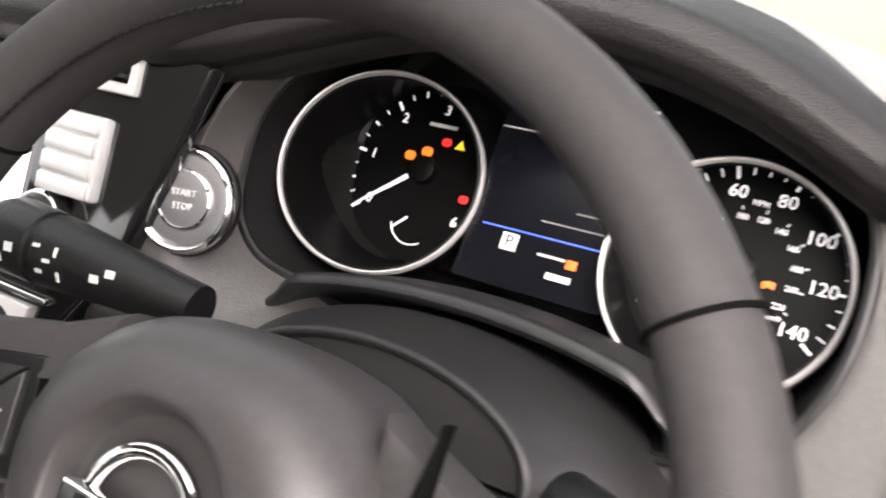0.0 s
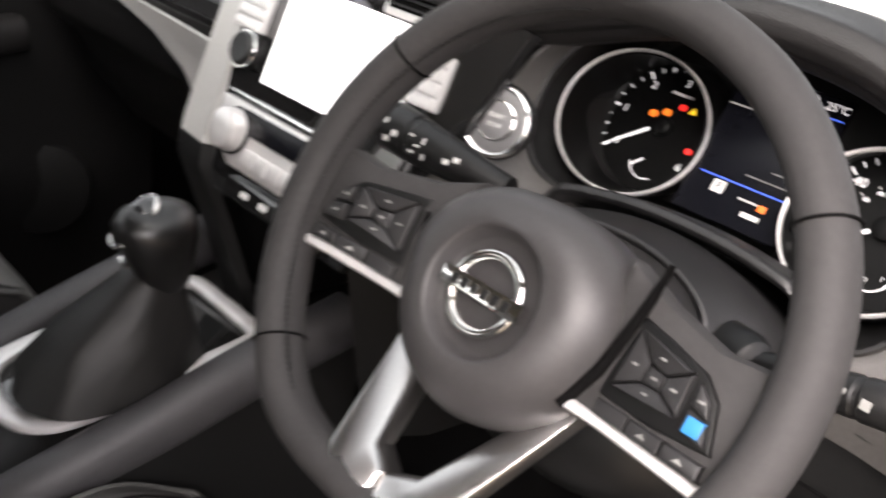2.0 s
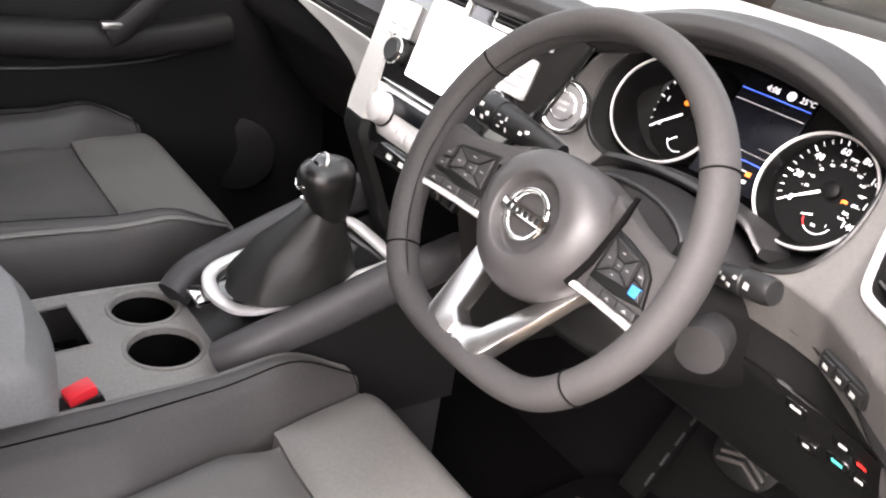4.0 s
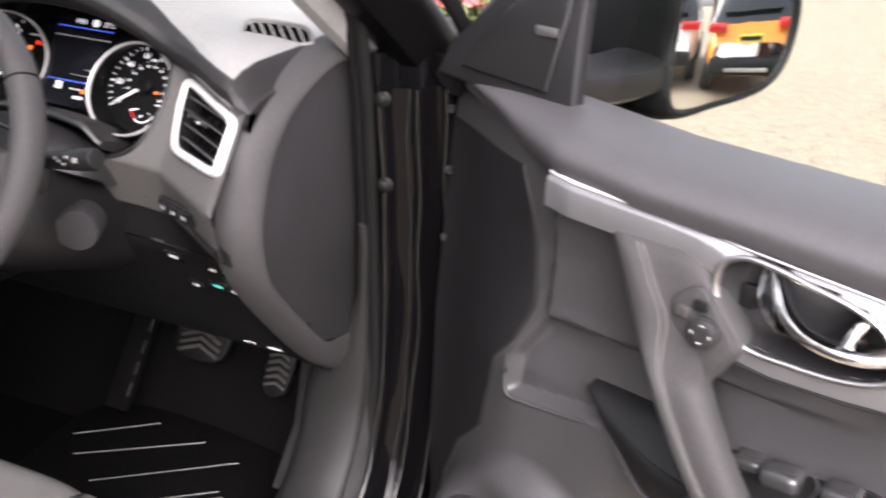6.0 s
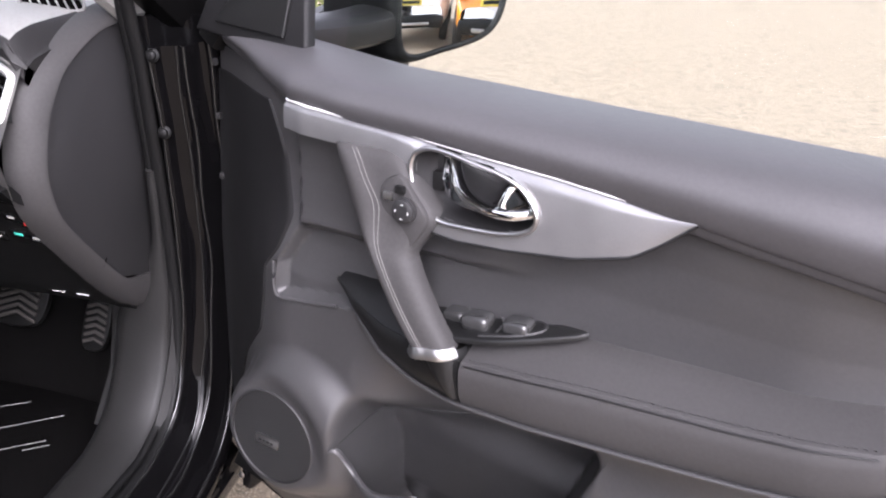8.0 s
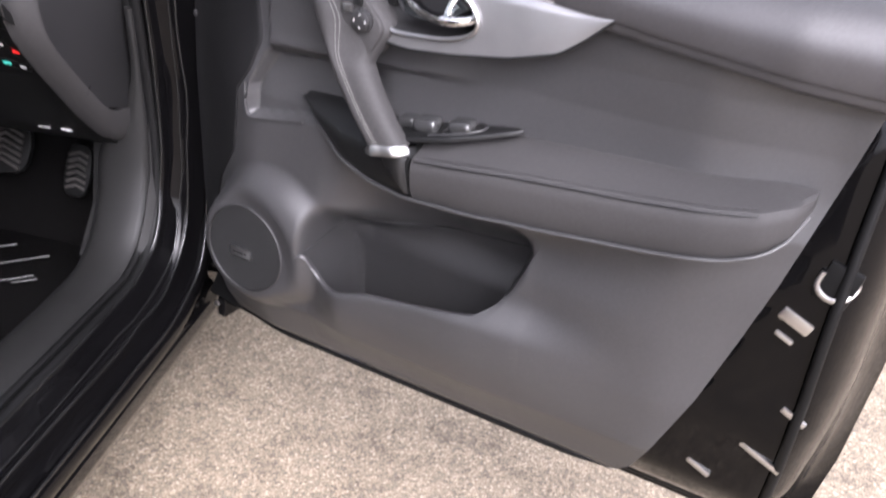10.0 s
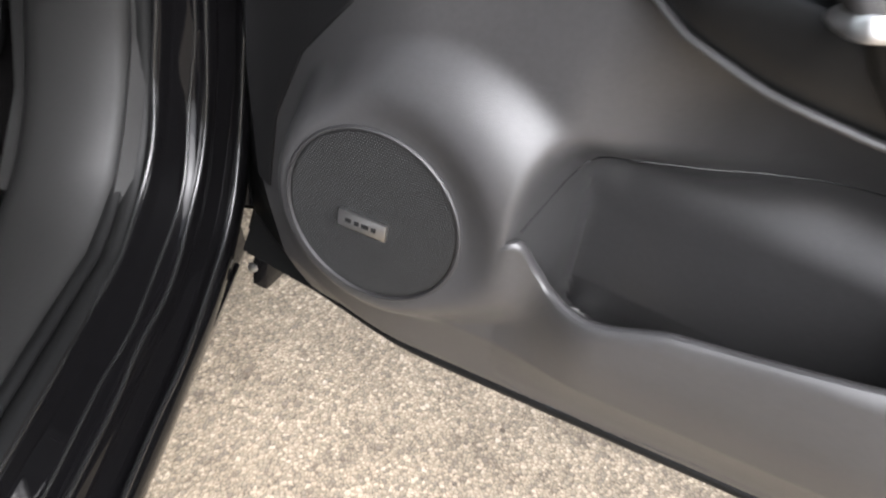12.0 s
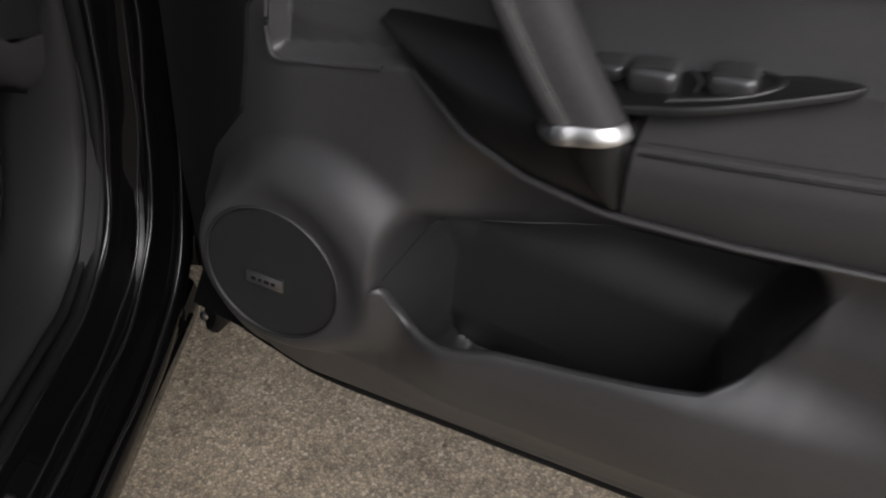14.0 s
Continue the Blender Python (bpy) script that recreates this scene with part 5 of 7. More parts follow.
def dial(c, nrm, r0, face, name):
    """A dial face sunk behind its slanted silver ring."""
    m, mr = face_on(face + DN * 0.031, DN), face_on(c, nrm)
    loop = lambda mm, r, z: [mm @ Vector((r * math.cos(2 * math.pi * i / 64), r * math.sin(2 * math.pi * i / 64), z)) for i in range(64)]
    d = part(name, lathe([(0.057, -0.034), (0.0575, -0.031), (0.004, -0.031)], 56, m), DIALM, cluster, "black dial with white print")
    bm = bmesh.new()
    rings(bm, [loop(m, 0.0575, -0.033), loop(mr, r0 - 0.003, -0.002), loop(mr, r0 + 0.0015, -0.003), loop(mr, r0 + 0.0015, -0.012), loop(m, 0.0595, -0.033)], closed=True)
    part("dial_tube", bm, DIALM, d, "black dial tube")
    bm = bmesh.new()
    rows = [loop(mr, r0 + a, z) for a, z in ((-0.0014, -0.003), (-0.0009, 0.0010), (0.0, 0.0016), (0.0010, 0.0004), (0.0014, -0.004))]
    rings(bm, rows, closed=True)
    part("dial_ring", bm, SILVER, d, "satin silver dial ring")
    return d, m


def tick(m, ang, r0, r1, w, material, parent, z=-0.0303):
    a = radians(90 - ang)
    part("tick", box((0, 0, 0), (r1 - r0, w, 0.0004), 0, m=m @ pose((r0 + r1) / 2 * math.cos(a), (r0 + r1) / 2 * math.sin(a), z, 0, 0, math.degrees(a))), material, parent)


def needle(m, ang, length, parent):
    a = radians(90 - ang)
    bm = bmesh.new()
    mm = m @ pose(0, 0, -0.0255, 0, 0, math.degrees(a))
    rings(bm, [[mm @ Vector(p) for p in ((x, -w, 0), (x, -w, 0.0008), (x, w, 0.0008), (x, w, 0))] for x, w in ((0.010, 0.0014), (length * 0.6, 0.0011), (length, 0.0004))], closed=True, cap=True)
    part("needle", bm, WHITE, parent, "white needle")
    part("needle_hub", lathe([(0.0085, -0.0305), (0.0085, -0.0245), (0.0065, -0.0235), (0.002, -0.0233)], 20, m), DIALM, parent, "black needle hub")


def digits(m, body, ang, r, size, parent, spin=0):
    a = radians(90 - ang)
    lettering(body, size, m @ pose(r * math.cos(a), r * math.sin(a), -0.0302, 0, 0, spin), WHITE, parent, "number")


speedo, sm2 = dial(SPEEDO, DN, 0.0575, SPEEDO - DN * 0.030 + Vector((0.0016, 0, 0)) + DU * 0.011, "speedometer")
for k in range(0, 145, 5):
    ang = (k - 60) / 20 * 35.7 - 16
    major = k % 20 == 0
    if k % 5 == 0 and (k % 10 == 0 or True):
        tick(sm2, ang, 0.0470 if major else 0.0490, 0.0535, 0.0014 if major else 0.0007, WHITE, speedo)
for k in range(0, 141, 20):
    digits(sm2, str(k), (k - 60) / 20 * 35.7 - 16, 0.0402, 0.0098, speedo)
for k in range(20, 221, 20):
    ang = (k / 1.609 - 60) / 20 * 35.7 - 16
    tick(sm2, ang, 0.0305, 0.0325, 0.0008, PRINT, speedo)
    digits(sm2, str(k), ang, 0.0268, 0.0042, speedo)
lettering("MPH", 0.0042, sm2 @ pose(0.0014, 0.0345, -0.0302), WHITE, speedo, "writing")
lettering("km/h", 0.0036, sm2 @ pose(0.0224, -0.0196, -0.0302), WHITE, speedo, "writing")
needle(sm2, -125, 0.0446, speedo)
part("lamp", plate([(0.0125, -0.0035), (0.0158, -0.0025), (0.019, -0.0030), (0.0185, -0.0065), (0.0160, -0.0055), (0.0128, -0.0070)], 0.0005, 0.0002, lambda a, b, h: sm2 @ Vector((a, b, -0.0305 + h))), ORANGE, speedo, "orange warning lamp")
for k in range(9):
    a = radians(205 + k * 16)
    part("gauge_mark", box((0, 0, 0), (0.0052, 0.0008, 0.0004), 0, m=sm2 @ pose(0.004 + 0.0150 * math.cos(a), -0.029 + 0.0150 * math.sin(a), -0.0303, 0, 0, math.degrees(a) + 90)), REDL if k < 2 else WHITE, speedo)
part("gauge_needle", box((0, 0, 0), (0.011, 0.0012, 0.0005), 0, m=sm2 @ pose(-0.009, -0.0295, -0.0300, 0, 0, 18)), WHITE, speedo, "white fuel needle")
lettering("1/2", 0.0038, sm2 @ pose(0.0024, -0.0366, -0.0302), WHITE, speedo, "writing")
lettering("1", 0.0045, sm2 @ pose(0.0134, -0.0321, -0.0302), WHITE, speedo, "writing")
tacho, tm = dial(TACH, Vector((0.30, -0.82, 0.47)), 0.0590, Vector((0.2794, 0.307, 1.051)) + DU * 0.0035, "tachometer")
for k in range(0, 25):
    tick(tm, -127 + 10.75 * k, 0.0470 if k % 4 == 0 else 0.0495 if k % 2 == 0 else 0.0500, 0.0535, 0.0018 if k % 4 == 0 else 0.0012 if k % 2 == 0 else 0.0008, WHITE, tacho)
for k in range(0, 7):
    digits(tm, str(k), -127 + 43 * k, 0.0405, 0.0092, tacho)
part("writing", box((0, 0, 0), (0.020, 0.0022, 0.0004), 0, m=tm @ pose(0.0016, 0.0305, -0.0303)), PRINT, tacho)
needle(tm, -129.5, 0.047, tacho)
for x, y, w, mm_ in ((-0.0144, 0.0082, 0.0060, ORANGE), (-0.0034, 0.0126, 0.0062, ORANGE), (0.0076, 0.0207, 0.0052, REDL), (0.0176, 0.0207, 0.0056, YELLOWL), (0.0316, -0.0116, 0.0050, REDL)):
    o = oval(w * 0.62, w * 0.5, 10, 0.7) if mm_ is not YELLOWL else [(-w * 0.6, -w * 0.5), (w * 0.6, -w * 0.5), (0, w * 0.55)]
    part("lamp", plate([(x + a, y + b) for a, b in o], 0.0005, 0.0002, lambda a, b, h: tm @ Vector((a, b, -0.0305 + h))), mm_, tacho, "lit warning lamp")
for k in range(8):
    a = radians(205 + k * 13)
    part("gauge_mark", box((0, 0, 0), (0.0044, 0.0007, 0.0004), 0, m=tm @ pose(0.004 + 0.0155 * math.cos(a), -0.031 + 0.0155 * math.sin(a), -0.0303, 0, 0, math.degrees(a) + 90)), WHITE, tacho)
part("gauge_needle", box((0, 0, 0), (0.012, 0.0012, 0.0005), 0, m=tm @ pose(-0.0054, -0.0346, -0.0300, 0, 0, 45)), WHITE, tacho, "white temperature needle")
# display between the dials
dm = face_on(Vector((0.377, 0.287, 1.066)), DN)
disp = part("display", box((0, 0, 0), (0.088, 0.118, 0.006), 0.002, m=dm), SCREEN, cluster, "dark trip display with pale writing")
lettering("4:06", 0.0095, dm @ pose(-0.008, 0.0500, 0.0036), WHITE, disp, "writing")
lettering("25°C", 0.0085, dm @ pose(0.034, 0.0500, 0.0036), WHITE, disp, "writing")
part("symbol", lathe([(0.0050, 0.003), (0.0050, 0.0036), (0.0046, 0.0038)], 16, dm @ pose(0.014, 0.0505, 0)), WHITE, disp, "white round symbol")
for x, y, w, mm_ in ((0.0, 0.042, 0.084, BLUEL), (0.0, 0.030, 0.084, PRINT), (0.016, -0.018, 0.036, DIMP), (0.024, -0.010, 0.016, DIMP), (0.0, -0.0265, 0.070, BLUEL)):
    part("display_line", box((0, 0, 0), (w, 0.0007, 0.0004), 0, m=dm @ pose(x, y, 0.0034)), mm_, disp)
part("symbol", box((0, 0, 0), (0.0095, 0.0095, 0.0004), 0, m=dm @ pose(-0.016, -0.0335, 0.0034)), PRINT, disp, "white letter box")
lettering("P", 0.0095, dm @ pose(-0.016, -0.0335, 0.0038), SCREEN, disp, "writing")
part("symbol", box((0, 0, 0), (0.006, 0.005, 0.0004), 0.0001, m=dm @ pose(0.022, -0.0375, 0.0034)), ORANGE, disp, "orange fuel symbol")
part("writing", box((0, 0, 0), (0.016, 0.0012, 0.0004), 0, m=dm @ pose(0.010, -0.036, 0.0034)), PRINT, disp)
part("writing", box((0, 0, 0), (0.014, 0.0035, 0.0004), 0, m=dm @ pose(0.017, -0.046, 0.0034)), PRINT, disp)

# start button
SB = Vector((0.217, fascia_y(0.217, 1.048), 1.048))
bmz = face_on(SB, (0.28, -1, 0.30))
btn = part("start_button", lathe([(0.0300, -0.004), (0.0300, 0.0), (0.0290, 0.0012), (0.0280, 0.0014), (0.0270, 0.0005)], 48, bmz), DARK, dash, "round start button with a chrome ring")
bm = bmesh.new()
rings(bm, [[bmz @ Vector((r * math.cos(2 * math.pi * i / 64), r * math.sin(2 * math.pi * i / 64), z)) for i in range(64)] for r, z in ((0.0290, 0.0008), (0.0286, 0.0026), (0.0276, 0.0042), (0.0263, 0.0048), (0.0250, 0.0042), (0.0240, 0.0026), (0.0236, 0.0012))], closed=True)
part("button_ring", bm, CHROME, btn, "polished chrome ring")
part("button_plate", lathe([(0.0238, 0.000), (0.0238, 0.0016), (0.0200, 0.0024), (0.0162, 0.0018), (0.0160, 0.0005)], 48, bmz), BRUSHED, btn, "grey metal collar")
part("button_rim", lathe([(0.0160, 0.0010), (0.0158, 0.0032), (0.0148, 0.0038), (0.0142, 0.0030)], 48, bmz), CHROME, btn)
part("button_cap", lathe([(0.0143, 0.0005), (0.0142, 0.0030), (0.0125, 0.0033), (0.006, 0.0034), (0.0008, 0.0034)], 40, bmz), BRUSHED, btn, "silver start button cap")
lettering("START", 0.0050, bmz @ pose(0, 0.0036, 0.0036), PRINT, btn, "writing")
lettering("STOP", 0.0050, bmz @ pose(0, -0.0036, 0.0036), PRINT, btn, "writing")

# side vent
vent = thing("air_vent", vm, "side air vent with a satin silver frame and black slats", "air vent")
bm = bmesh.new()
rings(bm, [[Vector((p[0], p[1], z)) for p in inset(VO, d)] for d, z in ((0.0, -0.001), (0.0, 0.003), (0.002, 0.006), (0.0055, 0.007), (0.0085, 0.005), (0.0095, 0.002))], closed=True)
part("vent_frame", bm, SILVER, vent, "satin silver vent frame")
bm = bmesh.new()
rings(bm, [[Vector((p[0], p[1], z)) for p in inset(VO, d)] for d, z in ((0.0094, 0.003), (0.0098, -0.004), (0.010, -0.024))], closed=True)
part("vent_duct", bm, VENTM, vent, "black vent duct")
VI = inset(VO, 0.0095)
xs, zs = [p[0] for p in VI], [p[1] for p in VI]
part("vent_back", plate([(p[0], p[1]) for p in VI], 0.002, 0.0005, lambda a, b, h: Vector((a, b, -0.022 + h))), VDARK, vent)


def span(poly, y):
    c = sorted(p[0] + (q_[0] - p[0]) * (y - p[1]) / (q_[1] - p[1]) for p, q_ in zip(poly, [*poly[1:], poly[0]]) if (p[1] > y) != (q_[1] > y))
    return c[0], c[-1]


for y in (0.0245, 0.0100, -0.0040, -0.0180):
    a, b = span(VI, y)
    slat = part("slat", box((0, 0, 0), (b - a - 0.004, 0.0018, 0.014), 0.0006, m=Matrix.Translation(((a + b) / 2, y, -0.0095)) @ pose(0, 0, 0, 4, 0, 0)), VENTM, vent)
    part("slat_edge", box((0, 0, 0), (b - a - 0.004, 0.0023, 0.0014), 0.0005, m=Matrix.Translation(((a + b) / 2, y, -0.0020)) @ pose(0, 0, 0, 0, 0, -0.6)), CARD, slat, "grey front edge of the slat")
for x in np.linspace(-0.03, 0.05, 5):
    part("vane", box((x, 0.0, -0.020), (0.0016, 0.034, 0.004), 0), VENTM, vent)
slider = part("vent_slider", box((0, 0, 0), (0.040, 0.0065, 0.012), 0.0025, m=pose(-0.012, 0.0085, 0.000, 0, 0, -1)), COVER, vent, "grey vent slider with a chrome edge")
part("slider_edge", box((0, 0, 0), (0.036, 0.0030, 0.003), 0.001, m=pose(-0.012, 0.0065, 0.0065, 0, 0, -1)), CHROME, slider, "chrome edge")

# demister vent in the dash top
tv = thing("demister_vent", face_on((0.635, 0.330, 1.132), (0.22, -0.39, 0.88), up=(-0.49, 0.87, 0), spin=-8), "small grey demister vent in the dash top", "air vent")
bm = bmesh.new()
TV = [(p.x, p.y) for p in catmull([(-0.040, -0.016, 0), (-0.036, 0.017, 0), (0.024, 0.020, 0), (0.041, 0.004, 0), (0.037, -0.019, 0), (-0.024, -0.021, 0)], 4, closed=True)][::-1]
if sum(TV[i - 1][0] * TV[i][1] - TV[i][0] * TV[i - 1][1] for i in range(len(TV))) < 0:
    TV = TV[::-1]
rings(bm, [[Vector((p[0], p[1], z)) for p in inset(TV, d)] for d, z in ((0, -0.024), (0, 0.0005), (0.0012, 0.0016), (0.0035, 0.0016), (0.0042, 0.0006), (0.0046, -0.004))], closed=True)
part("vent_frame", bm, DASHTOP, tv, "grey vent frame")
part("vent_back", plate(inset(TV, 0.0044), 0.002, 0.0005, lambda a, b, h: Vector((a, b, -0.0048 + h))), HOLE, tv)
for k in range(6):
    part("slat", box((0, 0, 0), (0.0026, 0.032, 0.0016), 0.0005, m=pose(-0.028 + 0.0112 * k, -0.001, -0.0008, 0, 0, 24)), DASHTOP, tv)


# knee panel below the fascia
def knee(u, v):
    x = 0.10 + 0.588 * u
    z = 0.942 - 0.30 * v
    y = ip(z, [0.64, 0.67, 0.73, 0.80, 0.866, 0.90, 0.942], [0.42, 0.385, 0.335, 0.280, 0.228, 0.202, 0.172])
    y += (fascia_y(x, 0.942) - 0.172) * ss(0.86, 0.942, z) - 0.012 * ss(0.60, 0.688, x)
    return (x, y, z)


part("knee_panel", grid(knee, 40, 24, back=(0, 0.02, 0)), DARK, dash, "black lower dash panel")
part("knee_gap", sweep([Vector(knee(0.62 + 0.38 * k / 10, 0.20)) + Vector((0, -0.0005, 0)) for k in range(11)], oval(0.0012, 0.0012, 6)), VDARK, dash)
st = thing("switch_strip", face_on(Vector((0.618, 0.150, 0.961)), (-0.30, -1, -0.15), spin=-6), "small black strip of dash buttons", "switch")
part("strip_plate", box((0, 0, 0), (0.056, 0.018, 0.006), 0.002), DARK, st)
for k in (-0.017, 0.0, 0.017):
    b = part("button", box((k, 0, 0.004), (0.015, 0.013, 0.004), 0.001), DARK, st)
    part("mark", box((k, 0, 0.0063), (0.006, 0.004, 0.0004), 0), DIMP, b)
sp = thing("dash_switches", face_on(Vector((0.568, 0.256, 0.838)), (0, -0.80, -0.60), up=(0, 0, 1), spin=-6), "black switch panel with lit symbols below the dash", "switch")
part("panel_plate", plate([(-0.045, 0.055), (0.055, 0.050), (0.058, -0.05), (0.02, -0.058), (-0.05, -0.03)], 0.004, 0.0015, lambda a, b, h: Vector((a, b, h))), DARK, sp)
for x, y, mm_, w in ((-0.022, 0.030, PRINT, 0.012), (0.030, 0.024, PRINT, 0.009), (0.050, 0.012, REDL, 0.010), (0.024, -0.022, GREENL, 0.012), (0.048, -0.026, PRINT, 0.009), (-0.012, -0.038, PRINT, 0.007)):
    b = part("button", box((x, y, 0.004), (0.024, 0.022, 0.004), 0.0015), GLOSS, sp)
    part("mark", box((x, y, 0.0064), (w, 0.006, 0.0005), 0), mm_, b)


# right end of the dash: padded rim and dark cover
def loopz(pts, x, n=6):
    return [Vector((x, p.x, p.y)) for p in catmull([(a, b, 0) for a, b in pts], n)]


E0 = [(0.44, 1.128), (0.36, 1.126), (0.27, 1.108), (0.205, 1.082), (0.160, 1.045), (0.143, 0.99), (0.140, 0.94), (0.165, 0.880), (0.24, 0.795), (0.33, 0.705), (0.40, 0.655), (0.47, 0.65)]
E1 = [(0.44, 1.126), (0.36, 1.123), (0.272, 1.104), (0.205, 1.076), (0.163, 1.036), (0.147, 0.987), (0.145, 0.94), (0.169, 0.882), (0.243, 0.799), (0.332, 0.711), (0.40, 0.662), (0.47, 0.655)]
E2 = [(0.44, 1.108), (0.36, 1.108), (0.300, 1.102), (0.222, 1.070), (0.182, 1.025), (0.165, 0.980), (0.163, 0.938), (0.184, 0.882), (0.252, 0.808), (0.322, 0.742), (0.38, 0.722), (0.47, 0.71)]
bm = bmesh.new()
rings(bm, [loopz(E0, 0.672), loopz(E0, 0.690), loopz(E1, 0.702), [a.lerp(b, 0.5) + Vector((0.004, 0, 0)) for a, b in zip(loopz(E1, 0.702), loopz(E2, 0.716))], loopz(E2, 0.716), loopz(E2, 0.708)])
part("end_rim", bm, LEATHER, dash, "padded grey rim of the dash end")
part("end_cover", plate([(a, b) for a, b in E2] + [(0.47, 0.9)], 0.006, 0.002, lambda a, b, h: Vector((0.707 + h, a, b))), COVER, dash, "flat dark dash end cover")
part("end_notch", box((0.716, 0.222, 0.868), (0.004, 0.014, 0.003), 0.001, m=Matrix.Translation((0.712, 0.275, 0.785)) @ pose(0, 0, 0, 45, 0, 0)), VDARK, dash)
for x in (0.600, 0.558):
    # the outer clip is brightened by the dial print's emission; it is no lamp
    part("lower_clip", box((x, 0.393, 0.668), (0.022, 0.008, 0.008), 0.002), WHITE if x > 0.58 else PRINT, dash, "white clip under the dash")

# ---- centre stack ----
cs = face_on(Vector((0.045, 0.150, 1.02)), (0, -0.953, 0.304))
stack = thing("centre_stack", cs, "gloss black centre console with screen, knobs and climate panel", "centre console")
BEZ = [(0.150, 0.112), (0.185, 0.102), (0.150, -0.01), (0.112, -0.06), (0.09, -0.135), (-0.11, -0.135), (-0.14, -0.06), (-0.152, 0.0), (-0.16, 0.112)]
part("bezel", plate(BEZ, 0.012, 0.004, lambda a, b, h: Vector((a, b, h - 0.008))), GLOSS, stack, "gloss black bezel")
part("screen", box((-0.012, 0.028, 0.006), (0.155, 0.098, 0.006), 0.002), LITS, stack, "pale lit touch screen")
for sx in (1, -1):
    col = part("button_column", box((0.106 * sx - (0.0 if sx > 0 else 0.028), 0.042, 0.007), (0.044, 0.046, 0.008), 0.003), SILVER, stack, "column of silver buttons")
    for k in range(4):
        part("button", box((0.106 * sx - (0.0 if sx > 0 else 0.028), 0.0595 - 0.0117 * k, 0.0115), (0.040, 0.0100, 0.004), 0.0015), SILVER, col)
    kn = part("knob", lathe([(0.017, 0.004), (0.0175, 0.012), (0.0165, 0.020), (0.014, 0.0225), (0.003, 0.022)], 28, pose(0.098 * sx - (0.0 if sx > 0 else 0.022), 0.001, 0)), DARK, stack, "black knob with a chrome ring")
    part("knob_ring", sweep([(0.098 * sx - (0.0 if sx > 0 else 0.022) + 0.0172 * math.cos(a), 0.001 + 0.0172 * math.sin(a), 0.017) for a in np.linspace(0, 2 * math.pi, 29)[:-1]], oval(0.0016, 0.0016, 6), up=(0, 0, 1), closed=True), CHROME, kn)
part("chrome_line", box((-0.01, -0.040, 0.006), (0.24, 0.004, 0.005), 0.001), CHROME, stack, "thin chrome line")
for sx, w in ((0.085, 0.11), (-0.085, 0.13)):
    v = part("centre_vent", box((sx, 0.095, 0.005), (w, 0.032, 0.006), 0.003), SILVER, stack, "silver framed centre vent")
    part("vent_back", box((sx, 0.095, 0.0075), (w - 0.012, 0.020, 0.004), 0.001), VDARK, v)
    for k in range(3):
        part("slat", box((sx, 0.0885 + 0.0065 * k, 0.0095), (w - 0.012, 0.002, 0.003), 0), DARK, v)
clim = part("climate_panel", plate([(0.100, -0.045), (-0.135, -0.045), (-0.125, -0.085), (-0.095, -0.105), (0.085, -0.105)], 0.006, 0.002, lambda a, b, h: Vector((a, b, 0.004 + h))), SILVER, stack, "silver climate control panel")
part("climate_display", box((-0.02, -0.060, 0.0105), (0.14, 0.022, 0.003), 0.001), SCREEN, clim, "dark climate display")
for x in (-0.098, 0.070):
    k = part("climate_knob", lathe([(0.021, 0.008), (0.021, 0.016), (0.019, 0.026), (0.016, 0.028), (0.004, 0.0275)], 30, pose(x, -0.073, 0)), SILVER, clim, "silver climate knob")
    part("knob_ring", lathe([(0.0235, 0.006), (0.0235, 0.011), (0.0215, 0.012)], 30, pose(x, -0.073, 0)), DARK, k)
for k in range(6):
    part("climate_button", box((-0.062 + 0.021 * k, -0.090, 0.0115), (0.019, 0.016, 0.005), 0.002), SILVER, clim)
low = part("switch_bar", box((-0.01, -0.122, 0.006), (0.15, 0.020, 0.008), 0.003), GLOSS, stack, "row of black lower switches")
for k, mm_ in ((-0.05, PRINT), (-0.02, PRINT), (0.01, REDL)):
    part("mark", box((k, -0.122, 0.0105), (0.012, 0.006, 0.0006), 0), mm_, low)


# sides of the stack and passenger side
def side(u, v):
    z = 1.10 - 0.40 * v
    y0 = ip(z, [0.70, 0.9, 1.10], [0.17, 0.115, 0.175])
    x = ip(u, [0, 0.25, 0.5, 1], [-0.115, -0.165, -0.19, -0.20]) + 0.05 * ss(0.95, 0.75, z)
    return (x, y0 + ip(u, [0, 0.25, 0.5, 1], [0.0, 0.004, 0.05, 0.30]), z)


# one cheek in two tones: pale where sunlit, black below where shaded
part("stack_cheek", grid(lambda u, v: side(u, 0.45 * v), 20, 12, back=(0.01, 0.01, 0)), STACKS, dash, "grey curved side of the centre stack, sunlight in its pale colour")
part("lower_cheek", grid(lambda u, v: side(u, 0.455 + 0.545 * v), 20, 12, back=(0.01, 0.01, 0)), VENTM, dash, "lower side of the centre stack, coloured black for shade")
# driver's side cheek: its shade is coloured in as black
part("stack_cheek", grid(lambda u, v: (ip(u, [0, 0.3, 1], [0.135, 0.165, 0.175]), ip(1.0 - 0.3 * v, [0.70, 0.9, 1.0], [0.17, 0.115, 0.140]) + 0.20 * u, 1.0 - 0.3 * v), 10, 12, back=(-0.01, 0.01, 0)), VENTM, dash, "inner side of the centre stack, coloured black for shade")


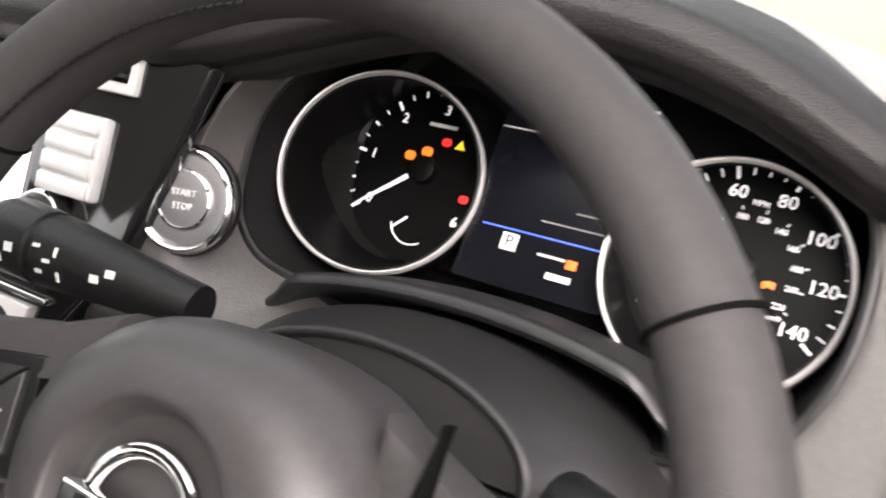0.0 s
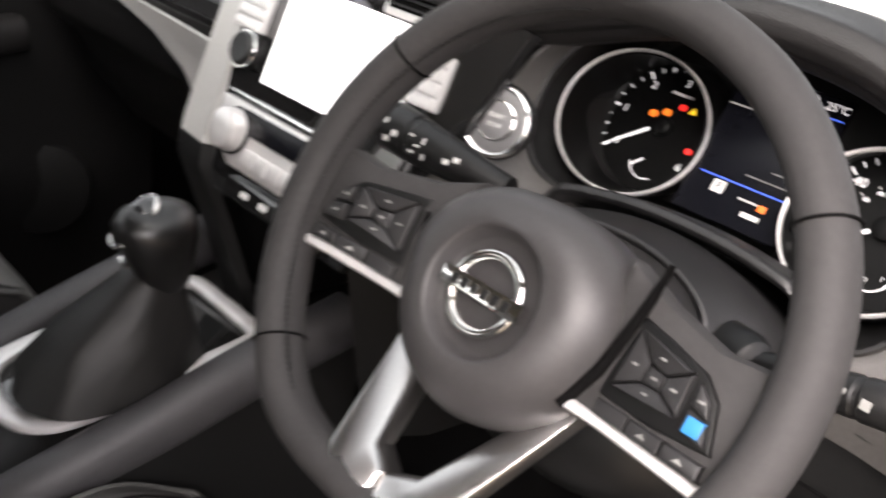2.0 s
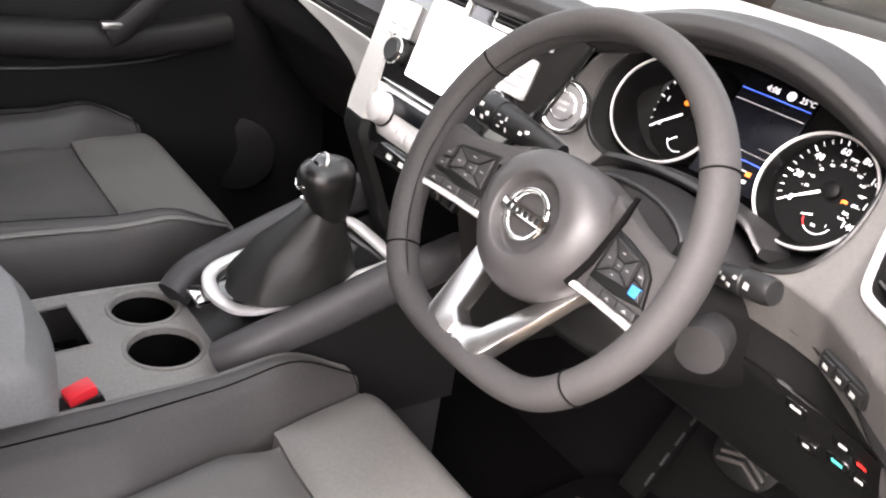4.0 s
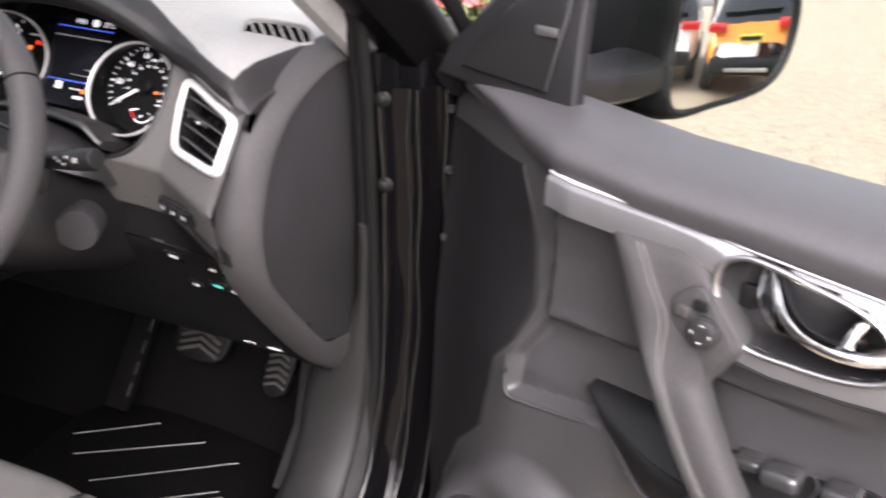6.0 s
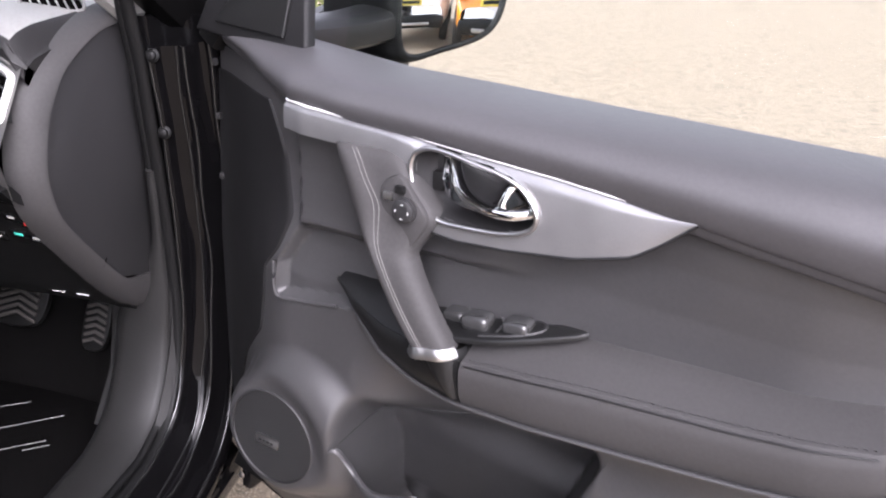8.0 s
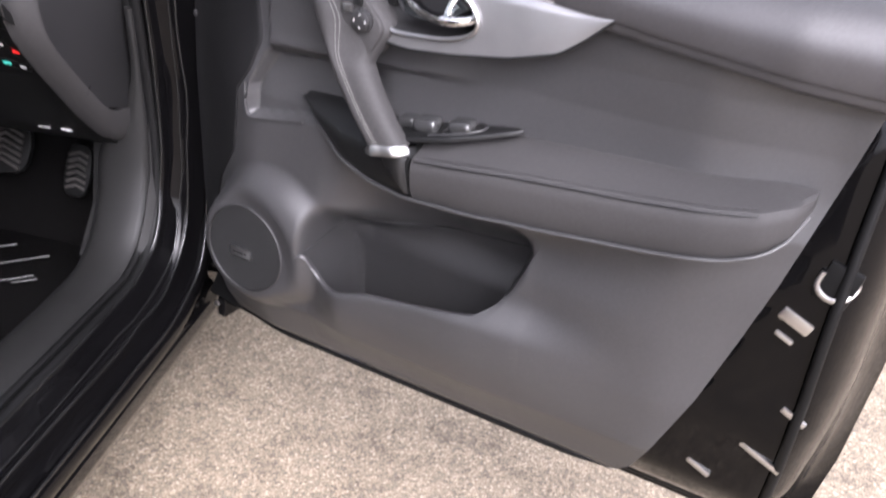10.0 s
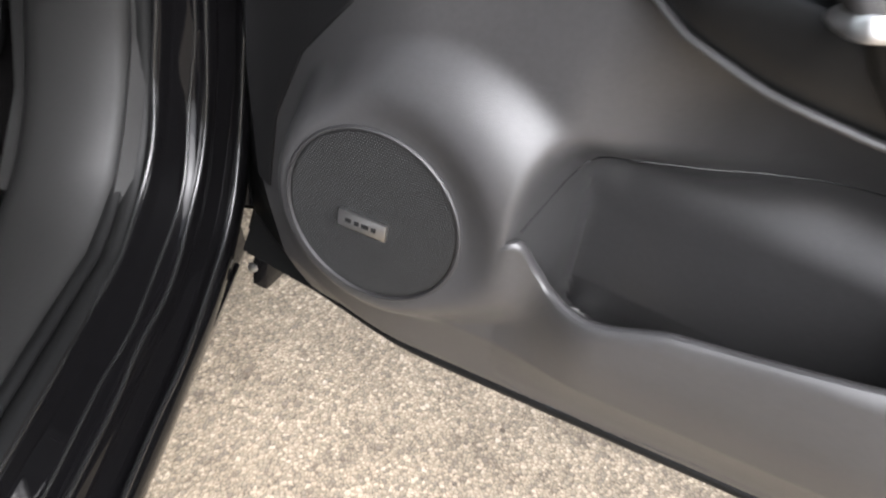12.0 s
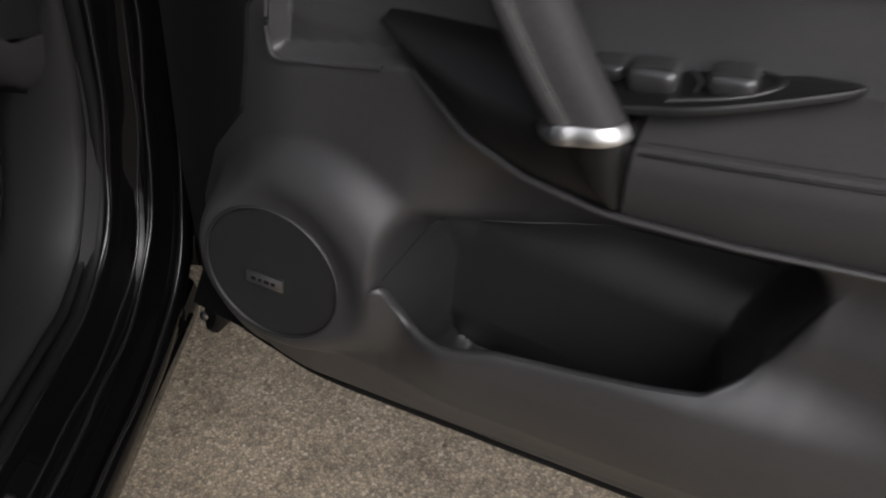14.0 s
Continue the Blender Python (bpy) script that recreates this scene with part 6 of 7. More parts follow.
def side_sweep(u, v):
    """Panel that sweeps from the stack out under the passenger's trim; sunlight is in its pale colour."""
    z = 0.88 + 0.11 * v
    x0 = ip(z, [0.79, 0.824, 0.85, 0.895, 0.928, 0.958, 0.975, 0.99], [-0.215, -0.262, -0.290, -0.312, -0.345, -0.424, -0.52, -0.62])
    x = x0 + (-0.150 - x0) * u
    return (x, 0.216 - 0.030 * u * u + 0.012 * (1 - v) + 0.010 * (1 - ss(0.0, 0.06, u)), z)


part("side_sweep", grid(side_sweep, 24, 24, back=(0, 0.006, 0)), STACKS, dash, "grey panel sweeping out from the centre stack, coloured pale as sunlit")


def passenger(u, v):
    x = -0.82 + 0.63 * u
    prof = [(0.26, 1.05), (0.235, 1.02), (0.235, 0.95), (0.25, 0.90), (0.30, 0.86), (0.33, 0.80), (0.42, 0.70), (0.55, 0.62)]
    k = v * (len(prof) - 1)
    i = min(int(k), len(prof) - 2)
    f = k - i
    return (x, prof[i][0] * (1 - f) + prof[i + 1][0] * f, prof[i][1] * (1 - f) + prof[i + 1][1] * f)


# charcoal trim darkened to black: the passenger side's shade is in the colour
part("passenger_dash", grid(passenger, 14, 21, back=(0, 0.02, 0)), DARK, dash, "charcoal passenger side of the dash, coloured black for shade")
part("trim_inlay", box((-0.5, 0.230, 0.985), (0.56, 0.006, 0.035), 0.002), GLOSS, dash, "gloss black inlay")

# ---- steering wheel: x right, y up in its plane, z towards the driver ----
WM = pose(0.379, 0.012, 1.024, 90 - 25.9, 0, 0)
wheel = thing("steering_wheel", WM, "charcoal leather steering wheel with silver lower spoke", "steering wheel")


def rim_pt(a, r=0.1672):
    x, y = r * math.cos(a), r * math.sin(a)
    if y < -0.115:
        y = -0.115 - 0.036 * math.tanh((-0.115 - y) / 0.036)
    return Vector((x, y, 0))


N = 120
part("rim", sweep([rim_pt(2 * math.pi * i / N) for i in range(N)], lambda t: oval(0.0130 + 0.0012 * abs(math.cos(2 * math.pi * t)), 0.0178, 16, 0.9), up=(0, 0, 1), closed=True), LEATHER, wheel, "charcoal leather rim")
for a in (33, -40, 147, 220):
    p, t = rim_pt(radians(a)), (rim_pt(radians(a + 2)) - rim_pt(radians(a - 2))).normalized()
    s = t.cross(Vector((0, 0, 1)))
    part("rim_seam", sweep([p + s * (0.0150 * math.cos(k)) + Vector((0, 0, 0.0182 * math.sin(k))) for k in np.linspace(0, 2 * math.pi, 25)[:-1]], oval(0.0009, 0.0009, 6), up=t, closed=True), VDARK, wheel, "dark seam across the rim")
bm = bmesh.new()
for i in range(90):
    a = radians(100 + i * 1.5)
    p, q = rim_pt(a, 0.1525), rim_pt(a + 0.012, 0.1525)
    box((0, 0, 0), (0.0026, 0.0011, 0.0011), 0, bm=bm, m=Matrix.Translation(p.lerp(q, 0.5) + Vector((0, 0, 0.0095))) @ (q - p).to_track_quat("X", "Z").to_matrix().to_4x4())
tagged(part("stitching", bm, DARK, wheel), kind="stuff")
# hub
HC = Vector((-0.002, -0.014))
rows = []
HUB = [(p.x, p.y) for p in catmull([(0.0, 0.064, 0), (0.034, 0.060, 0), (0.060, 0.043, 0), (0.0735, 0.018, 0), (0.071, -0.012, 0), (0.058, -0.040, 0), (0.034, -0.062, 0), (0.0, -0.071, 0), (-0.034, -0.062, 0), (-0.058, -0.040, 0), (-0.071, -0.012, 0), (-0.0735, 0.018, 0), (-0.060, 0.043, 0), (-0.034, 0.060, 0)], 6, closed=True)]
for k, z in ((0.94, -0.070), (1.0, -0.050), (1.01, -0.026), (0.995, -0.017), (0.965, -0.010), (0.91, -0.003), (0.83, 0.0035), (0.73, 0.0078), (0.64, 0.0098)):
    rows.append([Vector((HC.x + x * k, HC.y + y * k, z)) for x, y in HUB])
for r, z in ((0.0400, 0.0104), (0.0384, 0.0100), (0.0372, 0.0086), (0.0345, 0.0008), (0.0325, -0.0010), (0.015, -0.0012), (0.001, -0.0012)):
    rows.append([Vector((HC.x + r * x / math.hypot(x, y), HC.y + r * y / math.hypot(x, y), z)) for x, y in HUB])
bm = bmesh.new()
rings(bm, rows, closed=True, cap=True)
part("hub", bm, HUBM, wheel, "charcoal airbag cover", sharp=60)
em = part("emblem", sweep([(HC.x + 0.0225 * math.cos(a), HC.y + 0.0225 * math.sin(a), 0.0050) for a in np.linspace(0, 2 * math.pi, 41)[:-1]], oval(0.0034, 0.0030, 10), up=(0, 0, 1), closed=True), CHROME, wheel, "chrome ring and bar emblem")
part("emblem_bar", box((HC.x, HC.y, 0.0072), (0.058, 0.0110, 0.0070), 0.0015), CHROME, em)
for k in range(6):
    part("emblem_mark", box((HC.x - 0.019 + 0.0076 * k, HC.y, 0.0108), (0.0050, 0.0062, 0.0006), 0), DARK, em)
# spokes with button pads
for sx in (1, -1):
    SP = [(0.055, 0.042), (0.085, 0.030), (0.125, 0.021), (0.158, 0.024), (0.163, -0.010), (0.160, -0.040), (0.120, -0.042), (0.060, -0.044)]
    spz = lambda a: -0.014 + 0.013 * ss(0.075, 0.135, a)
    sp_at = lambda a, b, h: Vector((a * sx, b, spz(a) - 0.022 + h))
    spoke = part("spoke", plate(SP, 0.022, 0.007, sp_at), LEATHER, wheel, "charcoal side spoke")
    pad_at = lambda a, b, h: Vector((a * sx, b, spz(a) - 0.001 + h))
    PADP = [(0.079, 0.0175), (0.100, 0.0135), (0.126, 0.0075), (0.137, -0.002), (0.145, -0.025), (0.112, -0.0285), (0.076, -0.0285)]
    padb = part("button_pad", plate(PADP, 0.004, 0.0015, pad_at), VENTM, spoke, "black button pad")
    A, B, C, D = (0.083, 0.0125), (0.122, 0.0055), (0.1235, -0.0185), (0.081, -0.0215)
    a4, b4, c4, d4 = (0.0965, -0.0015), (0.1085, -0.0035), (0.109, -0.0115), (0.096, -0.0125)
    PADKEYS = ((A, B, b4, a4), (B, C, c4, b4), (C, D, d4, c4), (D, A, a4, d4), (a4, b4, c4, d4), ((0.126, 0.0035), (0.1345, -0.003), (0.1375, -0.0115), (0.1265, -0.0085)), ((0.1265, -0.0098), (0.138, -0.0128), (0.1415, -0.0235), (0.1265, -0.0215)))
    for k, key in enumerate(PADKEYS):
        cx, cy = sum(p[0] for p in key) / 4, sum(p[1] for p in key) / 4
        q = [(cx + (x - cx) * 0.93, cy + (y - cy) * 0.90) for x, y in key]
        b = part("button", plate(q, 0.0072 if k != 4 else 0.0062, 0.0012, pad_at), COVER, padb)
        blue = sx == 1 and k == 6
        part("mark", plate([(cx + x * (0.0045 if blue else 0.0019), cy + y * (0.0042 if blue else 0.0006)) for x, y in ((-1, -1), (1, -1), (1, 1), (-1, 1))], 0.0076 if k != 4 else 0.0066, 0.0002, pad_at), BLUEB if blue else DIMP, b)
    for k in range(3):
        x0 = 0.079 + 0.0225 * k
        b = part("button", plate([(x0, -0.0378), (x0 + 0.021, -0.0378), (x0 + 0.021, -0.0298), (x0, -0.0298)], 0.0062, 0.0012, pad_at), COVER, spoke)
        part("mark", plate([(x0 + 0.007, -0.0350), (x0 + 0.013, -0.0350), (x0 + 0.010, -0.0325)], 0.0066, 0.0002, pad_at), DIMP, b)
    part("spoke_trim", sweep([pad_at(x, -0.0415 - 0.002 * ss(0.12, 0.16, x), -0.002) for x in np.linspace(0.062, 0.160, 12)], oval(0.0034, 0.0070, 10, 0.5), up=(0, 0, 1)), SILVER, spoke, "satin silver edge of the spoke")
    # solid black strip drawn as the shadow in the crease beside the hub
    part("hub_gap_shade", sweep([Vector((x * sx, y, z)) for x, y, z in (*(((0.080, 0.046, -0.010), (0.0785, 0.030, -0.011)) if sx > 0 else ()), (0.0765, 0.010, -0.012), (0.071, -0.018, -0.012), (0.060, -0.044, -0.012))], lambda t: oval(0.0006 + 0.0030 * ss(0, 0.5, t), 0.004, 10), up=(0, 0, 1)), VDARK, spoke)
for sx in (1, -1):
    LEG = [(0.068, -0.042), (0.040, -0.062), (0.018, -0.118), (0.0, -0.126), (0.0, -0.152), (0.028, -0.152), (0.043, -0.132)]
    part("lower_spoke", plate([(x * sx - 0.002, y) for x, y in LEG], 0.018, 0.004, lambda a, b, h: Vector((a, b, -0.016 - 0.036 * ss(-0.13, -0.05, b) + 0.014 * ss(-0.10, -0.145, b) + h))), SATIN, wheel, "satin silver lower spoke")
# column shroud and boss behind the wheel
wi = WM.inverted()
w2 = lambda *p: wi @ Vector(p)
column = thing("steering_column", WM, "charcoal steering column shroud with two stalks", "steering column")
rows = []
for z, rx, ry, cy in ((-0.086, 0.060, 0.048, -0.024), (-0.092, 0.076, 0.060, -0.026), (-0.105, 0.088, 0.070, -0.030), (-0.125, 0.096, 0.074, -0.034), (-0.170, 0.104, 0.074, -0.034), (-0.235, 0.108, 0.070, -0.030), (-0.30, 0.108, 0.066, -0.028)):
    rows.append([Vector((x, min(y + cy, 0.016), z)) for x, y in oval(rx, ry, 40, 0.75)])
bm = bmesh.new()
rings(bm, rows, closed=True, cap=True)
part("lower_shroud", bm, DARK, column, "dark lower half of the column shroud")
bm = bmesh.new()
rings(bm, [[Vector((cx + w * math.cos(a), 0.0175 + hh * math.sin(a), z)) for a in np.linspace(0, math.pi, 41)] for z, cx, w, hh in ((-0.122, -0.012, 0.0765, 0.0350), (-0.1185, -0.012, 0.0775, 0.0358), (-0.1172, -0.012, 0.0795, 0.0374), (-0.1175, -0.012, 0.0818, 0.0392), (-0.1195, -0.012, 0.0838, 0.0405), (-0.124, -0.012, 0.0868, 0.0425), (-0.132, -0.010, 0.0935, 0.0462), (-0.142, -0.008, 0.101, 0.0505), (-0.152, -0.006, 0.108, 0.0545), (-0.162, -0.005, 0.112, 0.0570), (-0.175, -0.004, 0.114, 0.0575), (-0.22, -0.003, 0.116, 0.0570))], closed=True, cap=True)
part("upper_shroud", bm, SHROUDM, column, "charcoal upper half of the column shroud", sharp=50)
part("boss", lathe([(0.045, -0.03), (0.05, -0.06), (0.048, -0.085)], 30, pose(0, -0.018, 0)), VDARK, column)
hood_rows = []
for k in range(33):
    x = -0.122 + 0.226 * k / 32
    drop = 0.013 * abs(x / 0.1) ** 2.2
    side = ss(0.100, 0.122, -x) + ss(0.084, 0.104, x)
    hood_rows.append([Vector((x, y - drop - 0.010 * side * (y > 0.07), z - 0.012 * side)) for y, z in ((0.0785, -0.200), (0.0780, -0.170), (0.0785, -0.163), (0.0805, -0.1605), (0.0845, -0.1605), (0.0865, -0.1625), (0.0875, -0.167), (0.0905, -0.185), (0.0935, -0.205), (0.0930, -0.225), (0.0800, -0.225))])
bm = bmesh.new()
rings(bm, hood_rows, closed=True, cap=True)
part("shroud_hood", bm, SHROUDM, column, "charcoal hood between column and dials", sharp=50)


def stalk(a, b, flip):
    a, b = Vector(a), Vector(b)
    pts = [a.lerp(b, t) for t in (0, 0.2, 0.42, 0.46, 0.47, 0.70, 0.71, 0.74, 0.75, 0.93, 0.99, 1.0)]
    rad = [k * (1.12 if flip > 0 else 0.72) for k in (0.011, 0.0125, 0.0145, 0.0150, 0.0150, 0.0170, 0.0160, 0.0160, 0.0175, 0.0180, 0.0150, 0.006)]
    s = part("stalk", sweep([w2(*p) for p in pts], lambda t: oval(rad[round(t * (len(pts) - 1))], rad[round(t * (len(pts) - 1))] * 0.92, 18), up=(0, 1, 0)), DARK, column, "black control stalk with pale symbols")
    return s, a, b


ls, la, lb = stalk((0.292, 0.110, 1.026), (0.181, 0.092, 1.041), 1)
rs, ra, rb = stalk((0.490, 0.084, 1.012), (0.578, 0.079, 1.031), -1)
LEFT_MARKS = [(f, 0.0045, 0.0035) for f in (0.34, 0.40)] + [(f, 0.0016, 0.0045) for f in (0.56, 0.59)] + [(f, 0.0036, 0.0016) for f in (0.62, 0.65, 0.68)] + [(f, 0.0042, 0.0042) for f in (0.80, 0.85, 0.90)]
RIGHT_MARKS = [(f, 0.0034, 0.0030) for f in (0.48, 0.54, 0.60, 0.66)] + [(0.80, 0.0050, 0.0050)]
for s_, a_, b_, marks in ((ls, la, lb, LEFT_MARKS), (rs, ra, rb, RIGHT_MARKS)):
    t_ = (b_ - a_).normalized()
    for k, (f, w, h) in enumerate(marks):
        n_ = Vector((0.18, -0.90, 0.50 - 0.30 * (k % 3)))
        n_ = (n_ - t_ * n_.dot(t_)).normalized()
        r_ = ip(f, [0, 0.2, 0.42, 0.47, 0.70, 0.72, 0.75, 0.93], [0.011, 0.0125, 0.0145, 0.0150, 0.0170, 0.0160, 0.0175, 0.0180]) * (1.12 if s_ is ls else 0.72)
        part("mark", box((0, 0, 0), (w, h, 0.0006), 0, m=wi @ face_on(a_.lerp(b_, f) + n_ * (r_ * 0.99), n_)), PRINT if s_ is ls else DIMP, s_)
part("side_boss", lathe([(0.018, -0.03), (0.021, -0.004), (0.0195, 0.004), (0.015, 0.0075), (0.004, 0.009)], 26, wi @ face_on((0.497, 0.083, 1.002), (0.75, -0.65, 0.1)), sx=0.75, sy=1.25), DARK, column, "black oval stalk boss")
part("lower_boss", lathe([(0.024, -0.03), (0.026, 0.0), (0.0235, 0.006), (0.008, 0.007)], 28, wi @ face_on((0.494, 0.135, 0.918), (0.40, -0.90, -0.05))), COVER, column, "round charcoal steering column boss")
part("column_tube", sweep([w2(0.379, 0.16, 0.93), w2(0.379, 0.42, 0.78), w2(0.379, 0.62, 0.66)], oval(0.05, 0.045, 14)), DARK, column)

# ---- centre tunnel and gear lever ----
console = thing("centre_tunnel", pose(0, 0, 0), "charcoal centre tunnel with cup holders and padded edges", "centre console")


def tunnel(u, v):
    y = 0.20 - 0.95 * u
    zt = ip(y, [-0.75, -0.30, -0.24, -0.10, 0.0, 0.2], [0.630, 0.632, 0.636, 0.655, 0.700, 0.745])
    h = ip(y, [-0.75, -0.2, 0.0, 0.2], [0.115, 0.112, 0.112, 0.118])
    prof = [(-h - 0.012, 0.30), (-h - 0.006, zt - 0.05), (-h, zt - 0.012), (-h + 0.012, zt), (h - 0.012, zt), (h, zt - 0.012), (h + 0.006, zt - 0.05), (h + 0.012, 0.30)]
    k = v * (len(prof) - 1)
    i = min(int(k), len(prof) - 2)
    f = k - i
    return (CX + prof[i][0] * (1 - f) + prof[i + 1][0] * f, y, prof[i][1] * (1 - f) + prof[i + 1][1] * f)


bm = grid(tunnel, 46, 21)
bmesh.ops.delete(bm, geom=[f for f in bm.faces if f.calc_center_median().z > 0.60 and -0.215 < f.calc_center_median().x < 0.03 and -0.32 < f.calc_center_median().y < -0.10], context="FACES")
part("tunnel", bm, COVER, console, "black tunnel side panels")
# raised padded bolsters beside the gear lever
for sx in (1, -1):
    part("knee_bolster", sweep(catmull([(CX + sx * 0.085, -0.125, 0.668), (CX + sx * 0.100, -0.09, 0.690), (CX + sx * 0.108, 0.0, 0.722), (CX + sx * 0.112, 0.10, 0.756), (CX + sx * 0.115, 0.2, 0.785)], 6), lambda t: oval(0.022, 0.024 + 0.006 * t, 14, 0.8)), PADM, console, "padded charcoal bolster beside the gear lever")
    part("tunnel_cheek", grid(lambda u, v: (CX + sx * (0.124 + 0.006 * v), -0.115 + 0.33 * u, 0.675 + 0.10 * u - (0.12 + 0.10 * u) * v), 12, 8, back=(-sx * 0.012, 0, 0)), DARK, console, "black panel below the bolster")
# silver gear surround
GS = [(0.060, 0.116), (0.067, 0.104), (0.068, 0.04), (0.067, -0.06), (0.052, -0.098), (0.020, -0.112), (-0.020, -0.112), (-0.052, -0.098), (-0.067, -0.06), (-0.068, 0.04), (-0.067, 0.104), (-0.060, 0.116), (-0.02, 0.118), (0.02, 0.118)]
gz = lambda y: 0.728 + 0.19 * y
gpts = [Vector((CX + 0.004 + p.x, p.y + 0.012, gz(p.y) + 0.008)) for p in catmull([(a, b, 0) for a, b in GS], 5, closed=True)]
part("gear_surround", sweep(gpts, oval(0.0098, 0.0055, 14, 0.7), closed=True), SILVER, console, "polished silver gear surround")
part("gear_plate", plate([(p.x, p.y) for p in gpts], 0.006, 0.001, lambda a, b, h: Vector((a, b, gz(b) - 0.004 + h))), GLOSS, console, "black gear plate")
part("surround_tail", box((CX - 0.02, -0.112, 0.700), (0.045, 0.022, 0.010), 0.004), CHROME, console)
bm = bmesh.new()
GCX = CX + 0.04
rows = []
for t, rx, ry, x, y, z in ((0, 0.056, 0.082, -0.004, -0.012, 0.732), (0.2, 0.055, 0.076, -0.004, -0.010, 0.754), (0.45, 0.047, 0.060, -0.001, 0.000, 0.788), (0.7, 0.035, 0.042, 0.003, 0.012, 0.818), (0.9, 0.025, 0.028, 0.006, 0.020, 0.838), (1, 0.023, 0.024, 0.006, 0.022, 0.848)):
    rows.append([Vector((GCX + x + a * (1 + 0.13 * math.sin(1.1 * k + 6 * t) * math.sin(math.pi * min(1, t + 0.1))), y + b * (1 + 0.13 * math.cos(0.9 * k + 8 * t) * math.sin(math.pi * min(1, t + 0.1))), z)) for k, (a, b) in enumerate(oval(rx, ry, 28, 0.75))])
rings(bm, rows, closed=True, cap=True)
part("gear_boot", bm, BOOTM, console, "creased charcoal leather gear boot", sharp=70)
lever = thing("gear_lever", pose(GCX + 0.012, 0.026, 0.836, 6, 10, 0), "black gear lever with a chrome topped leather knob", "gear lever")
rows = []
for rx, ry, x, y, z in ((0.018, 0.019, 0, 0, -0.035), (0.0205, 0.022, 0, 0, -0.008), (0.0235, 0.027, 0.0, 0.0, 0.014), (0.0265, 0.033, 0.0, -0.003, 0.032), (0.0290, 0.037, 0.0, -0.006, 0.050), (0.0290, 0.037, 0.0, -0.008, 0.062), (0.0255, 0.033, 0.0, -0.008, 0.072), (0.017, 0.022, 0.0, -0.007, 0.0785), (0.003, 0.004, 0, -0.006, 0.0805)):
    rows.append([Vector((x + a, y + b, z)) for a, b in oval(rx, ry, 28, 0.9)])
bm = bmesh.new()
rings(bm, rows, closed=True, cap=True)
part("knob", bm, KNOBM, lever, "black leather gear knob", sharp=60)
cap_m = pose(-0.006, -0.022, 0.0625, 42, -16, 0)
part("knob_cap", lathe([(0.0225, 0.000), (0.0222, 0.006), (0.0185, 0.0105), (0.010, 0.0135), (0.001, 0.0142)], 32, cap_m, sx=0.86, sy=1.15), GLOSS, lever, "gloss black oval on the gear knob")
part("knob_band", sweep([cap_m @ Vector((0.0205 * math.cos(a), 0.0270 * math.sin(a), 0.0035)) for a in np.linspace(0, 2 * math.pi, 41)[:-1]], oval(0.0019, 0.0026, 8), up=cap_m.to_3x3() @ Vector((0, 0, 1)), closed=True), CHROME, lever, "chrome band round the gloss oval")
part("knob_line", box((-0.004, -0.0345, 0.026), (0.016, 0.004, 0.003), 0.001), CHROME, lever)
# cup holders
def ring_body(x, y, profile, n=44):
    """An open ring round (x, y) from (radius, z) pairs."""
    b = bmesh.new()
    rings(b, [[Vector((x + r * math.cos(2 * math.pi * i / n), y + r * math.sin(2 * math.pi * i / n), z)) for i in range(n)] for r, z in profile], closed=True)
    return b


WELLS = ((-0.150, -0.163, 0.046), (-0.048, -0.168, 0.049))
SLOT = [(-0.188, -0.252), (-0.082, -0.246), (-0.078, -0.296), (-0.180, -0.312)]
TRAY = [(p.x, p.y) for p in catmull([(a, b, 0) for a, b in ((0.045, -0.098), (0.062, -0.14), (0.062, -0.25), (0.050, -0.345), (-0.02, -0.36), (-0.17, -0.36), (-0.212, -0.33), (-0.212, -0.13), (-0.18, -0.098), (-0.06, -0.088))], 6, closed=True)]
bm = grid(lambda u, v: (-0.215 + 0.28 * u, -0.362 + 0.275 * v, 0.648 + 0.006 * math.sin(math.pi * u) ** 0.5), 112, 110)
dropped = []
for f in bm.faces:
    c = f.calc_center_median()
    if not inside((c.x, c.y), TRAY) or inside((c.x, c.y), SLOT) or any(math.hypot(c.x - x, c.y - y) < r for x, y, r in WELLS):
        dropped.append(f)
bmesh.ops.delete(bm, geom=dropped, context="FACES")
part("cup_tray", bm, DASHTOP, console, "pale grey plastic cup holder tray")
part("tray_rim", sweep([(x, y, 0.6465) for x, y in TRAY], oval(0.005, 0.006, 10), closed=True), DASHTOP, console)
part("slot_rim", sweep([(x, y, 0.6535) for x, y in SLOT], oval(0.0028, 0.0028, 8), closed=True), DASHTOP, console)
# slot floor coloured near black for the shade inside
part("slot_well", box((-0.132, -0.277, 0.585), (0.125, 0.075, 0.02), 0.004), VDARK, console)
for x, y, r in WELLS:
    c = part("cup_holder", ring_body(x, y, [(r + 0.004, 0.650), (r + 0.003, 0.6555), (r, 0.6565), (r - 0.003, 0.654), (r - 0.004, 0.640)]), DASHTOP, console, "grey rimmed cup holder")
    # well walls and floor: the recess's shade is put into a near-black colour
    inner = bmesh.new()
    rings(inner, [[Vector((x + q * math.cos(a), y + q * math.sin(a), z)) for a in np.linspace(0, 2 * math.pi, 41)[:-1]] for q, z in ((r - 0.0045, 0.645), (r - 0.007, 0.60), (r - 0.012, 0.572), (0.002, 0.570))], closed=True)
    part("cup_well", inner, VDARK, c, "cup well, coloured near black for its inner shade")
part("tray_marking", box((-0.02, -0.325, 0.6475), (0.045, 0.012, 0.002), 0.0008), SATIN, console, "small silver plate")
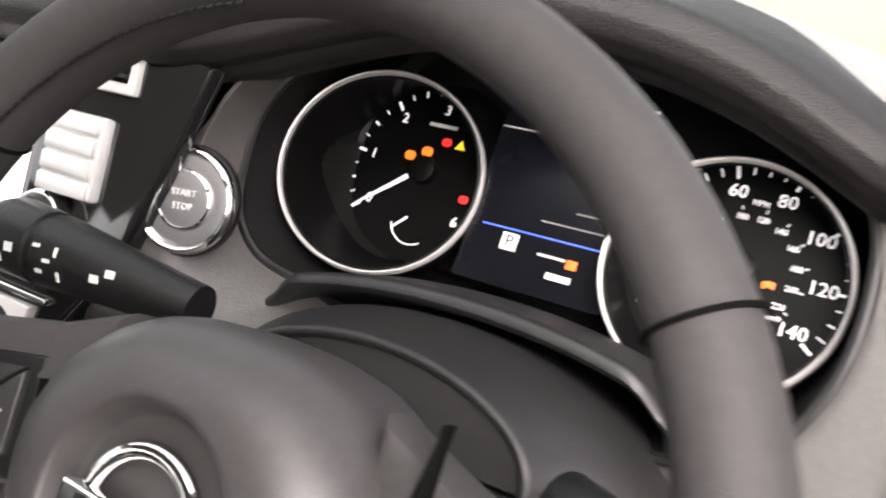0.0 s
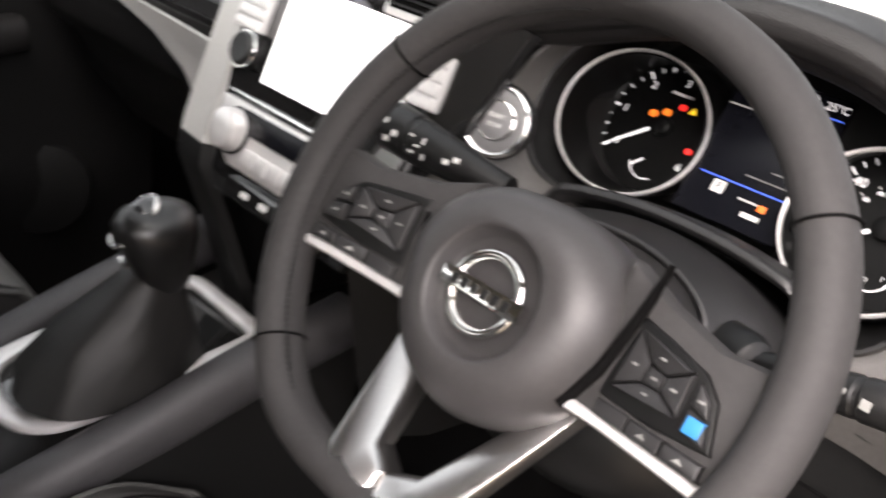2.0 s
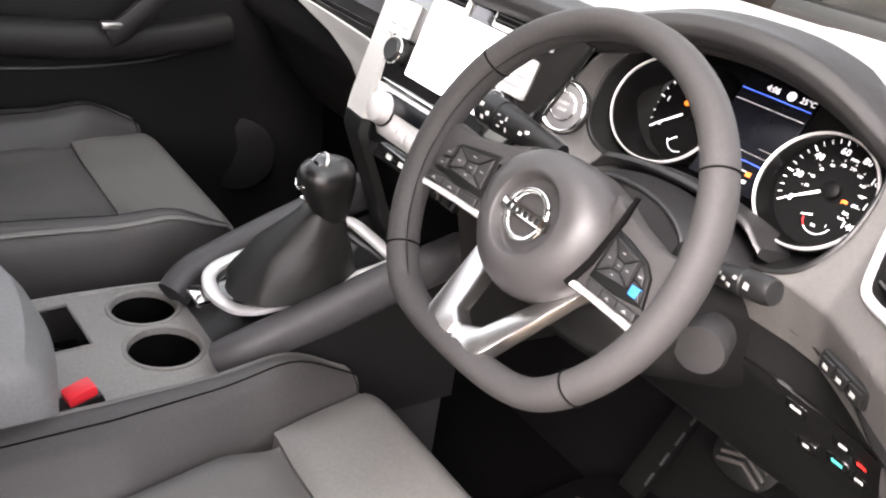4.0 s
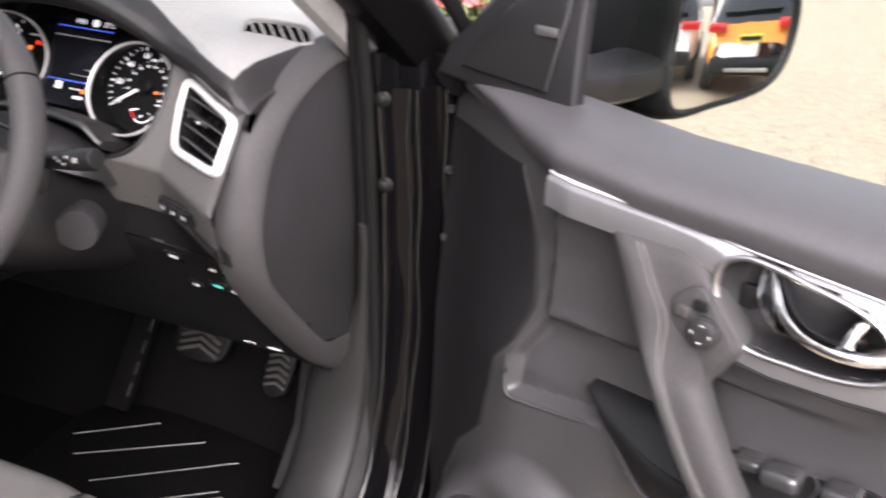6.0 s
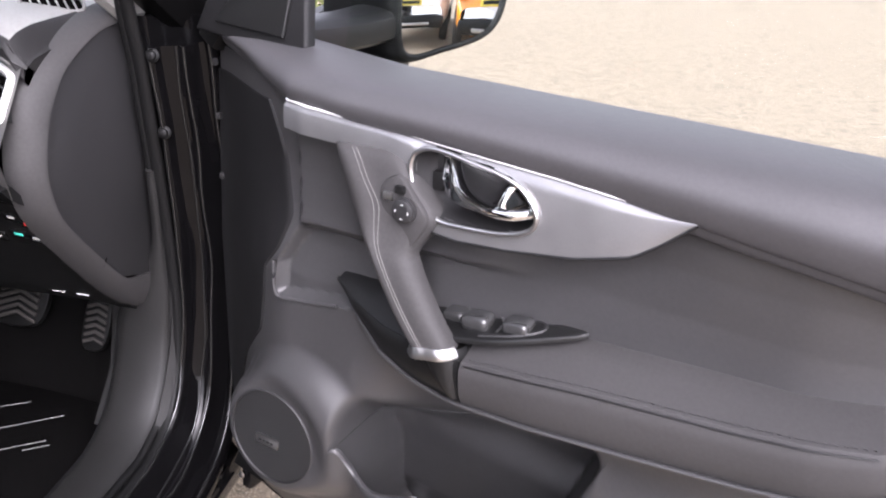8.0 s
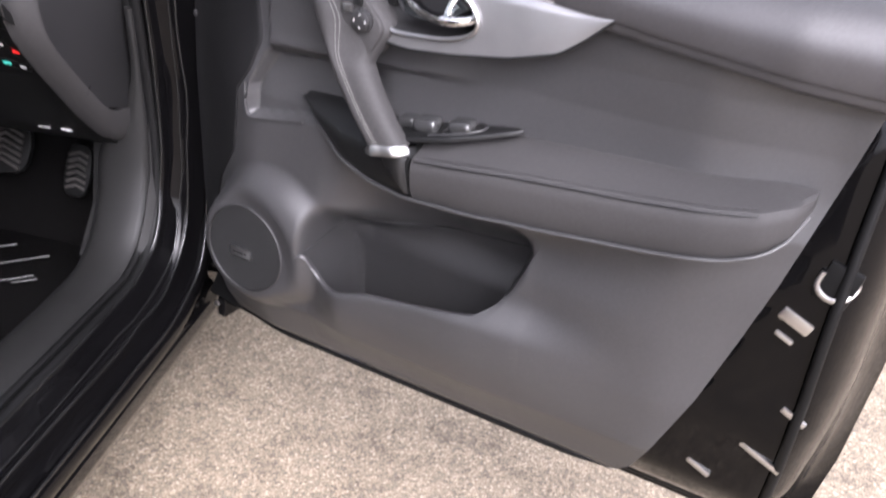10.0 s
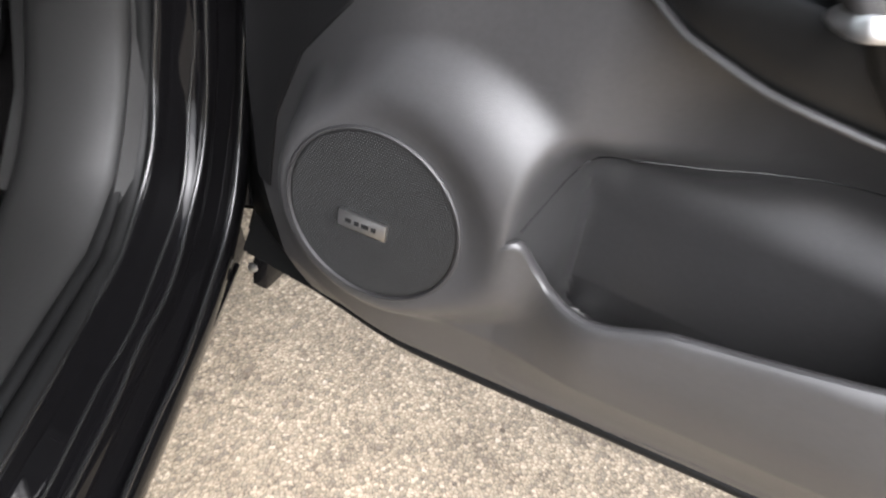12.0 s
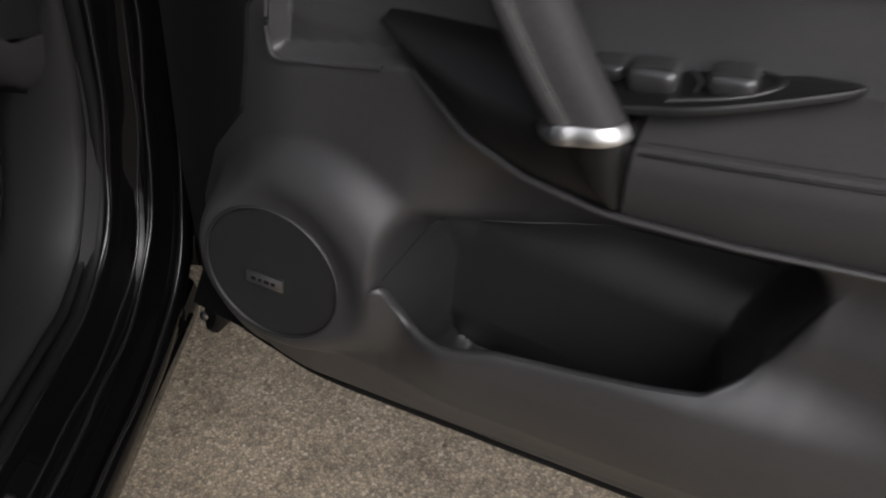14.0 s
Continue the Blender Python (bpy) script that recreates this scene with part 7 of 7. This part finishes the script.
part("armrest_lid", grid(lambda u, v: (-0.178 + 0.27 * u, -0.308 - 0.36 * v - 0.02 * (2 * u - 1) ** 2, 0.728 + 0.046 * math.sin(math.pi * u) ** 0.35 - 0.055 * (1 - ss(0, 0.10, v)) ** 2 + 0.008 * math.sin(math.pi * v)), 26, 24, back=(0, 0, -0.06)), LIDM, console, "pale grey leather centre armrest lid")


# ---- seats ----
def cushion(nm, m, label):
    s = thing(nm, m, label, "car seat", "front seats")
    crease = lambda y: ip(y, [-0.30, -0.09, 0.10, 0.21, 0.30], [0.140, 0.146, 0.190, 0.220, 0.226])

    def mid_z(x, y):
        z = 0.070 + 0.014 * math.cos(3.0 * y + 0.4) + 0.014 * ss(0.02, 0.16, y)
        z += 0.014 * ss(0.6, 1.0, abs(x) / crease(y)) * ss(0.2, 0.0, y)
        return z - 0.11 * ss(0.205, 0.290, y) ** 2

    def middle(y0, y1, inner, nx, ny):
        """A leather panel between two seams; its edges tuck in."""
        def f(u, v):
            y = y0 + (y1 - y0) * v
            w = crease(y) * inner(y)
            x = w * (2 * u - 1)
            tuck = (1 - abs(2 * u - 1) ** 10) * (1 - ss(0.08, 0.0, v) * (y0 > 0)) * (1 - ss(0.93, 1.0, v) * (y1 < 0.2))
            return (x, y, mid_z(x, y) + 0.010 * tuck)
        return grid(f, nx, ny, back=(0, 0, -0.12))
    part("cushion_front", middle(0.080, 0.300, lambda y: 0.985, 30, 20), SEATM, s, "grey leather thigh section")
    part("cushion_centre", middle(-0.29, 0.077, lambda y: 0.985 - 0.12 * ss(0.0, 0.077, y), 30, 26), SEATC, s, "darker grey leather seat centre")
    for sx in (1, -1):
        def side(u, v, lift=0.0):
            y = -0.30 + 0.545 * v
            x0, x1 = crease(y) + 0.002, 0.282 - 0.035 * ss(0.14, 0.25, y)
            crest = 0.052 * ss(0.255, 0.10, y) + 0.008
            h = ip(u, [0, 0.15, 0.35, 0.55, 0.70, 0.82, 0.92, 1.0], [-0.10, 0.35, 0.78, 1.0, 0.98, 0.72, 0.0, -1.9])
            return Vector((sx * (x0 + (x1 - x0) * u), y, mid_z(0, min(y, 0.19)) + crest * h - 0.10 * ss(0.205, 0.247, y) ** 2 + lift))
        b = part("bolster", grid(side, 28, 34, back=(0, 0, -0.10)), SEATD, s, "darker grey leather side bolster")
        # paler strip laid on the bolster as the highlight along its upward-facing top
        part("crest_highlight", sweep([side(0.76, v, 0.001) for v in np.linspace(0.01, 0.985, 36)], oval(0.0055, 0.0035, 10)), SEATM, b, "pale strip coloured in as the bolster's top highlight")
        part("bolster_seam", sweep([side(0.50, v, 0.0006) for v in np.linspace(0.01, 0.97, 36)], oval(0.0010, 0.0010, 6)), VDARK, b)
    part("seat_base", box((0, -0.02, -0.11), (0.46, 0.46, 0.16), 0.02), DARK, s, "black seat base")
    part("backrest", grid(lambda u, v: (-0.24 + 0.48 * u - 0.02 * math.sin(math.pi * v) * (2 * u - 1), -0.30 - 0.16 * v - 0.05 * math.cos(math.pi * (u - 0.5)), 0.03 + 0.62 * v), 16, 16, back=(0, -0.09, 0.02)), SEATM, s, "grey leather backrest")
    return s


cushion("front_seat", pose(0.335, -0.188, 0.550), "grey leather driver's seat with darker bolsters and painted top highlights")
cushion("front_seat", pose(-0.562, -0.190, 0.565), "grey leather front passenger seat with darker bolsters")
bk = thing("seat_belt_buckle", pose(0.052, -0.292, 0.652, 14, 0, 10), "black seat belt buckle with a red release button", "buckle")
part("buckle_body", box((0, 0, -0.02), (0.032, 0.05, 0.10), 0.008), DARK, bk)
part("release_button", box((0, 0.004, 0.034), (0.024, 0.034, 0.016), 0.005), REDB, bk, "red release button")
bs = part("buckle_stalk", sweep([(0, 0, -0.06), (0.0, -0.02, -0.14), (0.0, -0.04, -0.22)], oval(0.012, 0.006, 10), up=(0, 1, 0)), DARK, bk)

# ---- pedals, mat ----
def pedal(c, w, h, tilt, label):
    p = thing("pedal", Matrix.Translation(c) @ pose(0, 0, 0, tilt, 0, 0), label, "pedal", "pedals")
    part("pad", plate([(q.x, q.y) for q in catmull([(-w / 2, -h / 2, 0), (w / 2 - 0.004, -h / 2, 0), (w / 2, h / 2 - 0.006, 0), (-w / 2 + 0.004, h / 2, 0)], 5, closed=True)], 0.012, 0.003, lambda a, b, hh: Vector((a, b, hh))), RUBBER, p, "ribbed black rubber pad")
    for k in range(6):
        for sx in (-1, 1):
            part("rib", box((0, 0, 0), (w * 0.46, 0.006, 0.005), 0.001, m=pose(sx * w * 0.20, -h * 0.38 + h * 0.146 * k, 0.0135, 0, 0, -22 * sx)), RIBM, p)
    part("pedal_arm", sweep([(0, 0, 0), (0, 0.03, -0.06), (0.0, 0.20, -0.10)], oval(0.008, 0.014, 10)), DARK, p)
    return p


pedal((0.324, 0.621, 0.512), 0.098, 0.092, 62, "ribbed rubber brake pedal")
pedal((0.477, 0.626, 0.480), 0.050, 0.092, 66, "narrow rubber accelerator pedal")
part_foot = thing("foot_rest", pose(0.21, 0.56, 0.46), "black foot rest beside the tunnel", "foot rest")
# pad coloured near black for the shade in the footwell
part("rest_pad", box((0, 0, 0), (0.045, 0.20, 0.02), 0.006, m=pose(0, 0, 0, 55, 0, 0)), VDARK, part_foot)
# paler strips coloured in as the thin highlight along the rest
for k in range(4):
    part("rest_highlight", box((0, 0, 0), (0.004, 0.024, 0.005), 0.001, m=pose(0.02, 0, 0, 55, 0, 0) @ pose(0, -0.06 + 0.04 * k, 0.012)), COVER, part_foot)
mat_ob = thing("floor_mat", pose(0, 0, 0), "black ribbed floor mat with pale lines", "floor mat")
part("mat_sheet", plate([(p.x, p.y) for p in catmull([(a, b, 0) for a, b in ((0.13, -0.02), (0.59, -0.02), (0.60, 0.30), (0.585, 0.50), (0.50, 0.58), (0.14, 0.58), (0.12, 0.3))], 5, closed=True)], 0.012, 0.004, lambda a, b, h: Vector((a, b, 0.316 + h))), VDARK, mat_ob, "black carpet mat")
for a, b in (((0.143, 0.462), (0.26, 0.56)), ((0.184, 0.415), (0.366, 0.546)), ((0.258, 0.369), (0.452, 0.521)), ((0.370, 0.366), (0.465, 0.440)), ((0.443, 0.402), (0.479, 0.430))):
    part("mat_line", sweep([(a[0], a[1], 0.3290), (b[0], b[1], 0.3290)], oval(0.0008, 0.0007, 6)), DIMP, mat_ob, "pale line in the mat")

# ---- passenger door inside: charcoal trim, with the far side's shade in its near-black colours ----
pd = thing("passenger_door", pose(0, 0, 0), "closed charcoal passenger door with armrest and chrome handle tip", "car door")
PX = 2 * CX - 0.735
part("door_card", grid(lambda u, v: (PX - 0.02 + 0.03 * math.sin(math.pi * v) + 0.02 * ss(0.5, 0.3, v), 0.46 - 1.15 * u, 0.32 + 0.76 * v), 20, 20, back=(-0.04, 0, 0)), VENTM, pd, "charcoal door card, coloured near black for shade")
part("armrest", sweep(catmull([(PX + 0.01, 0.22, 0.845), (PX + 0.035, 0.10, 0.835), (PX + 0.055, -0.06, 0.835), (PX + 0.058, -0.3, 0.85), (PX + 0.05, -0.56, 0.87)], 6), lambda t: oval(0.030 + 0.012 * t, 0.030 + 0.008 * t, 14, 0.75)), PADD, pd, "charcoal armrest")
part("armrest_piping", sweep(catmull([(PX + 0.02, 0.22, 0.825), (PX + 0.06, 0.06, 0.798), (PX + 0.09, -0.10, 0.795), (PX + 0.095, -0.3, 0.80), (PX + 0.09, -0.56, 0.81)], 6), oval(0.004, 0.004, 8)), DARK, pd)
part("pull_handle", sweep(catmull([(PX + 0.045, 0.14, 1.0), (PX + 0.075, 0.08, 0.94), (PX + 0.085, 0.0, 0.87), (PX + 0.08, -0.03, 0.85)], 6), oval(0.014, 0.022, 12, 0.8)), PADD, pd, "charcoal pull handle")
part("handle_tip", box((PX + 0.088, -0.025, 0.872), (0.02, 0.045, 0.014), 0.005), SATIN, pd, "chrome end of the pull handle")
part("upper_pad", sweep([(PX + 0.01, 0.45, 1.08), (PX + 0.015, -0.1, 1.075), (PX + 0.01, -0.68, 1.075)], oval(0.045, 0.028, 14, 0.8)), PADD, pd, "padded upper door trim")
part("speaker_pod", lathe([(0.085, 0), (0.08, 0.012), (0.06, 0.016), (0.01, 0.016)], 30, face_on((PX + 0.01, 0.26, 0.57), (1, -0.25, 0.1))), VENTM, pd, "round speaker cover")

# ---- cars across the yard, seen in the door mirror ----
def parked_car(m, paint, label):
    c = thing("parked_car", m, label, "car", "parked cars")
    def body(u, v):
        a = 2 * math.pi * v
        y = -2.1 + 4.2 * u
        zb, zt = 0.32, ip(y, [-2.1, -1.95, -1.2, 0.9, 1.9, 2.1], [0.72, 0.98, 1.02, 1.0, 0.92, 0.70])
        w = 0.90 * ip(abs(y), [0, 1.5, 1.95, 2.1], [1, 0.98, 0.90, 0.80])
        q = lambda k: math.copysign(abs(k) ** 0.35, k)
        return (w * q(math.cos(a)), y, (zb + zt) / 2 + (zt - zb) / 2 * q(math.sin(a)))
    bm = grid(body, 30, 36)
    part("body", bm, paint, c)
    def cabin(u, v):
        a = math.pi * v
        y = -1.95 + 3.1 * u
        h = ip(y, [-1.95, -1.75, -1.45, -0.2, 0.25, 1.15], [0.0, 0.30, 0.58, 0.62, 0.52, 0.0])
        q = lambda k: math.copysign(abs(k) ** 0.45, k)
        return ((0.86 - 0.16 * h) * q(math.cos(a)), y, 0.96 + h * abs(math.sin(a)) ** 0.35)
    part("glasshouse", grid(cabin, 24, 24), SMOKE, c, "dark tinted windows")
    part("roof", grid(lambda u, v: (-0.66 + 1.32 * u, -1.60 + 1.75 * v, 1.575 + 0.03 * math.sin(math.pi * u)), 8, 8, back=(0, 0, -0.03)), paint, c)
    for sx in (1, -1):
        part("tail_lamp", box((0.72 * sx, -2.03, 0.93), (0.34, 0.12, 0.13), 0.03), TAIL, c, "red tail lamp")
        part("reflector", box((0.66 * sx, -2.09, 0.52), (0.18, 0.04, 0.05), 0.01), TAIL, c)
        for y in (-1.25, 1.35):
            w = part("wheel", lathe([(0.20, -0.1), (0.32, -0.11), (0.345, -0.07), (0.345, 0.07), (0.32, 0.11), (0.20, 0.1)], 28, face_on((0.80 * sx, y, 0.345), (sx, 0, 0))), TYRE, c, "black tyre")
            part("rim", lathe([(0.22, 0.0), (0.22, 0.1), (0.19, 0.095), (0.04, 0.08)], 20, face_on((0.80 * sx, y, 0.345), (sx, 0, 0))), SATIN, w)
    part("rear_bumper", box((0, -2.06, 0.44), (1.55, 0.16, 0.22), 0.05), DARK, c, "black rear bumper")
    part("bumper_trim", box((0, -2.13, 0.40), (0.9, 0.05, 0.05), 0.015), SATIN, c, "silver bumper trim")
    part("rear_window", box((0, -1.83, 1.22), (1.25, 0.05, 0.30), 0.02, m=Matrix.Translation((0, -1.83, 1.22)) @ pose(0, 0, 0, -32, 0, 0)), SMOKE, c, "dark rear window")
    part("plate", box((0, -2.10, 0.78), (0.52, 0.03, 0.11), 0.008), PLATE, c, "yellow number plate")
    part("plate_marks", box((0, -2.117, 0.78), (0.42, 0.006, 0.055), 0), DARK, c)
    return c


parked_car(pose(7.7, 2.25, 0, 0, 0, -80), ORANGEC, "orange small SUV parked across the yard")
parked_car(pose(8.7, 0.25, 0, 0, 0, -84), WHITEC, "white small SUV parked across the yard")
parked_car(pose(-2.6, 6.9, 0, 0, 0, 4), WHITEC, "white small SUV parked ahead of the car")


# ---- hedge and trees beyond the yard ----
def leaf_mass(nm, centre, size, n, label, category, leaf=0.10, mtl=LEAF):
    rng = random.Random(7 + int(centre[0] * 10 + centre[1] * 37))
    vs, fs = [], []
    for i in range(n):
        a, b, r = rng.uniform(0, 2 * math.pi), math.acos(rng.uniform(-1, 1)), rng.uniform(0.55, 1.0) ** 0.6 * (0.8 + 0.2 * math.sin(3 * i))
        p = Vector((centre[0] + size[0] * r * math.cos(a) * math.sin(b), centre[1] + size[1] * r * math.sin(a) * math.sin(b), centre[2] + size[2] * r * math.cos(b)))
        t = Vector((rng.uniform(-1, 1), rng.uniform(-1, 1), rng.uniform(-1, 1))).normalized()
        s = t.orthogonal().normalized()
        k = len(vs)
        w = leaf * rng.uniform(0.6, 1.4)
        vs += [p - t * w, p + s * w * 0.45, p + t * w, p - s * w * 0.45]
        fs.append((k, k + 1, k + 2, k + 3))
    return vs, fs


def leaves(name, vs, fs, parent=None):
    me = bpy.data.meshes.new(name)
    me.from_pydata(vs, [], fs)
    me.materials.append(LEAF)
    o = new(name, me)
    if parent:
        o.parent = parent
    return o


vs, fs = [], []
for k in range(22):
    a = radians(18 + k * 7.5)
    if 62 < 18 + k * 7.5 < 120:
        continue
    v2, f2 = leaf_mass("h", (26 * math.cos(a), 17 * math.sin(a) + 2, 1.0), (1.9, 1.5, 1.35 + 0.3 * math.sin(k * 2.1)), 900, "", "", 0.13)
    f2 = [tuple(i + len(vs) for i in f) for f in f2]
    vs, fs = vs + v2, fs + f2
tagged(leaves("hedge", vs, fs), "dense green and yellow hedge round the yard", "hedge", kind="stuff")
for x, y, h in ((-9.5, 14.0, 6.5), (19.5, 9.0, 7.5), (23.0, 3.0, 7.0)):
    t = thing("tree", pose(x, y, 0), "broad leafy green tree beyond the hedge", "tree", "trees")
    part("trunk", sweep(catmull([(0, 0, 0), (0.1, 0.05, h * 0.25), (0.0, 0.1, h * 0.5), (0.1, 0.0, h * 0.8)], 5), lambda q: oval(0.20 * (1 - 0.75 * q), 0.20 * (1 - 0.75 * q), 10), up=(0, 1, 0)), BARK, t, "brown trunk")
    for k in range(6):
        a = k * 1.1
        part("limb", sweep(catmull([(0.05, 0.05, h * (0.35 + 0.06 * k)), (0.7 * math.cos(a), 0.7 * math.sin(a), h * (0.45 + 0.06 * k)), (1.5 * math.cos(a), 1.5 * math.sin(a), h * (0.55 + 0.06 * k))], 4), lambda q: oval(0.07 * (1 - 0.7 * q), 0.07 * (1 - 0.7 * q), 8)), BARK, t)
    vs, fs = [], []
    for k in range(9):
        a = k * 2.4
        v2, f2 = leaf_mass("t%d" % k, (1.3 * math.cos(a) * (0.4 + 0.1 * k % 1), 1.3 * math.sin(a), h * (0.5 + 0.055 * k)), (1.1, 1.1, 0.9), 700, "", "", 0.12)
        f2 = [tuple(i + len(vs) for i in f) for f in f2]
        vs, fs = vs + v2, fs + f2
    leaves("crown", vs, fs, t)
vs, fs = [], []
for x, y, r, h in ((-0.25, 3.4, 0.5, 0.85), (-0.70, 3.7, 0.5, 0.50), (-1.2, 3.8, 0.5, 0.45)):
    v2, f2 = leaf_mass("s", (x, y, h * 0.5), (r, r, h * 0.5), 1800, "", "", 0.05)
    f2 = [tuple(i + len(vs) for i in f) for f in f2]
    vs, fs = vs + v2, fs + f2
tagged(leaves("shrubs", vs, fs), "low olive green shrubs in front of the car", "shrub", kind="stuff")
vs, fs = leaf_mass("b", (-0.22, 3.35, 0.80), (0.28, 0.14, 0.06), 240, "", "", 0.045)
blossom = leaves("blossom", vs, fs)
blossom.data.materials[0] = PETAL
tagged(blossom, "red and pink blossom on the low shrubs", "flowers", kind="stuff")
